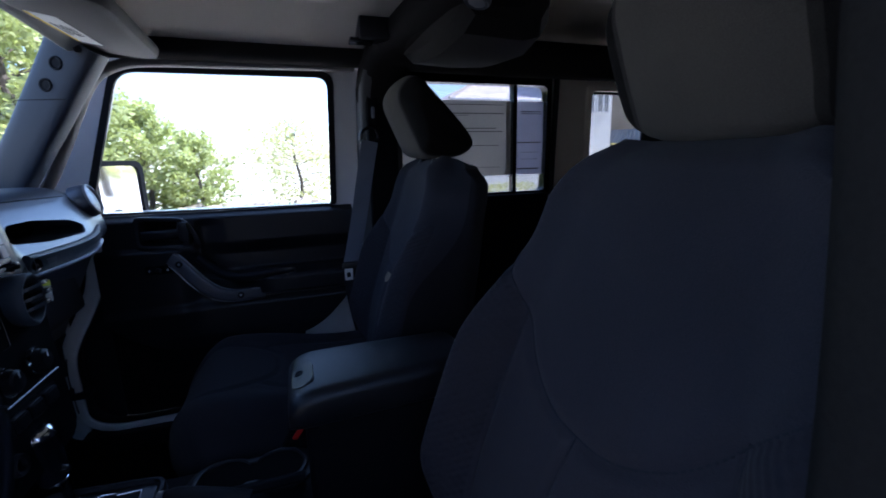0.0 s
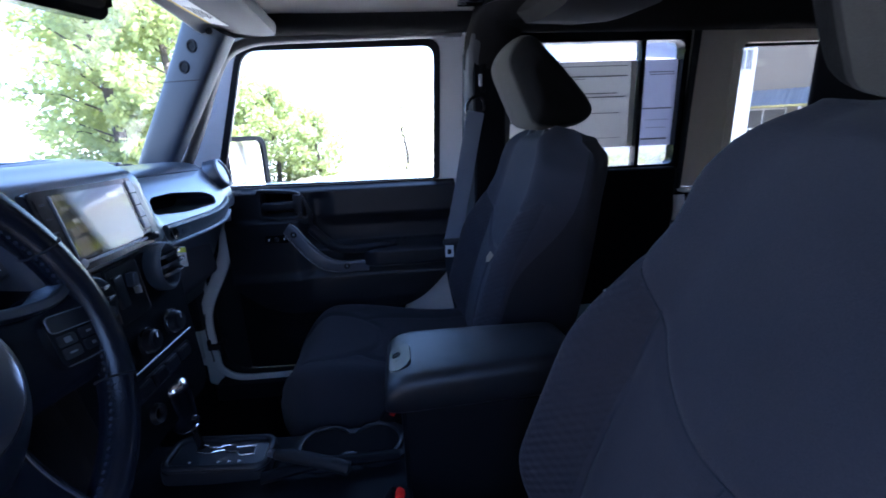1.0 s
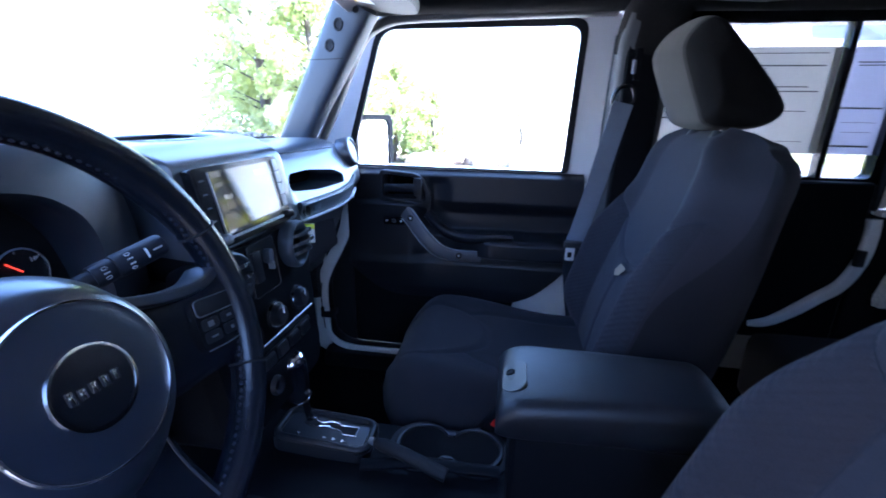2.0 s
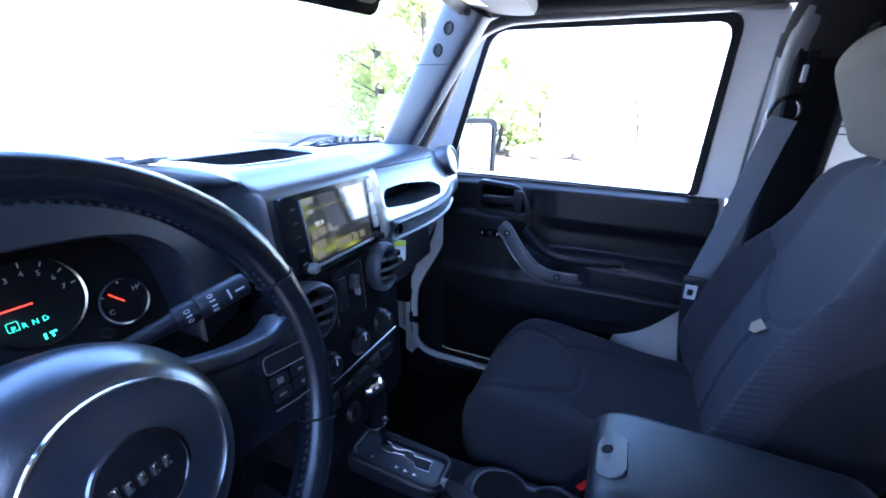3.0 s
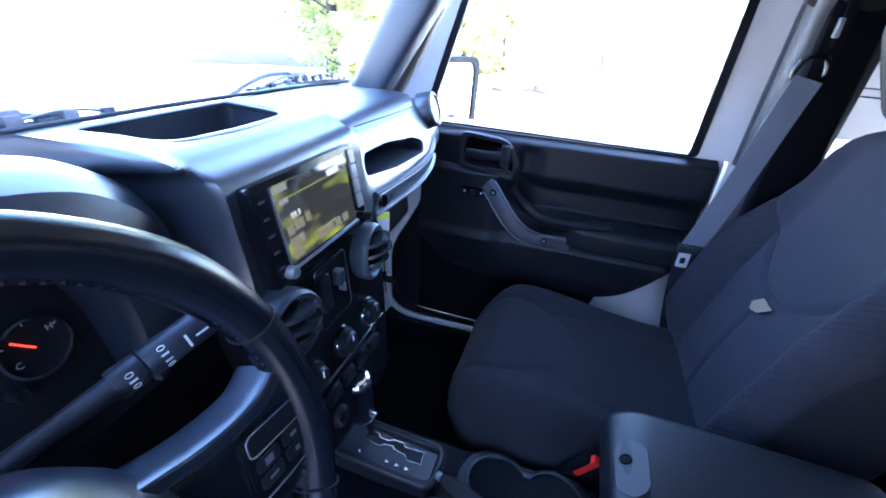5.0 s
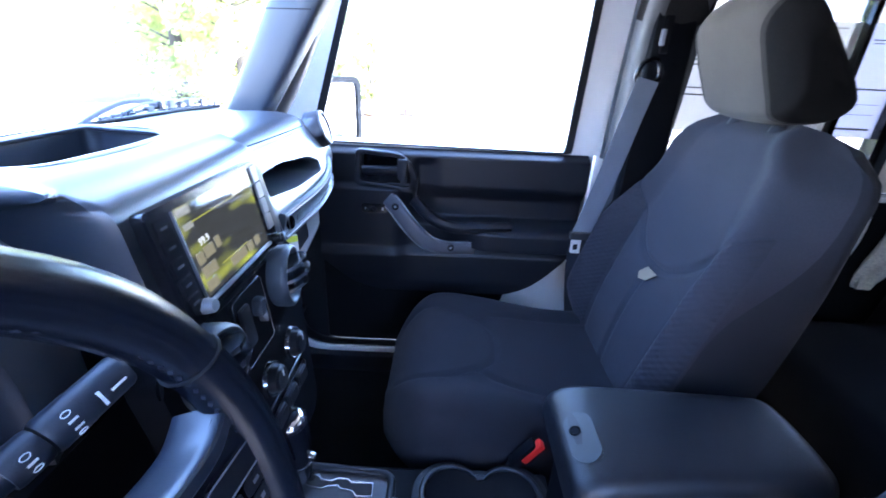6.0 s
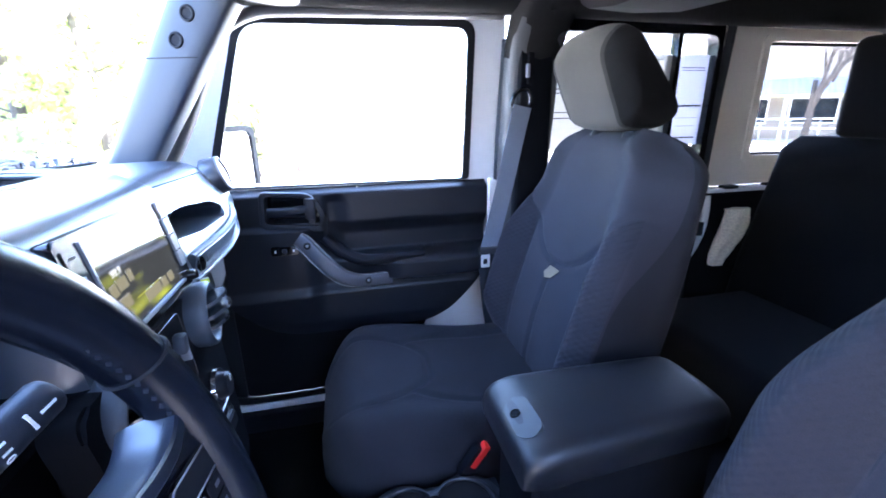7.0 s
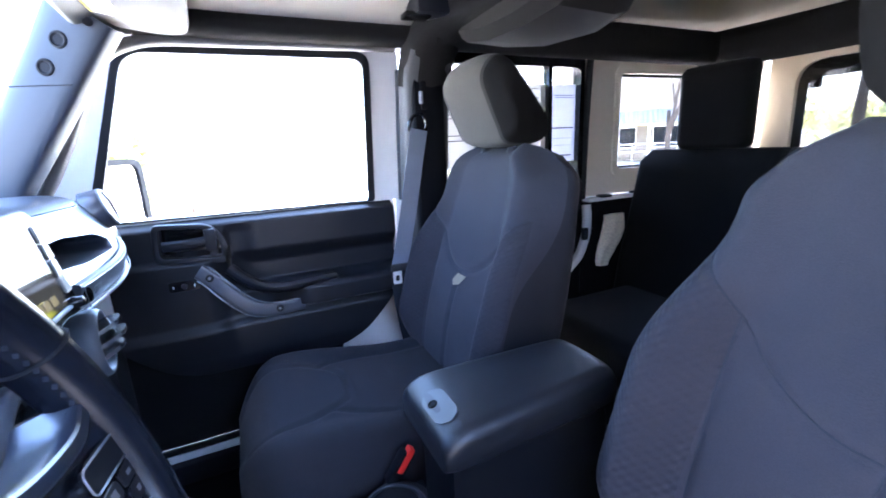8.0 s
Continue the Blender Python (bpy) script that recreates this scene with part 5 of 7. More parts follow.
    part("radio_knob", turned([(0.001, 0.012), (0.006, 0.0115), (0.0075, 0.009), (0.008, 0.0), (0.001, 0.0)], mr @ Matrix.Translation((-0.082, -0.046, 0.006)), 20), SATIN, r, "silver radio knob")
    part("radio_knob", turned([(0.001, 0.012), (0.006, 0.011), (0.0075, 0.0), (0.001, 0.0)], mr @ Matrix.Translation((0.095, -0.047, 0.006)), 20), GLOSS, r)
    # two round vents: a broad ring round a ball of curved fins
    for sy in (-1, 1):
        mv = axis((-0.572, sy * 0.090, 1.192), (1, 0.12 * sy, 0.05))
        v = part("air_vent", turned([(0.030, -0.02), (0.038, -0.012), (0.0400, 0.002), (0.0410, 0.012), (0.0400, 0.018), (0.0375, 0.0210), (0.0345, 0.0205), (0.0320, 0.016), (0.0305, 0.002), (0.029, -0.018)], mv, 40), TRIM, d, "round air vent with a broad ring")
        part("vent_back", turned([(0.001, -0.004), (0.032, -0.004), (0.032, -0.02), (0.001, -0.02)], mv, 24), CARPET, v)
        for k in range(3):
            yk = -0.0170 + 0.0150 * k
            w = math.sqrt(0.0315 ** 2 - yk ** 2)
            fin = [(w * math.cos(q), 0.010 + 1.08 * w * math.sin(q) ** 0.8) for q in np.linspace(0, math.pi, 17)]
            my = mv @ Matrix.Translation((0, yk, 0)) @ pose(0, 0, 0, 90 - 16, 0, 0)
            part("vent_slat", plate(fin, my @ Matrix.Translation((0, 0, 0.0025)), 0.0050, r=0.0020), DARKSATIN, v, "bulging curved vent fin")
    # window switches between the vents, then knobs
    sw = part("switch_panel", plate(rounded(0.072, 0.084, 0.006), mf @ Matrix.Translation((0, 0.062, 0.004)), 0.006, r=0.002), SHADOWBLACK, st)
    part("panel_outline", sweep([mf @ Vector((x, 0.062 + y, 0.0042)) for x, y in rounded(0.070, 0.082, 0.006)], 0.0012, n=6, closed=True, side=(1, 0, 0)), DARKSATIN, sw, "thin outline of the switch panel")
    part("rocker", rbox(-0.006, 0.007, -0.008, 0.014, 0, 0.013, r=0.004, m=mf @ Matrix.Translation((0.004, 0.076, 0.004)) @ pose(0, 0, 0, 8, 0, 0)), TRIM, sw, "grey rocker switch")
    part("rocker", rbox(0.006, 0.010, -0.018, -0.004, 0, 0.010, r=0.0015, m=mf @ Matrix.Translation((0.004, 0.072, 0.004))), SATIN, sw, "bright edge of the rocker")
    part("rocker", rbox(-0.010, 0.010, -0.024, 0.024, 0, 0.006, r=0.003, m=mf @ Matrix.Translation((-0.021, 0.068, 0.004))), PLASTIC, sw)
    for k, x in enumerate((-0.072, 0.0, 0.072)):
        mk = mf @ Matrix.Translation((x, -0.020, 0.003))
        kn = part("climate_knob", turned([(0.001, 0.018), (0.013, 0.017), (0.016, 0.014), (0.018, 0.002), (0.022, 0.0), (0.001, -0.002)], mk, 24), PLASTIC, st)
        part("knob_ring", turned([(0.0185, 0.001), (0.0195, 0.006), (0.021, 0.006), (0.022, 0.001)], mk, 24), CHROME, kn, "chrome knob ring")
        part("knob_mark", rbox(-0.001, 0.001, 0.004, 0.013, 0.0178, 0.0188, m=mk), WHITE_INK, kn)
    part("trim_bar", sweep([mf @ Vector((-0.115, -0.052, 0.004)), mf @ Vector((0.115, -0.052, 0.004))], 0.004, 0.004, n=8), DARKSATIN, st)
    sp = part("switch_plate", plate(rounded(0.20, 0.030, 0.006), mf @ Matrix.Translation((0, -0.080, 0.004)), 0.006, r=0.002), GLOSS, st)
    for k in range(5):
        part("push_switch", plate(rounded(0.030, 0.020, 0.003, 3), mf @ Matrix.Translation((-0.076 + 0.038 * k, -0.080, 0.009)), 0.006, r=0.002), PLASTIC, sp)
    part("power_socket", turned([(0.008, -0.006), (0.010, 0.004), (0.014, 0.006), (0.016, 0.0), (0.016, -0.008)], mf @ Matrix.Translation((0.03, -0.128, 0.002)), 20), CHROME, st, "bright power socket ring")
    part("power_socket", turned([(0.008, -0.006), (0.010, 0.004), (0.014, 0.006), (0.016, 0.0), (0.016, -0.008)], mf @ Matrix.Translation((-0.03, -0.128, 0.002)), 20), PLASTIC, st)
    # instrument hood and cluster
    hood = smooth([(0, -0.650, 1.16), (0, -0.646, 1.29), (0, -0.632, 1.350), (0, -0.590, 1.384), (0, -0.50, 1.400), (0, -0.375, 1.406), (0, -0.255, 1.399), (0, -0.192, 1.387), (0, -0.154, 1.366), (0, -0.126, 1.334), (0, -0.111, 1.28), (0, -0.107, 1.16)], 6)
    rings = []
    cen = Vector((0, -0.375, 1.245))
    for x, k, f in ((-0.92, 1.0, 0.28), (-0.86, 1.0, 0.44), (-0.80, 1.0, 0.62), (-0.74, 1.0, 0.80), (-0.70, 0.99, 0.94), (-0.670, 0.965, 1.0), (-0.648, 0.93, 1.0), (-0.634, 0.885, 1.0), (-0.626, 0.83, 1.0), (-0.620, 0.75, 1.0), (-0.616, 0.68, 1.0), (-0.614, 0.648, 1.0), (-0.617, 0.634, 1.0), (-0.630, 0.624, 1.0), (-0.67, 0.610, 1.0), (-0.72, 0.60, 1.0)):
        ring = []
        for p in hood:
            q = cen + (p - cen) * k
            ring.append(Vector((x, q.y, 1.30 + (q.z - 1.30) * f if q.z > 1.30 else q.z)))
        rings.append(ring)
    part("instrument_hood", loft(rings[:8], closed=False), DASH, d, "arched instrument hood", 45)
    # same plastic as the hood top, with the shade put into its colour
    part("hood_inside", loft(rings[7:], closed=False), HOODIN, d, "inside of the instrument hood, darkened for shade", 45)
    mc = axis((-0.664, -0.376, 1.2725), (1, 0, 0.22)) @ Matrix.Scale(0.88, 4)
    cl = part("instrument_panel", plate(rounded(0.48, 0.235, 0.08), mc @ Matrix.Translation((0, 0.008, 0)), 0.02), GAUGE, d, "dark instrument cluster")
    for x, y, r in ((-0.067, 0.014, 0.0435), (0.067, 0.014, 0.0435), (-0.142, -0.016, 0.0252), (0.142, -0.016, 0.0252)):
        mg = mc @ Matrix.Translation((x, y, 0.001))
        gz = part("gauge", plate(disc(r - 0.001), mg @ Matrix.Translation((0, 0, 0.002)), 0.002), GAUGE, cl, "dark gauge dial")
        part("gauge_ring", turned([(r - 0.0014, 0.002), (r - 0.0010, 0.0052), (r + 0.0014, 0.0055), (r + 0.0022, 0.0), (r - 0.0014, 0.0)], mg, 48), CHROME, gz, "chrome gauge ring")
        big = r > 0.04
        for k in range(8 if big else 3):
            a = radians(190 - 178 * k / 7) if big else radians(150 - 60 * k)
            mt = mg @ pose(0, 0, 0.0024) @ pose(0, 0, 0, 0, 0, math.degrees(a))
            part("tick", rbox(r * 0.82, r * 0.93, -0.0006, 0.0006, 0, 0.0003, m=mt), WHITE_INK, gz)
            if big and x > 0:
                words("numeral", str(k), 0.0075, mg @ Matrix.Translation((r * 0.67 * math.cos(a), r * 0.67 * math.sin(a), 0.0026)), WHITE_INK, gz, 0.0001)
        if not big and x > 0:
            words("numeral", "C", 0.008, mg @ Matrix.Translation((-0.015, -0.008, 0.0026)), WHITE_INK, gz, 0.0001)
            words("numeral", "H", 0.008, mg @ Matrix.Translation((0.015, 0.010, 0.0026)), WHITE_INK, gz, 0.0001)
        a = (192 if x < 0 else 180) if big else 135
        part("needle", rbox(0.0, r * 0.72, -0.0008, 0.0008, 0.003, 0.0038, m=mg @ pose(0, 0, 0, 0, 0, a)), NEEDLE, gz, "red needle")
    for k, ch in enumerate("PRND"):
        words("gear_letter", ch, 0.0070, mc @ Matrix.Translation((0.0468 + 0.0083 * k, -0.0040, 0.0045)), GREEN, cl, 0.0001)
    part("gear_box", frame_band(rounded(0.0090, 0.0090, 0.001, 2), rounded(0.0082, 0.0082, 0.001, 2), mc @ Matrix.Translation((0.0468, -0.0018, 0.0045)), 0.0003), GREEN, cl)
    for k, (x, w) in enumerate(((0.060, 0.0022), (0.067, 0.006), (0.066, 0.002))):
        part("read_out", rbox(x + 0.006 - w / 2, x + 0.006 + w / 2, -0.024 + 0.004 * (k == 1), -0.018, 0.0045, 0.0048, m=mc), GREEN, cl, "green digital read-out")
    part("reset_stem", turned([(0.001, 0.016), (0.005, 0.015), (0.006, 0.0), (0.001, 0.0)], mc @ Matrix.Translation((0.1155, -0.043, 0)), 14), PLASTIC, cl)
    # column and lower driver's panel
    up, fw = Vector((-math.sin(0.31), 0, math.cos(0.31))), Vector((-math.cos(0.31), 0, -math.sin(0.31)))
    part("column_shroud", sweep([Vector((-0.52, -0.377, 1.225)), Vector((-0.58, -0.377, 1.205)), Vector((-0.72, -0.377, 1.16))], 0.115, 0.10, side=(0, 1, 0), n=16, power=3), SHADOWBLACK, d)
    # added filler, black like the dark void under the cluster
    part("cluster_filler", rbox(-0.700, -0.612, -0.640, -0.118, 1.09, 1.205, r=0.02, seg=3), SHADOWBLACK, d, "black filler that hides the hood's lower ends")
    part("knee_panel", rbox(-0.70, -0.635, -0.62, -0.16, 0.93, 1.13, r=0.025, seg=3), SHADOWBLACK, d)


SCREEN = glow("screen_base", (0.06, 0.065, 0.05), 0.05)
n, k = SCREEN.node_tree.nodes, SCREEN.node_tree.links
tc, mp, tex, ramp = n.new("ShaderNodeTexCoord"), n.new("ShaderNodeMapping"), n.new("ShaderNodeTexNoise"), n.new("ShaderNodeValToRGB")
mp.inputs["Scale"].default_value = (1.0, 13.0, 46.0)
mp.inputs["Rotation"].default_value = (radians(8), 0, 0)
tex.inputs["Scale"].default_value, tex.inputs["Detail"].default_value = 1.0, 1.0
ramp.color_ramp.elements[0].position, ramp.color_ramp.elements[0].color = 0.53, (0.035, 0.035, 0.028, 1)
ramp.color_ramp.elements[1].position, ramp.color_ramp.elements[1].color = 0.76, (0.36, 0.37, 0.04, 1)
k.new(tc.outputs["Object"], mp.inputs["Vector"])
k.new(mp.outputs["Vector"], tex.inputs["Vector"])
k.new(tex.outputs["Fac"], ramp.inputs["Fac"])
k.new(ramp.outputs["Color"], n["Principled BSDF"].inputs["Emission Color"])
SCR_GREY = glow("screen_grey", (0.55, 0.54, 0.42), 0.022)
SCR_DARK = glow("screen_dark", (0.03, 0.03, 0.03), 0.02)
SCR_TAN = glow("screen_tan", (0.38, 0.335, 0.185), 0.026)
SCR_YEL = glow("screen_yellow", (0.42, 0.40, 0.05), 0.034)
SCR_WHITE = glow("screen_white", (0.6, 0.6, 0.53), 0.060)
for lit in (SCREEN, SCR_GREY, SCR_DARK, SCR_TAN, SCR_YEL, SCR_WHITE):
    lit.node_tree.nodes["Principled BSDF"].inputs["IOR"].default_value = 2.4
    lit.node_tree.nodes["Principled BSDF"].inputs["Roughness"].default_value = 0.06
GREEN = glow("green_digits", (0.10, 0.95, 0.55), 0.15)
NEEDLE = glow("red_needle", (0.95, 0.05, 0.02), 0.12)
GAUGE = mat("gauge_face", (0.012, 0.012, 0.014), 0.75, spec=0.2, bump=0, var=0.1)
dashboard()


def tag():
    t = thing("paper_tag", "small white paper tag with a yellow band below the grab bar", "tag", at=(-0.60, 0.20, 1.18))
    m = axis((-0.600, 0.215, 1.176), (1, -0.35, 0.25)) @ pose(0, 0, 0, 0, 0, -14)
    part("paper", plate(rounded(0.034, 0.040, 0.002, 2), m, 0.0006), PAPER, t)
    part("band", plate(rounded(0.034, 0.010, 0.001, 2), m @ Matrix.Translation((0, 0.013, 0.0006)), 0.0005), mat("yellow_ink", (0.75, 0.80, 0.05), 0.7, bump=0), t, "yellow printed band")


tag()


# ---- steering wheel ----
def steering_wheel():
    w = thing("steering_wheel", "black leather steering wheel with a round hub and chrome rings", "steering wheel", at=(-0.481, -0.3775, 1.2395))
    a = 0.308
    n = Vector((math.cos(a), 0, math.sin(a)))
    m = axis((-0.481, -0.3775, 1.2395), n)
    R = 0.1795
    rim = [m @ Vector((R * math.cos(t), R * math.sin(t), 0)) for t in np.linspace(0, 2 * math.pi, 97)[:-1]]
    rings = []
    for i in range(96):
        t = 2 * math.pi * i / 96
        thick = 1.0 + 0.12 * (math.exp(-((math.degrees(t) - 40) / 14) ** 2) + math.exp(-((math.degrees(t) - 140) / 14) ** 2))
        er = m.to_3x3() @ Vector((math.cos(t), math.sin(t), 0))
        ez = m.to_3x3() @ Vector((0, 0, 1))
        c = m @ Vector((R * math.cos(t), R * math.sin(t), 0))
        rings.append([c + (er * math.cos(q) * 0.0155 + ez * math.sin(q) * 0.0175) * thick for q in np.linspace(0, 2 * math.pi, 19)[:-1]])
    rings.append(rings[0])
    r = part("rim", weld(loft(rings, caps=False)), LEATHER, w, "black leather rim")
    for deg in (20, 160, 207, 333):
        t = radians(deg)
        c = m @ Vector((R * math.cos(t), R * math.sin(t), 0))
        er = m.to_3x3() @ Vector((math.cos(t), math.sin(t), 0))
        ring = [c + er * math.cos(q) * 0.0165 + (m.to_3x3() @ Vector((0, 0, 1))) * math.sin(q) * 0.0185 for q in np.linspace(0, 2 * math.pi, 19)[:-1]]
        part("rim_seam", sweep(ring, 0.0022, n=5, closed=True, side=(1, 0.2, 0)), RUBBER, r)
    # stitches along the inner edge of the rim
    bm = bmesh.new()
    for k in range(150):
        t = 2 * math.pi * k / 150
        mk = m @ Matrix.Rotation(t, 4, "Z") @ Matrix.Translation((R - 0.0150, 0, 0.004)) @ pose(0, 0, 0, 28, 0, 0)
        box(bm, -0.0012, 0.0012, -0.0016, 0.0016, -0.0012, 0.0012, m=mk)
    part("stitching", bm, THREAD, r, "dark grey stitching inside the rim")
    # hub with chrome rings
    rimpose, m = m, m @ Matrix.Translation((0.0045, -0.0062, 0))
    body = turned([(0.001, 0.030), (0.027, 0.0295), (0.045, 0.0285), (0.056, 0.0270), (0.064, 0.0245), (0.074, 0.0195), (0.082, 0.0125), (0.0875, 0.0040), (0.0900, -0.0060), (0.0905, -0.020), (0.088, -0.045), (0.001, -0.050)], m, 64)
    back = m.inverted()
    for v in body.verts:
        p = back @ v.co
        k = sstep(0.058, 0.086, math.hypot(p.x, p.y)) if p.z > -0.046 else 0.0
        v.co = m @ (p + Vector((-0.008, -0.007, -0.006)) * k)
    hub = part("hub", body, HUB, w, "round padded hub", 50)
    part("hub_ring", turned([(0.0545, 0.0265), (0.0552, 0.0288), (0.0564, 0.0286), (0.0574, 0.0262)], m, 64), CHROME, hub, "thin chrome ring on the hub")
    part("emblem_ring", turned([(0.0255, 0.0285), (0.0260, 0.0318), (0.0278, 0.0318), (0.0286, 0.0285)], m, 56), CHROME, hub, "chrome ring of the emblem")
    part("emblem", plate(disc(0.0256), m @ Matrix.Translation((0, 0, 0.0305)), 0.002), GLOSS, hub)
    for k, x in enumerate((-0.0155, -0.0085, -0.0010, 0.0065, 0.0140)):
        part("emblem_bar", rbox(x - 0.0022, x + 0.0022, -0.0035, 0.0038 if k else 0.0058, 0.0304, 0.0318, r=0.0006, m=m), CHROME, hub, "raised chrome bar of the emblem")
    m = rimpose
    # spokes
    for s in (1, -1):
        path = smooth([(s * 0.060, -0.019, -0.010), (s * 0.105, -0.024, -0.008), (s * 0.140, -0.026, -0.006), (s * 0.172, -0.018, -0.002)], 5)
        sp = part("spoke", sweep([m @ p for p in path], 0.088, 0.018, side=m.to_3x3() @ Vector((0, 1, 0)), n=16, power=4, taper=[0.92 + 0.16 * abs(i / (len(path) - 1) - 0.45) for i in range(len(path))]), LEATHER, w)
        top = smooth([(s * 0.064, 0.029, -0.004), (s * 0.104, 0.018, -0.003), (s * 0.144, 0.014, -0.003), (s * 0.168, 0.022, -0.004)], 5)
        part("spoke_brow", sweep([m @ (p + Vector((0, 0, -0.008))) for p in top], 0.012, 0.036, side=m.to_3x3() @ Vector((0, 1, 0)), n=16, power=5), HUB, sp)
        mb = m @ Matrix.Translation((s * 0.143, -0.024, 0.0055)) @ pose(0, 0, 0, 0, 0, -s * 8) @ Matrix.Diagonal((1.12, 0.88, 1, 1))
        bez = part("button_surround", plate(rounded(0.050, 0.060, 0.012), mb, 0.010, r=0.002), GLOSS, sp)
        part("button_rim", sweep([mb @ Vector((x, 0.019 + y, 0.0012)) for x, y in rounded(0.044, 0.018, 0.005)], 0.0010, n=6, closed=True, side=(1, 0, 0)), SATIN, bez, "bright outline of the wide key")
        part("button_rim", sweep([mb @ Vector((x, y, 0.0008)) for x, y in ((-0.020, -0.0265), (0.0, -0.0272), (0.020, -0.0255), (0.0235, -0.018))], 0.0010, n=6, side=(1, 0, 0)), SATIN, bez)
        part("wide_key", plate(rounded(0.042, 0.016, 0.004), mb @ Matrix.Translation((0, 0.019, 0.0012)), 0.003, r=0.0006), PLASTIC, bez)
        for kx, ky, mw, mh in ((-0.010, 0.000, 0.0032, 0.0030), (-0.010, -0.014, 0.0036, 0.0010), (0.012, 0.001, 0.0026, 0.0014), (0.012, -0.013, 0.0018, 0.0018)):
            key = part("key", plate(rounded(0.019, 0.012, 0.003), mb @ Matrix.Translation((kx, ky, 0.0010)), 0.003, r=0.0006), PLASTIC, bez)
            part("key_mark", rbox(kx - mw, kx + mw, ky - mh, ky + mh, 0.0006, 0.0014, m=mb), SATIN, bez)
        low = smooth([(s * 0.030, -0.070, -0.004), (s * 0.036, -0.110, -0.006), (s * 0.048, -0.165, 0.0)], 5)
        lo = part("lower_spoke", sweep([m @ p for p in low], 0.050, 0.014, side=m.to_3x3() @ Vector((1, 0, 0)), n=14, power=4), LEATHER, w)
        part("spoke_trim", sweep([m @ (p + Vector((s * 0.018, 0.002, 0.006))) for p in low], 0.004, 0.003, n=8), DARKSATIN, lo, "satin silver spoke edge")
    # control stalks on the column
    for s in (1, -1):
        st = thing("column_stalk", "black wiper stalk with white symbols on its collars" if s > 0 else "black indicator stalk on the steering column", "stalk", group="column stalks", at=(-0.55, -0.3775 + s * 0.06, 1.24))
        p0 = m @ Vector((s * 0.052, 0.040, -0.100))
        p1 = m @ Vector((s * 0.181, 0.058, -0.056))
        d = (p1 - p0).normalized()
        ms = axis(p0, d, up=n)
        L = (p1 - p0).length
        part("arm", turned([(0.001, 0.0), (0.0072, 0.0), (0.0068, 0.03), (0.0088, L * 0.55), (0.001, L * 0.56)], ms, 20), HOODIN, st)
        part("collar", turned([(0.001, L * 0.50), (0.0106, L * 0.50), (0.0113, L * 0.52), (0.0113, L * 0.62), (0.0106, L * 0.64), (0.001, L * 0.64)], ms, 20), HOODIN, st)
        part("collar", turned([(0.001, L * 0.65), (0.0110, L * 0.65), (0.0120, L * 0.67), (0.0120, L * 0.80), (0.001, L * 0.80)], ms, 20), HOODIN, st)
        part("tip", turned([(0.001, L * 0.80), (0.0117, L * 0.80), (0.0117, L * 0.98), (0.0106, L), (0.001, L)], ms, 20), HOODIN, st)
        # white symbols printed round the collars: small rings and bars
        for q, r, kinds in ((0.570, 0.0113, "obo"), (0.735, 0.0120, "obbo"), (0.850, 0.0117, "w"), (0.925, 0.0117, "l")):
            for i, kind in enumerate(kinds):
                turned_by = (i - (len(kinds) - 1) / 2) * 24
                mk = ms @ pose(0, 0, L * q, 0, 0, turned_by) @ Matrix.Translation((0, r, 0))
                if kind == "o":
                    bm = sweep([mk @ Vector((0.0015 * math.cos(v), 0, 0.0024 * math.sin(v))) for v in np.linspace(0, 2 * math.pi, 13)[:-1]], 0.0012, 0.0007, side=mk.to_3x3() @ Vector((0, 1, 0)), n=4, closed=True)
                else:
                    w, h = {"b": (0.0007, 0.0026), "w": (0.0050, 0.0009), "l": (0.0008, 0.0048)}[kind]
                    bm = rbox(-w, w, -0.0012, 0.0002, -h, h, m=mk)
                part("symbol", bm, WHITE_INK, st)


steering_wheel()


# ---- seat belts ----
TONGUE = mat("brushed_tongue", (0.72, 0.72, 0.72), 0.4, metal=0.3, bump=0.05)


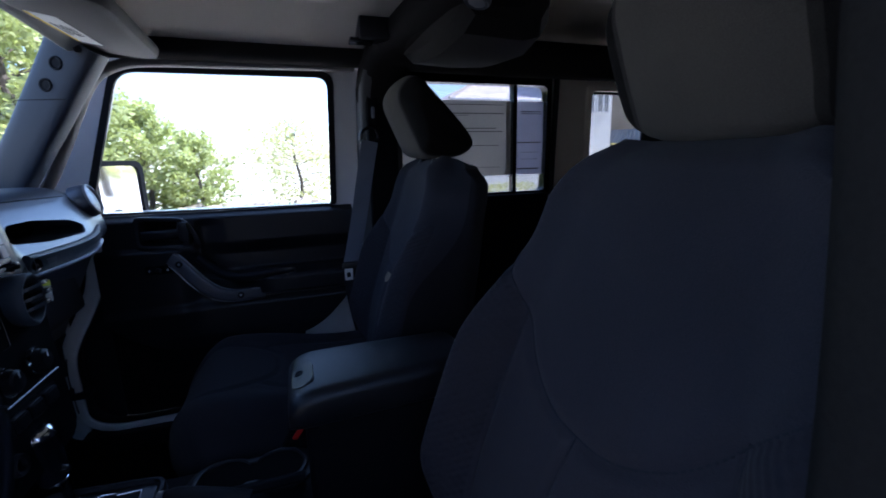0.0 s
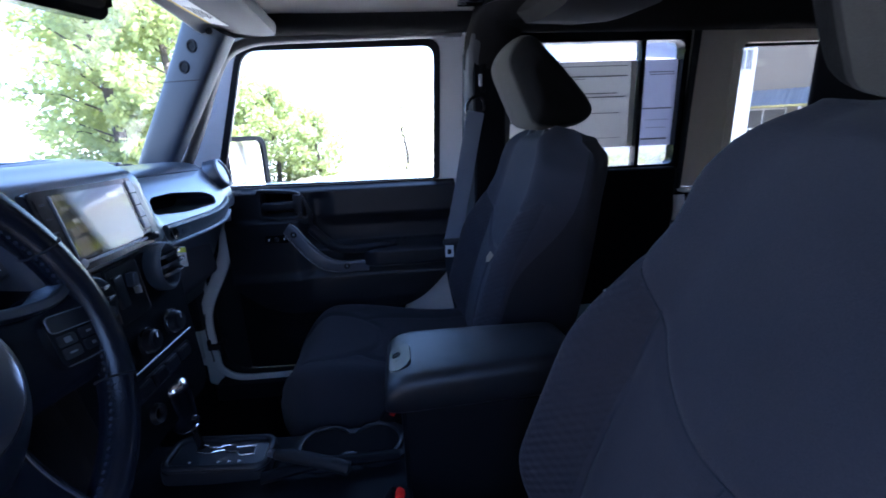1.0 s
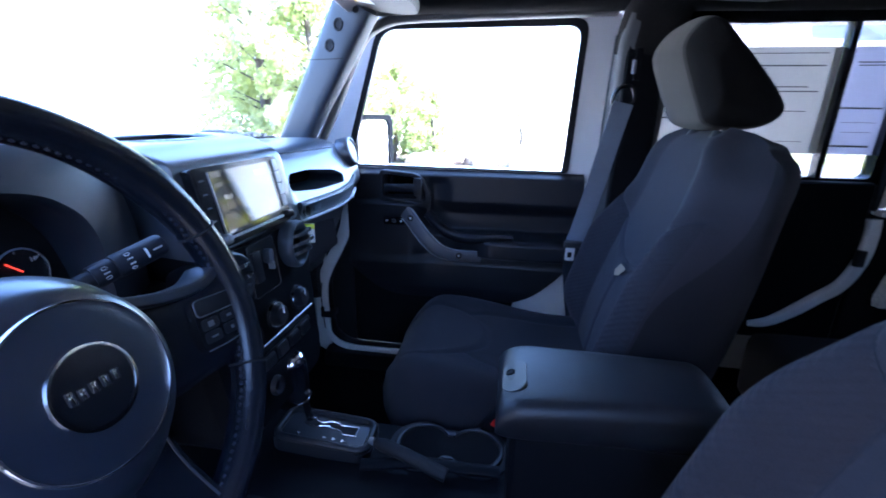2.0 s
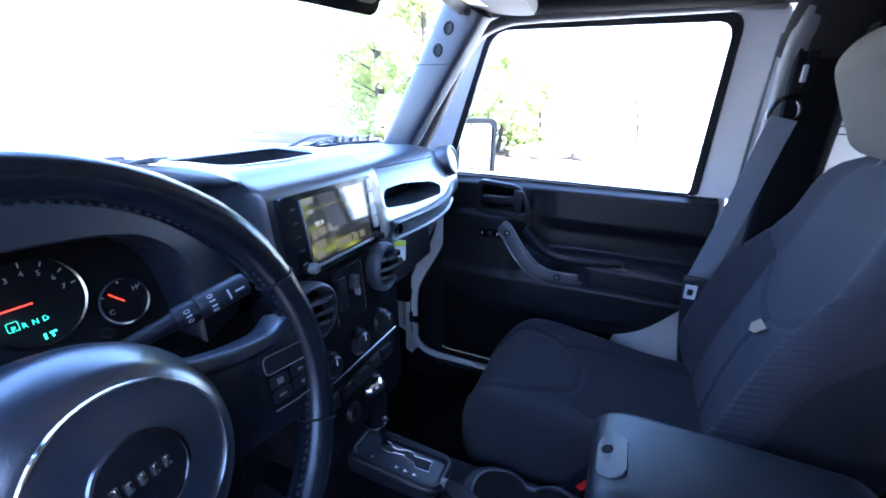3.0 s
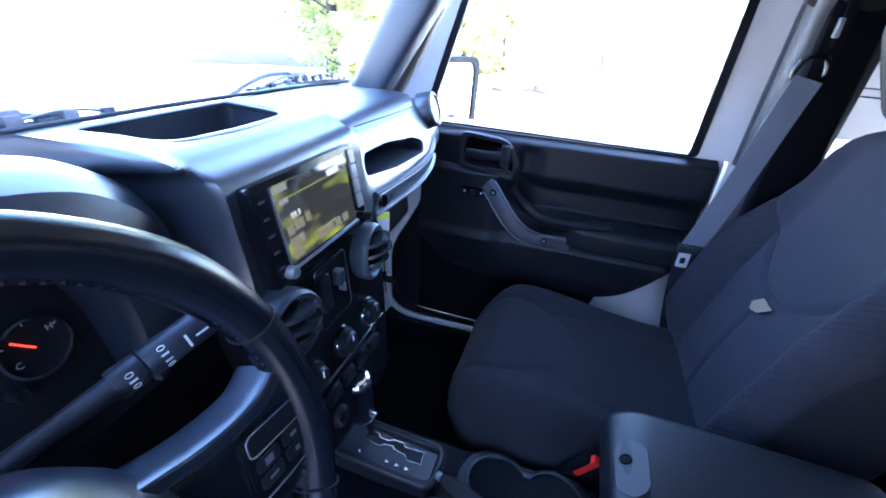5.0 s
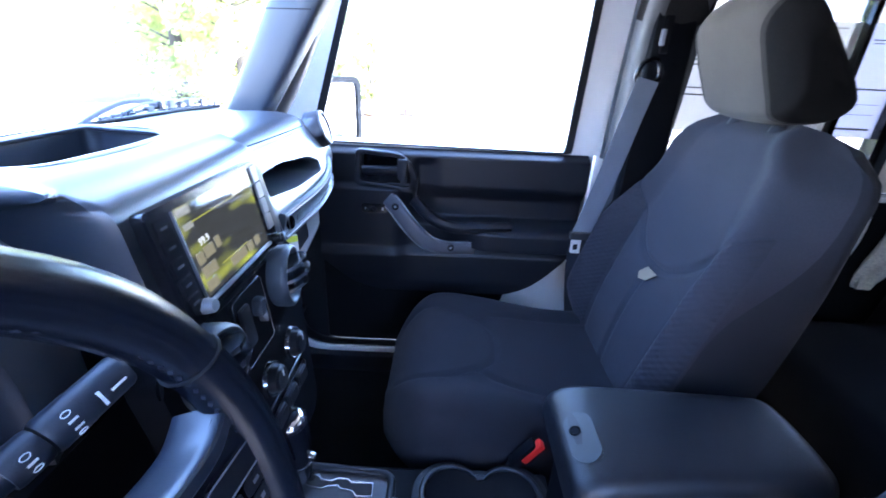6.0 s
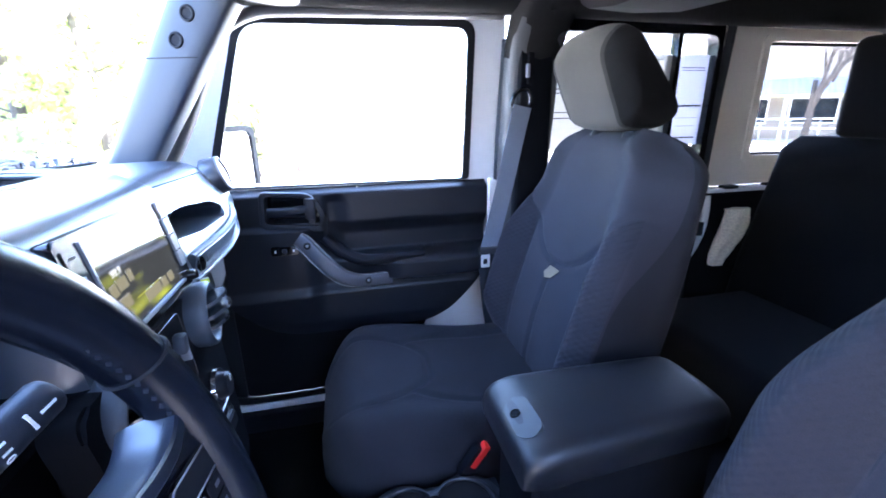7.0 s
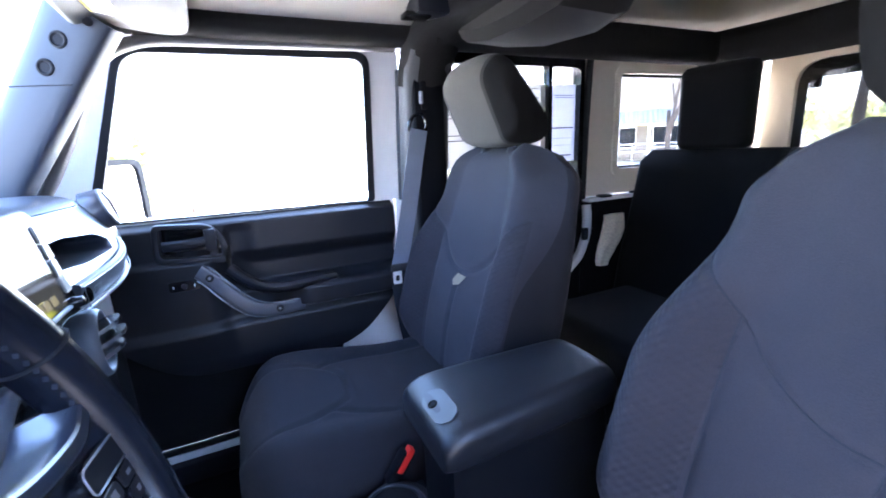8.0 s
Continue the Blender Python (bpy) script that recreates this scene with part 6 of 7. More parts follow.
def seat_belt(s):
    b = thing("seat_belt", "grey seat belt with a chrome tongue on the middle post", "seat belt", group="seat belts", at=(0.06, s * 0.60, 1.45))
    sl = part("height_slide", rbox(0.046, 0.136, *sorted((s * 0.574, s * 0.607)), 0.98, 1.585, r=0.012, seg=3), SHADOWBLACK, b, "black belt height slide")
    part("slide_slot", rbox(0.066, 0.082, *sorted((s * 0.568, s * 0.58)), 1.49, 1.56, r=0.003), CARPET, sl)
    part("slide_key", rbox(0.062, 0.070, *sorted((s * 0.565, s * 0.58)), 1.505, 1.535, r=0.002), SATIN, sl)
    ring = sweep(smooth([(0.026, s * 0.562, 1.442), (0.036, s * 0.560, 1.472), (0.064, s * 0.562, 1.476), (0.074, s * 0.564, 1.446), (0.050, s * 0.560, 1.430)], 6, closed=True), 0.009, 0.010, side=(0, 1, 0), n=10, closed=True)
    part("belt_ring", ring, GLOSS, b, "black belt ring")
    path = smooth([(0.050, s * 0.556, 1.440), (0.033, s * 0.558, 1.36), (0.010, s * 0.562, 1.24), (-0.014, s * 0.568, 1.13), (-0.028, s * 0.570, 1.075)], 6)
    part("webbing", sweep(path, 0.047, 0.0018, side=(1, 0, 0.1), n=8, power=6), BELT, b, "grey belt webbing")
    path = smooth([(-0.028, s * 0.574, 1.075), (-0.020, s * 0.585, 0.98), (0.0, s * 0.60, 0.86), (0.03, s * 0.61, 0.72)], 6)
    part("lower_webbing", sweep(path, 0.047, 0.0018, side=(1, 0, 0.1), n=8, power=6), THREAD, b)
    part("tongue_cover", rbox(-0.052, 0.004, *sorted((s * 0.560, s * 0.576)), 1.072, 1.092, r=0.005), LATCHGREY, b, "grey plastic tongue cover")
    m = side_pose(0.566, s)
    part("tongue", frame_band(rounded(0.024, 0.040, 0.004, 4, -0.034, 1.056), rounded(0.012, 0.016, 0.003, 4, -0.034, 1.052), m, 0.003), TONGUE, b, "bright steel belt tongue")


seat_belt(1)


# ---- overhead: sound bar, visors, mirrors ----
PODPLASTIC = mat("dark_overhead_plastic", (0.0155, 0.0140, 0.0130), 0.7, grain=500, bump=0.3, dist=0.0006, spec=0.15)


def sound_bar():
    b = thing("sound_bar", "dark grey overhead sound bar with speaker pods and a lamp", "sound bar", at=(0.24, 0, 1.74))
    part("beam", sweep(smooth([(0.20, -0.60, 1.69), (0.24, -0.3, 1.715), (0.25, 0, 1.72), (0.24, 0.3, 1.715), (0.20, 0.60, 1.69)], 6), 0.20, 0.07, side=(1, 0, 0), n=16, power=3.5), PADDING, b)
    for s in (1, -1):
        rings = []
        for k, (y, x0, x1, z0) in enumerate(((0.56, 0.14, 0.26, 1.665), (0.50, 0.14, 0.34, 1.634), (0.42, 0.15, 0.40, 1.622), (0.31, 0.16, 0.42, 1.622), (0.20, 0.17, 0.40, 1.635), (0.16, 0.18, 0.38, 1.66))):
            rings.append([Vector((x, s * y, z)) for x, z in ((x0, 1.72), (x0 + 0.005, z0 + 0.03), (x0 + 0.03, z0 + 0.006), (x1 - 0.06, z0), (x1 - 0.02, z0 + 0.010), (x1, z0 + 0.04), (x1, 1.72))])
        p = part("speaker_pod", loft(rings), PODPLASTIC, b, "dark plastic speaker pod", 25)
    l = part("lamp", turned([(0.001, 0.004), (0.018, 0.003), (0.024, 0.006), (0.027, 0.002), (0.028, -0.006), (0.001, -0.006)], axis((0.20, 0.13, 1.682), (-0.3, -0.1, -1), up=(0, 1, 0)), 24), TRIM, b)
    part("lens", turned([(0.001, 0.006), (0.012, 0.005), (0.017, 0.002), (0.001, 0.0)], axis((0.20, 0.13, 1.679), (-0.3, -0.1, -1), up=(0, 1, 0)), 20), SATIN, l, "pale lamp lens")


sound_bar()


def visor(s):
    v = thing("sun_visor", "grey sun visor folded up with a white printed label" if s > 0 else "grey sun visor folded up over the driver", "sun visor", group="sun visors", at=(-0.52, s * 0.32, 1.66))
    m = pose(-0.520, s * 0.325, 1.657, 0, 10, 0)
    shape = round_poly([(-0.078, s * -0.205), (0.118, s * -0.205), (0.088, s * 0.235), (-0.055, s * 0.262)][::s], [0.04, 0.05, 0.075, 0.04][::s], 8)
    b = part("body", plate(shape, m @ Matrix.Translation((0, 0, 0.012)), 0.026), VISOR, v)
    bmesh_round(b, 0.009)
    if s > 0:
        part("label", plate(rounded(0.045, 0.20, 0.003, 2), m @ Matrix.Translation((-0.030, 0.06, -0.0142)), 0.0008), PAPER, v, "white printed warning label")
        part("label_edge", plate(rounded(0.006, 0.20, 0.002, 2), m @ Matrix.Translation((-0.050, 0.06, -0.0147)), 0.0006), mat("amber_ink", (0.75, 0.55, 0.05), 0.7, bump=0), v, "yellow label edge")
        for k in range(6):
            part("label_bar", plate(rounded(0.0022, 0.085 - 0.012 * (k % 3), 0.001, 2), m @ Matrix.Translation((-0.040 + 0.005 * k, 0.06, -0.0150)), 0.0004), VISOR, v)
    part("pivot", sweep(smooth([(-0.60, s * 0.535, 1.655), (-0.592, s * 0.545, 1.645), (-0.588, s * 0.515, 1.642)], 4), 0.016, n=10), PLASTIC, v)


visor(1)
visor(-1)


def inside_mirror():
    r = thing("rear_view_mirror", "black rear-view mirror with a small green lamp", "mirror", at=(-0.62, -0.01, 1.6))
    m = axis((-0.600, -0.012, 1.597), (0.93, -0.33, -0.10))
    part("housing", plate(rounded(0.245, 0.066, 0.022, 6), m, 0.034, r=0.008), GLOSS, r)
    part("glass", plate(rounded(0.225, 0.046, 0.016, 6), m @ Matrix.Translation((0, 0.004, 0.0012)), 0.001), MIRROR, r, "mirror glass")
    part("lamp", rbox(-0.058, -0.052, -0.029, -0.026, 0.0005, 0.0016, m=m), GREEN, r, "tiny green lamp")
    part("stem", sweep(smooth([(-0.628, -0.008, 1.603), (-0.652, 0.0, 1.622), (-0.668, 0.0, 1.640)], 4), 0.018, n=10), PLASTIC, r)


inside_mirror()


def side_mirror(s):
    r = thing("side_mirror", "black-housed wing mirror outside the door window", "mirror", group="wing mirrors", at=(-0.66, s * 0.80, 1.24))
    m = axis((-0.668, s * 0.872, 1.306), (0.86, -0.50 * s, 0.0))
    out, inn = rounded(0.172, 0.196, 0.030, 6), rounded(0.140, 0.164, 0.022, 6)
    part("housing", plate(rounded(0.164, 0.192, 0.03, 6), m @ Matrix.Translation((0, 0, -0.014)), 0.07, r=0.0), SHADOWBLACK, r)
    part("frame", frame_band(out, inn, m, 0.02), SHADOWBLACK, r)
    part("glass", plate(inn, m @ Matrix.Translation((0, 0, -0.006)), 0.002), MIRROR, r, "mirror glass")
    part("arm", sweep([(-0.66, s * 0.80, 1.24), (-0.66, s * 0.745, 1.225)], 0.05, 0.04, side=(0, 0, 1), n=12), SHADOWBLACK, r)


side_mirror(1)
side_mirror(-1)


def wiper(y, span, label):
    """A wiper at rest: a bent arm, a spine carried by small bridges, and the rubber under it."""
    w = thing("wiper", label, "wiper", group="wipers", at=(-1.0, y, 1.32))
    arm = smooth([(-1.045, y - 0.05, 1.290), (-1.030, y + 0.01, 1.326), (-1.012, y + 0.08, 1.352), (-1.006, y + 0.15, 1.355), (-1.000, y + 0.22, 1.346), (-0.998, y + 0.27, 1.338)], 5)
    part("arm", sweep(arm, 0.010, 0.008, side=(0, 0, 1), n=10, power=3), WIPERGREY, w, "wiper arm greyed for its sky reflection")
    part("arm_joint", rbox(-1.008, -0.992, y + 0.165, y + 0.225, 1.336, 1.356, r=0.004), WIPERGREY, w)
    part("pivot_cap", turned([(0.001, 0.012), (0.012, 0.010), (0.016, 0.0), (0.016, -0.02), (0.001, -0.02)], axis((-1.045, y - 0.05, 1.292), (0, 0, 1), up=(1, 0, 0)), 18), PLASTIC, w)
    spine = smooth([(-0.998, y + 0.01, 1.330), (-0.995, y + 0.35 * span, 1.337), (-0.993, y + 0.7 * span, 1.334), (-0.990, y + span, 1.324)], 8)
    part("spine", sweep(spine, 0.006, 0.008, side=(0, 0, 1), n=8), DARKSATIN, w)
    part("rubber", sweep([p + Vector((0.006, 0, -0.008)) for p in spine], 0.010, 0.004, side=(0, 0, 1), n=6), RUBBER, w)
    n = len(spine)
    for k in range(11):
        p = spine[round((k + 0.5) * (n - 1) / 11)]
        h = 0.006 + 0.007 * (k in (4, 5, 7, 8))
        part("bridge", rbox(p.x - 0.005, p.x + 0.006, p.y - 0.010, p.y + 0.010, p.z - 0.004, p.z + h, r=0.002), WIPERGREY if k % 2 else DARKSATIN, w)
    for k in (0.30, 0.62):
        a, b = spine[round((k - 0.12) * n)], spine[round((k + 0.16) * n)]
        part("bridge_bar", sweep(smooth([a + Vector((0, 0, 0.004)), (a + b) / 2 + Vector((0, 0, 0.014)), b + Vector((0, 0, 0.004))], 4), 0.005, 0.007, side=(0, 0, 1), n=8), WIPERGREY, w)


# black wiper parts greyed, the sky's reflection put into their colour
WIPERGREY = mat("wiper_sky_sheen", (0.16, 0.165, 0.18), 0.5, grain=300, bump=0.1, var=0.2)
wiper(-0.245, 0.40, "dark wiper resting at the foot of the glass before the driver")
wiper(0.385, 0.42, "dark wiper resting at the foot of the glass before the passenger")
# a thin tan sheet painted as a patch of sun on the backrest
sc = thing("sun_fleck", "small light tan sun patch laid on the passenger backrest as a sheet", "scrap", at=(0.055, 0.356, 1.091))
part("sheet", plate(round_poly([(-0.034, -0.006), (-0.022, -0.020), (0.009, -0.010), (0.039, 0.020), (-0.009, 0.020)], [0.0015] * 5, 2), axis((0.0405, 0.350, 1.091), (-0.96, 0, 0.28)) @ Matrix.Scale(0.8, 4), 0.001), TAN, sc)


# ---- outside ----
GROUND = mat("sunlit_concrete", (0.50, 0.465, 0.41), 0.9, grain=30, bump=0.4, var=0.2, stain=0.4, dist=0.01)
ASPHALT = mat("asphalt", (0.05, 0.05, 0.054), 0.9, grain=60, bump=0.5, var=0.25, stain=0.5, dist=0.01)
MULCH = mat("bark_mulch", (0.09, 0.055, 0.035), 0.95, grain=14, bump=1.0, var=0.5, stain=1.0, dist=0.04)


def leafy(name, base, var):
    """Leaves: part of the light comes through them."""
    m = mat(name, base, 0.6, grain=6, bump=0, var=var, stain=1.2)
    n, k = m.node_tree.nodes, m.node_tree.links
    t, mix = n.new("ShaderNodeBsdfTranslucent"), n.new("ShaderNodeMixShader")
    t.inputs["Color"].default_value = (base[0] * 1.3, base[1] * 1.3, base[2] * 0.8, 1)
    mix.inputs[0].default_value = 0.45
    k.new(n["Principled BSDF"].outputs[0], mix.inputs[1])
    k.new(t.outputs[0], mix.inputs[2])
    k.new(mix.outputs[0], n["Material Output"].inputs["Surface"])
    return m


LEAF = leafy("conifer_leaves", (0.34, 0.38, 0.18), 0.45)
LEAF2 = leafy("pale_shrub_leaves", (0.46, 0.46, 0.28), 0.35)
BARK = mat("bark", (0.075, 0.060, 0.048), 0.9, grain=20, bump=0.8, var=0.3, dist=0.02)
ROCK = mat("garden_rock", (0.34, 0.28, 0.23), 0.9, grain=12, bump=0.8, var=0.3, dist=0.03)
SIDING = mat("tan_ridge_capping", (0.40, 0.36, 0.33), 0.6, grain=10, bump=0.1, var=0.1, stain=0.8)
ROOFING = mat("pinkish_roofing", (0.62, 0.55, 0.56), 0.9, grain=14, bump=0.4, var=0.2, dist=0.02)
STUCCO = mat("pale_stucco", (0.80, 0.78, 0.72), 0.9, grain=20, bump=0.3, var=0.1, dist=0.01)
SHEET = mat("corrugated_sheet", (0.31, 0.33, 0.345), 0.5, metal=0.0, grain=10, bump=0.1, var=0.15)
DARKGLASS = mat("dark_window_glass", (0.02, 0.025, 0.03), 0.08, bump=0, var=0.1)
# window glass paled to carry the outdoor glare
PALEGLASS = mat("glare_pale_glass", (0.30, 0.30, 0.29), 0.2, bump=0, var=0.3, stain=2)
WHITEWOOD = mat("white_woodwork", (0.74, 0.74, 0.72), 0.6, grain=30, bump=0.1, var=0.06)
WIRE = mat("black_cable", (0.02, 0.02, 0.02), 0.6, bump=0)

bm = bmesh.new()
bmesh.ops.create_grid(bm, x_segments=60, y_segments=60, size=600)
structure("ground", bm, GROUND, "pale sunlit concrete ground", "ground")


def patch(name, cx, cy, rx, ry, z, material, label, category, seed):
    rnd = random.Random(seed)
    ph = [rnd.uniform(0, 6.28) for _ in range(4)]
    pts = []
    for i in range(60):
        a = 2 * math.pi * i / 60
        k = 1 + 0.10 * math.sin(3 * a + ph[0]) + 0.06 * math.sin(7 * a + ph[1]) + 0.03 * math.sin(13 * a + ph[2])
        pts.append((rx * k * math.cos(a), ry * k * math.sin(a)))
    structure(name, plate(pts, pose(cx, cy, z), 0.03), material, label, category)


def place(az, dist):
    """A place at a bearing from the passenger's side towards the rear, in degrees, and a distance."""
    return -0.25 + dist * math.sin(radians(az)), -0.55 + dist * math.cos(radians(az))


# unseen wall, lower in its middle, added to shape the cabin's light
structure("wall_light_block", box(box(rbox(-16.0, -1.0, -4.35, -4.10, 0.0, 4.4, r=0.02), -1.02, 2.52, -4.345, -4.105, 0.0, 2.3, r=0.02), 2.5, 16.0, -4.35, -4.10, 0.0, 4.4, r=0.02), mat("light_block_masonry", (0.13, 0.115, 0.10), 0.9, grain=25, bump=0.5, var=0.25, stain=0.6, dist=0.01), "added unseen wall that blocks light from the driver's side", "wall")
# dark ground out of view, added to cut light bouncing into the car
structure("pavement_unseen", plate(rounded(26.0, 6.4, 0.3), pose(1.0, -2.35, 0.006), 0.03), ASPHALT, "added unseen dark asphalt under and beside the car", "pavement")
patch("bed_far", *place(-38.5, 18), 3.4, 3.0, 0.012, MULCH, "dark bark mulch bed by the drive", "garden bed", 1)
patch("bed_near", *place(-14, 14), 4.4, 2.0, 0.012, MULCH, "brown mulch bed under the shrubs", "garden bed", 2)
patch("road", *place(-52, 30), 14.0, 5.0, 0.006, ASPHALT, "grey asphalt drive", "road", 3)


def leaves(name, parent, clumps, count, size, material, seed, label):
    """A crown of many small bent leaves round clump centres (x, y, z, radius)."""
    rng = np.random.default_rng(seed)
    c = np.array(clumps)
    w = c[:, 3] ** 2
    idx = rng.choice(len(c), count, p=w / w.sum())
    d = rng.normal(size=(count, 3))
    d /= np.linalg.norm(d, axis=1)[:, None]
    r = c[idx, 3] * (0.55 + 0.55 * rng.random(count) ** 0.6)
    p = c[idx, :3] + d * r[:, None] * np.array((1, 1, 0.8))
    p[:, 2] = np.maximum(p[:, 2], 0.04)
    u = d + rng.normal(scale=0.7, size=(count, 3))
    u /= np.linalg.norm(u, axis=1)[:, None]
    v = np.cross(u, rng.normal(size=(count, 3)))
    v /= np.linalg.norm(v, axis=1)[:, None]
    n = np.cross(u, v)
    s = size * (0.6 + 0.8 * rng.random(count))[:, None]
    verts = np.stack([p - v * s * 0.35, p + u * s * 0.6 + n * s * 0.12, p + v * s * 0.35, p - u * s * 0.4, ], 1).reshape(-1, 3)
    me = bpy.data.meshes.new(name)
    me.from_pydata(verts.tolist(), [], [(4 * i, 4 * i + 1, 4 * i + 2, 4 * i + 3) for i in range(count)])
    me.materials.append(material)
    ob = new(name, me)
    ob.parent = parent
    ob.matrix_parent_inverse = parent.matrix_world.inverted()
    ob["label"] = label
    return ob


def shrub(name, x, y, height, width, count, material, seed, label, category, base=0.05, leaf=0.09, upright=False):
    """A trunk with limbs and clumps of leaves on them."""
    rnd = random.Random(seed)
    t = thing(name, label, category, at=(x, y, 0))
    bm = bmesh.new()
    trunk = smooth([(x, y, 0), (x + 0.03 * width, y, height * 0.3), (x - 0.02 * width, y + 0.02, height * 0.65), (x + 0.01, y, height * 0.93)], 5)
    k = len(trunk)
    sweep(trunk, 0.055 * height, n=8, side=(1, 0, 0), bm=bm, taper=[1 - 0.85 * i / (k - 1) for i in range(k)])
    clumps = []
    n = 46 if upright else 34
    for i in range(n):
        h = base + (1 - base) * (i + rnd.random()) / n
        a = i * 2.4 + rnd.uniform(-0.4, 0.4)
        reach = width / 2 * ((1 - h) ** 0.7 * 0.95 + 0.06 if upright else math.sqrt(max(0.08, 1 - (2 * h - 0.85) ** 2))) * rnd.uniform(0.65, 1.1)
        z = height * h
        e = Vector((x + reach * math.cos(a), y + reach * math.sin(a), z + 0.04 * height * rnd.uniform(-1, 1)))
        s0 = Vector((x, y, z * 0.85))
        sweep([s0, (s0 + e) / 2 + Vector((0, 0, 0.03 * height)), e], 0.009 * height, n=5, side=(0.3, 0.2, 1), bm=bm, taper=[1, 0.6, 0.2])
        for q in (0.45, 0.75, 1.0):
            c = s0 + (e - s0) * q
            clumps.append((c.x, c.y, c.z, width * rnd.uniform(0.07, 0.13)))
    part("trunk", bm, BARK, t)
    leaves("crown", t, clumps, count, leaf, material, seed, "uneven crown of small leaves")


shrub("conifer_shrub", *place(-15.5, 13.5), 2.95, 2.6, 9000, LEAF, 11, "bushy green conifer shrub in the sun", "shrub", leaf=0.10)
shrub("conifer_shrub", *place(-10.5, 12.8), 2.15, 1.9, 5500, LEAF, 12, "lower green conifer shrub beside rocks", "shrub", leaf=0.09)
shrub("pale_shrub", *place(0.6, 13.5), 2.6, 3.3, 3000, LEAF2, 13, "sparse pale green shrub in full sun", "shrub", leaf=0.09)
shrub("tree", *place(-25, 11.0), 5.2, 3.0, 12000, LEAF, 14, "tall leafy green tree near the drive", "tree", leaf=0.12)
shrub("tree", *place(-31, 12.5), 6.2, 3.2, 13000, LEAF, 15, "tall leafy green tree by the mulch bed", "tree", leaf=0.12)
shrub("tree", *place(-28, 15.5), 8.6, 5.0, 24000, LEAF, 17, "broad leafy tree that shades the mulch bed and the drive", "tree", leaf=0.16)
shrub("tree", *place(-20.5, 15.0), 4.0, 2.4, 7000, LEAF, 16, "leafy green tree behind the shrubs", "tree", leaf=0.12)


def rock(x, y, r, seed):
    rnd = random.Random(seed)
    bm = bmesh.new()
    bmesh.ops.create_icosphere(bm, subdivisions=3, radius=1)
    ph = Vector((rnd.uniform(0, 50), 0, 0))
    for v in bm.verts:
        k = 1 + 0.35 * noise.noise(v.co * 1.3 + ph) + 0.12 * noise.noise(v.co * 3.5 + ph)
        v.co = Vector((v.co.x * r * k, v.co.y * r * 0.8 * k, max(v.co.z, -0.5) * r * 0.75 * k))
        v.co += Vector((x, y, r * 0.36))
    ob = tagged(link("rock", bm, ROCK), "rough brown garden rock on the mulch", "rock", "garden rocks")


for i, (az, dist, r) in enumerate(((-12.5, 12.2, 0.30), (-11.0, 12.4, 0.36), (-9.4, 12.1, 0.32), (-8.0, 12.5, 0.34), (-5.0, 12.6, 0.30), (-3.4, 12.3, 0.34), (-1.6, 12.5, 0.28), (1.0, 12.4, 0.33), (2.8, 12.6, 0.30))):
    rock(*place(az, dist), r, 30 + i)


def neighbour():
    """A pale building across the yard: a low part under a hipped roof and a taller wing with windows."""
    g = thing("neighbour_building", "pale low building with a pinkish hipped roof and windowed wing", "building", at=(8.3, 17.0, 0))
    part("wall", rbox(5.6, 9.7, 14.3, 20.0, 0.0, 3.42), STUCCO, g)
    bm = bmesh.new()
    lo = [bm.verts.new(p) for p in ((5.1, 13.9, 3.40), (9.7, 13.9, 3.40), (9.7, 20.5, 3.40), (5.1, 20.5, 3.40))]
    hi = [bm.verts.new(p) for p in ((8.4, 17.0, 5.05), (9.7, 17.2, 5.05))]
    for f in ((lo[0], lo[1], hi[1], hi[0]), (lo[1], lo[2], hi[1]), (lo[2], lo[3], hi[0], hi[1]), (lo[3], lo[0], hi[0])):
        bm.faces.new(f)
    bm.faces.new(lo[::-1])
    part("roof", bm, ROOFING, g, "pinkish shingled hipped roof", 10)
    part("hip_cap", sweep([(5.1, 13.9, 3.42), (6.75, 15.45, 4.25), (8.4, 17.0, 5.07)], 0.16, 0.07, n=8), SIDING, g, "tan capping along the hip")
    part("fascia", rbox(5.08, 9.7, 13.84, 13.91, 3.33, 3.44, r=0.01), WHITEWOOD, g, "white fascia board")
    part("wing", rbox(9.7, 12.0, 14.0, 20.0, 0.0, 5.6), STUCCO, g, "taller pale wing")
    for k in range(3):
        x0 = 9.86 + 0.70 * k
        w = part("window", rbox(x0, x0 + 0.56, 13.96, 14.05, 3.05, 4.40), PALEGLASS, g, "window with glare-pale glass")
        for xx in (x0 - 0.03, x0 + 0.26, x0 + 0.53):
            part("frame", rbox(xx, xx + 0.05, 13.92, 14.02, 3.02, 4.43), WHITEWOOD, w)
        for z in (3.0, 3.66, 4.40):
            part("frame", rbox(x0 - 0.03, x0 + 0.58, 13.93, 14.02, z, z + 0.05), WHITEWOOD, w)


neighbour()


def planter(x, y, w, seed):
    p = thing("planter", "low white stone planter with small plants", "planter", group="planters", at=(x, y, 0))
    part("trough", rbox(x - w / 2, x + w / 2, y - 0.25, y + 0.25, 0, 0.45, r=0.04), WHITEWOOD, p)
    leaves("plants", p, [(x + w * (k / 8 - 0.5), y, 0.58, 0.18) for k in range(9)], 700, 0.06, LEAF2, seed, "small pale plants")


planter(5.0, 9.6, 1.6, 51)
planter(7.4, 9.8, 1.9, 52)


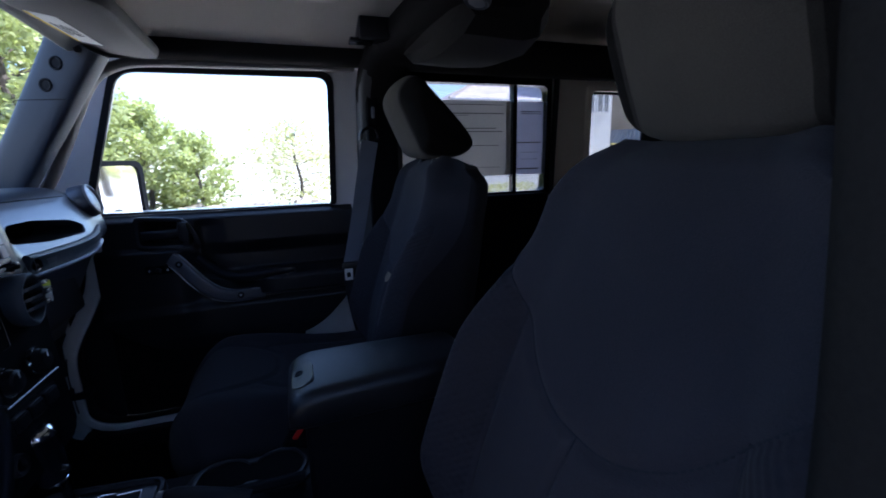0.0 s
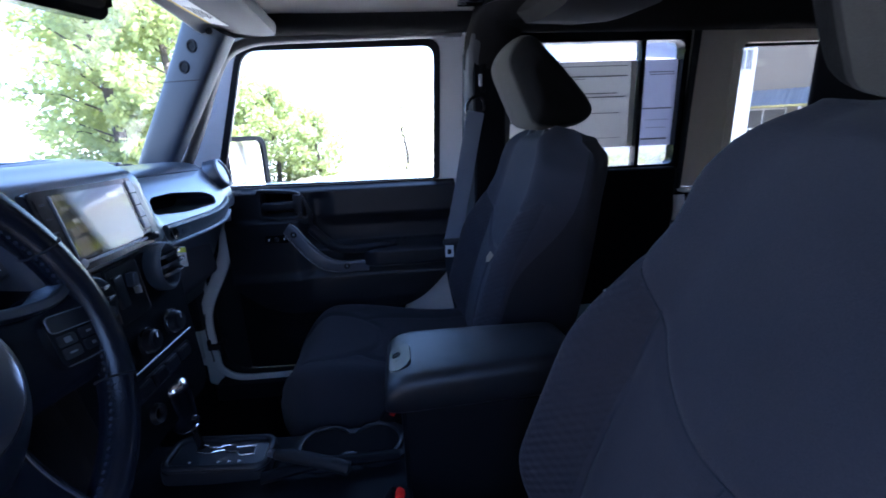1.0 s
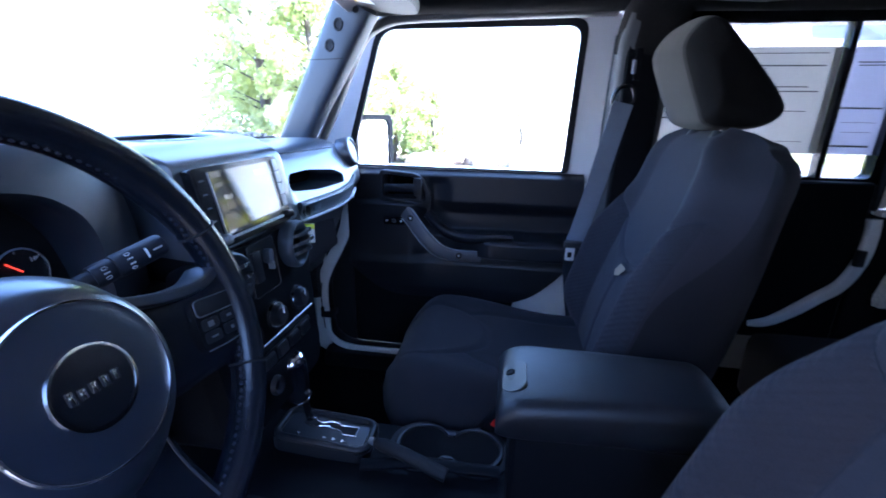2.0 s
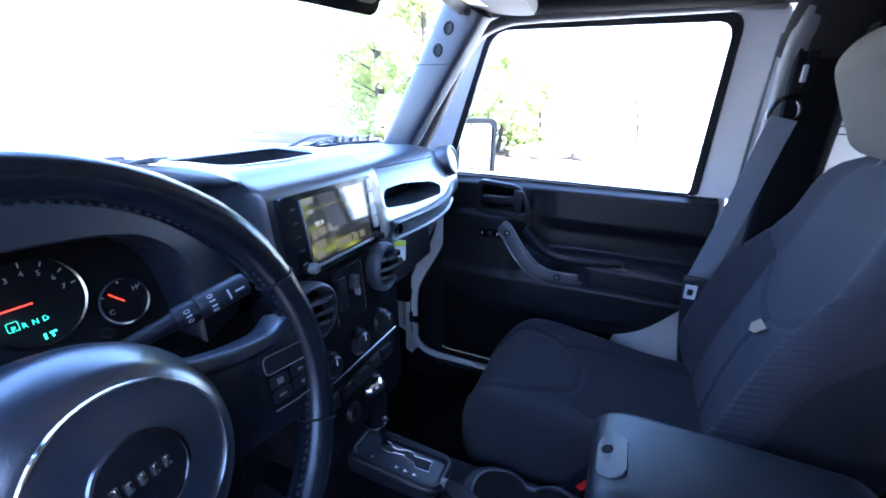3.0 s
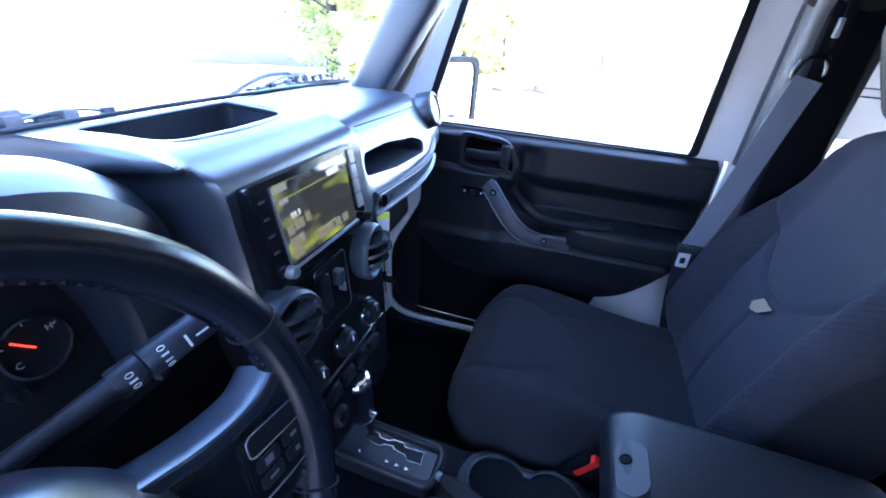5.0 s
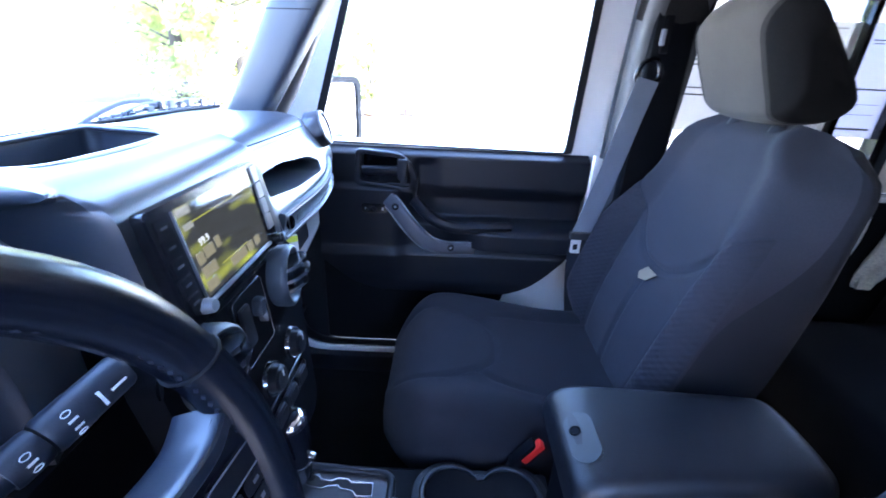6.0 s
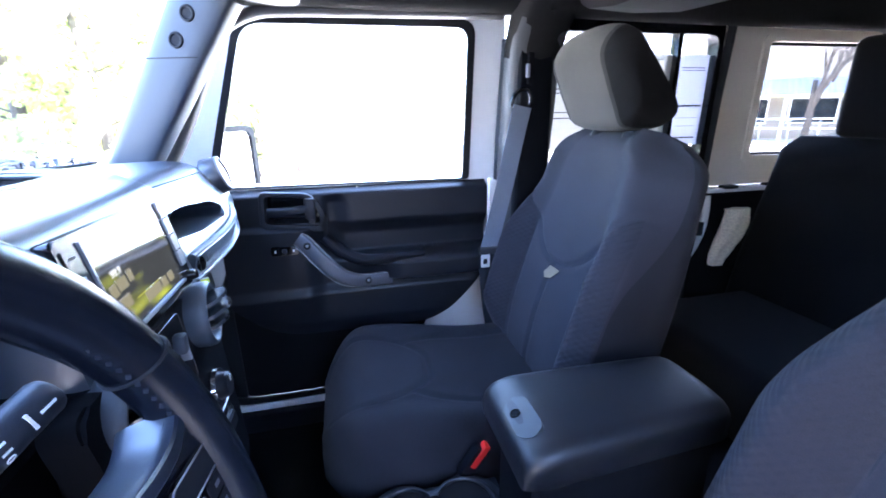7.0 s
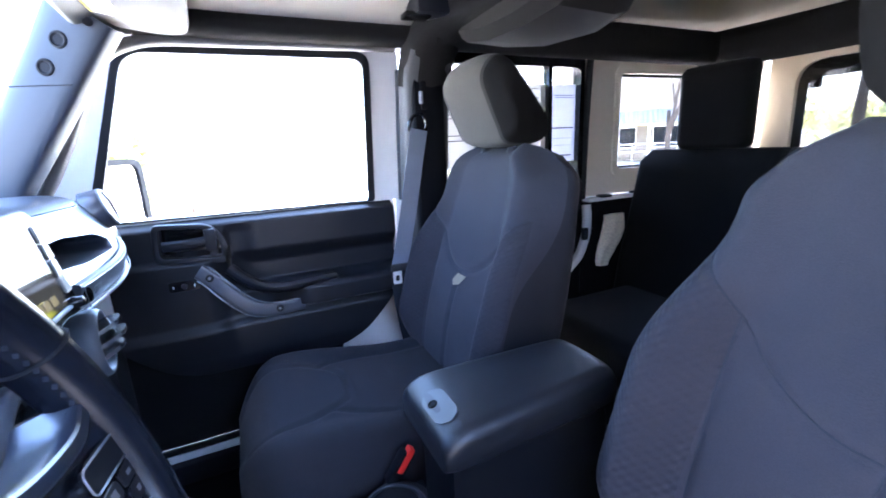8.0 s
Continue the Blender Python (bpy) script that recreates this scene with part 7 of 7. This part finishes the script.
def shop():
    """A low building with a sheet awning, windows and a railing; it faces the car."""
    g = thing("shop_building", "tan two-storey building with a corrugated metal awning", "building", at=(*place(47, 27), 0))
    x, y = place(47, 27)
    # in m: x along the front, y away from the car
    m = Matrix.Translation((x, y, 0)) @ Matrix.Rotation(radians(-47), 4, "Z")
    part("wall", rbox(-7, 7, 0, 6, 0, 6.2, m=m), mat("tan_shop_wall", (0.27, 0.235, 0.185), 0.9, grain=20, bump=0.3, var=0.15, dist=0.01), g)
    part("roof", rbox(-7.3, 7.3, -0.4, 6.3, 6.2, 6.4, r=0.03, m=m), ROOFING, g)
    bm = bmesh.new()
    rings = []
    for yy, zz in ((0.0, 2.75), (-1.6, 1.98)):
        rings.append([m @ Vector((-6.8 + 13.6 * k / 340, yy, zz + 0.035 * math.sin(k * math.pi / 3))) for k in range(341)])
    loft(rings, closed=False, bm=bm)
    part("awning", bm, SHEET, g, "corrugated metal awning", 80)
    part("awning_edge", rbox(-6.8, 6.8, -1.64, -1.60, 1.90, 1.99, m=m), mat("yellow_trim_paint", (0.50, 0.44, 0.16), 0.6, grain=20, bump=0.1), g, "pale yellow edge of the awning")
    for i, x0 in enumerate((-6.2, -3.6, -1.0, 1.6, 4.2)):
        w = part("window", rbox(x0, x0 + 1.7, -0.05, 0.05, 0.75, 1.85, m=m), DARKGLASS, g, "dark shop window")
        for z in (0.72, 1.83):
            part("frame", rbox(x0 - 0.05, x0 + 1.75, -0.09, 0.02, z, z + 0.06, m=m), WHITEWOOD, w)
        for xx in (x0 - 0.05, x0 + 0.82, x0 + 1.69):
            part("frame", rbox(xx, xx + 0.06, -0.09, 0.02, 0.72, 1.88, m=m), WHITEWOOD, w)
    for x0 in (-6.7, -4.0, -1.3, 1.3, 4.0, 6.6):
        part("post", rbox(x0 - 0.06, x0 + 0.06, -1.56, -1.44, 0, 2.0, m=m), WHITEWOOD, g)
    for z in (0.55, 0.95):
        part("rail", rbox(-6.7, 6.7, -2.33, -2.27, z, z + 0.06, m=m), WHITEWOOD, g, "white railing bar")
    for k in range(14):
        part("baluster", rbox(-6.7 + 1.03 * k - 0.02, -6.7 + 1.03 * k + 0.02, -2.32, -2.28, 0, 0.98, m=m), WHITEWOOD, g)


shop()


def house():
    x, y = place(-58, 42)
    m = Matrix.Translation((x, y, 0)) @ Matrix.Rotation(radians(58), 4, "Z")
    g = thing("house", "white house far across the drive", "house", at=(x, y, 0))
    part("wall", rbox(-9, 9, 0, 8, 0, 5.2, m=m), WHITEWOOD, g)
    bm = bmesh.new()
    a = [bm.verts.new(m @ Vector(p)) for p in ((-9.5, -0.5, 5.2), (9.5, -0.5, 5.2), (9.5, 8.5, 5.2), (-9.5, 8.5, 5.2), (-9.5, 4, 7.4), (9.5, 4, 7.4))]
    for f in ((0, 1, 5, 4), (2, 3, 4, 5), (3, 0, 4), (1, 2, 5), (3, 2, 1, 0)):
        bm.faces.new([a[i] for i in f])
    part("roof", bm, ROOFING, g, "", 10)
    for x0 in (-4.6, -0.6, 4.2):
        w = part("window", rbox(x0, x0 + 1.2, -0.06, 0.04, 3.1, 4.9, m=m), PALEGLASS, g, "window with glare-pale glass")
        part("sill", rbox(x0 - 0.1, x0 + 1.3, -0.16, 0.02, 3.0, 3.1, m=m), WHITEWOOD, w)


house()


def bare_tree(x, y, height, seed):
    t = thing("bare_tree", "bare leafless tree with thin branches behind the car", "tree", at=(x, y, 0))
    rnd = random.Random(seed)
    bm = bmesh.new()

    def limb(p, d, length, r, level):
        mid = p + d * length * 0.5 + Vector((rnd.uniform(-1, 1), rnd.uniform(-1, 1), rnd.uniform(-0.3, 0.6))) * length * 0.10
        e = p + d * length
        sweep([p, mid, e], r * 2, n=6, side=(0.31, 0.87, 0.12), bm=bm, taper=[1, 0.8, 0.55])
        if level:
            for _ in range(3):
                nd = (d + Vector((rnd.uniform(-1, 1), rnd.uniform(-1, 1), rnd.uniform(-0.3, 0.7))) * 0.75).normalized()
                limb(p + d * length * rnd.uniform(0.55, 1.0), nd, length * rnd.uniform(0.55, 0.8), r * 0.55, level - 1)

    limb(Vector((x, y, 0)), Vector((0.05, 0.02, 1)).normalized(), height * 0.42, height * 0.022, 4)
    part("trunk", bm, BARK, t)


bare_tree(*place(68, 17), 8.0, 61)
bare_tree(*place(76, 24), 9.0, 62)
bare_tree(*place(51.5, 15), 5.0, 63)
w = thing("overhead_cable", "black overhead cables sagging above the street", "cable", at=(14, 8, 4))
for k in range(4):
    a, b = place(40, 24 + k), place(95, 18 + k)
    part("cable", sweep(smooth([(*a, 4.6 + 0.5 * k), ((a[0] + b[0]) / 2, (a[1] + b[1]) / 2, 3.6 + 0.45 * k), (*b, 4.4 + 0.5 * k)], 8), 0.035, n=6), WIRE, w)
hedge = tagged(new("far_hedge"), "far line of bushes and trees behind the street", "hedge", "", "stuff")
rnd = random.Random(9)
cl = []
for k in range(150):
    az = 54 + 60 * rnd.random()
    x, y = place(az, 48 + 14 * rnd.random())
    cl.append((x, y, rnd.uniform(0.4, 3.2), rnd.uniform(0.9, 1.9)))
leaves("crown", hedge, cl, 9000, 0.5, LEAF2, 71, "far foliage")


# ---- the car's running gear ----
structure("chassis", rbox(-2.30, 1.80, -0.46, 0.46, 0.36, 0.55, r=0.02), PLASTIC, "black chassis under the car", "chassis")
structure("bumper_front", rbox(-2.52, -2.36, -0.78, 0.78, 0.50, 0.68, r=0.03, seg=3), PLASTIC, "black plastic front bumper", "bumper")
structure("bumper_rear", rbox(1.86, 1.98, -0.78, 0.78, 0.48, 0.64, r=0.03, seg=3), PLASTIC, "black plastic rear bumper", "bumper")
for x in (-1.72, 1.23):
    for s in (1, -1):
        wh = thing("wheel", "black tyre on a silver rim", "wheel", group="car wheels", at=(x, s * 0.86, 0.40))
        m = axis((x, s * 0.86, 0.40), (0, s, 0))
        tyre = part("tyre", turned([(0.215, -0.10), (0.30, -0.115), (0.375, -0.115), (0.395, -0.095), (0.400, -0.04), (0.400, 0.04), (0.395, 0.095), (0.375, 0.115), (0.30, 0.115), (0.215, 0.10)], m, 48), RUBBER, wh)
        part("rim", turned([(0.001, 0.075), (0.060, 0.075), (0.075, 0.055), (0.19, 0.070), (0.205, 0.100), (0.218, 0.100), (0.218, -0.10), (0.001, -0.05)], m, 48), SATIN, wh, "silver rim")
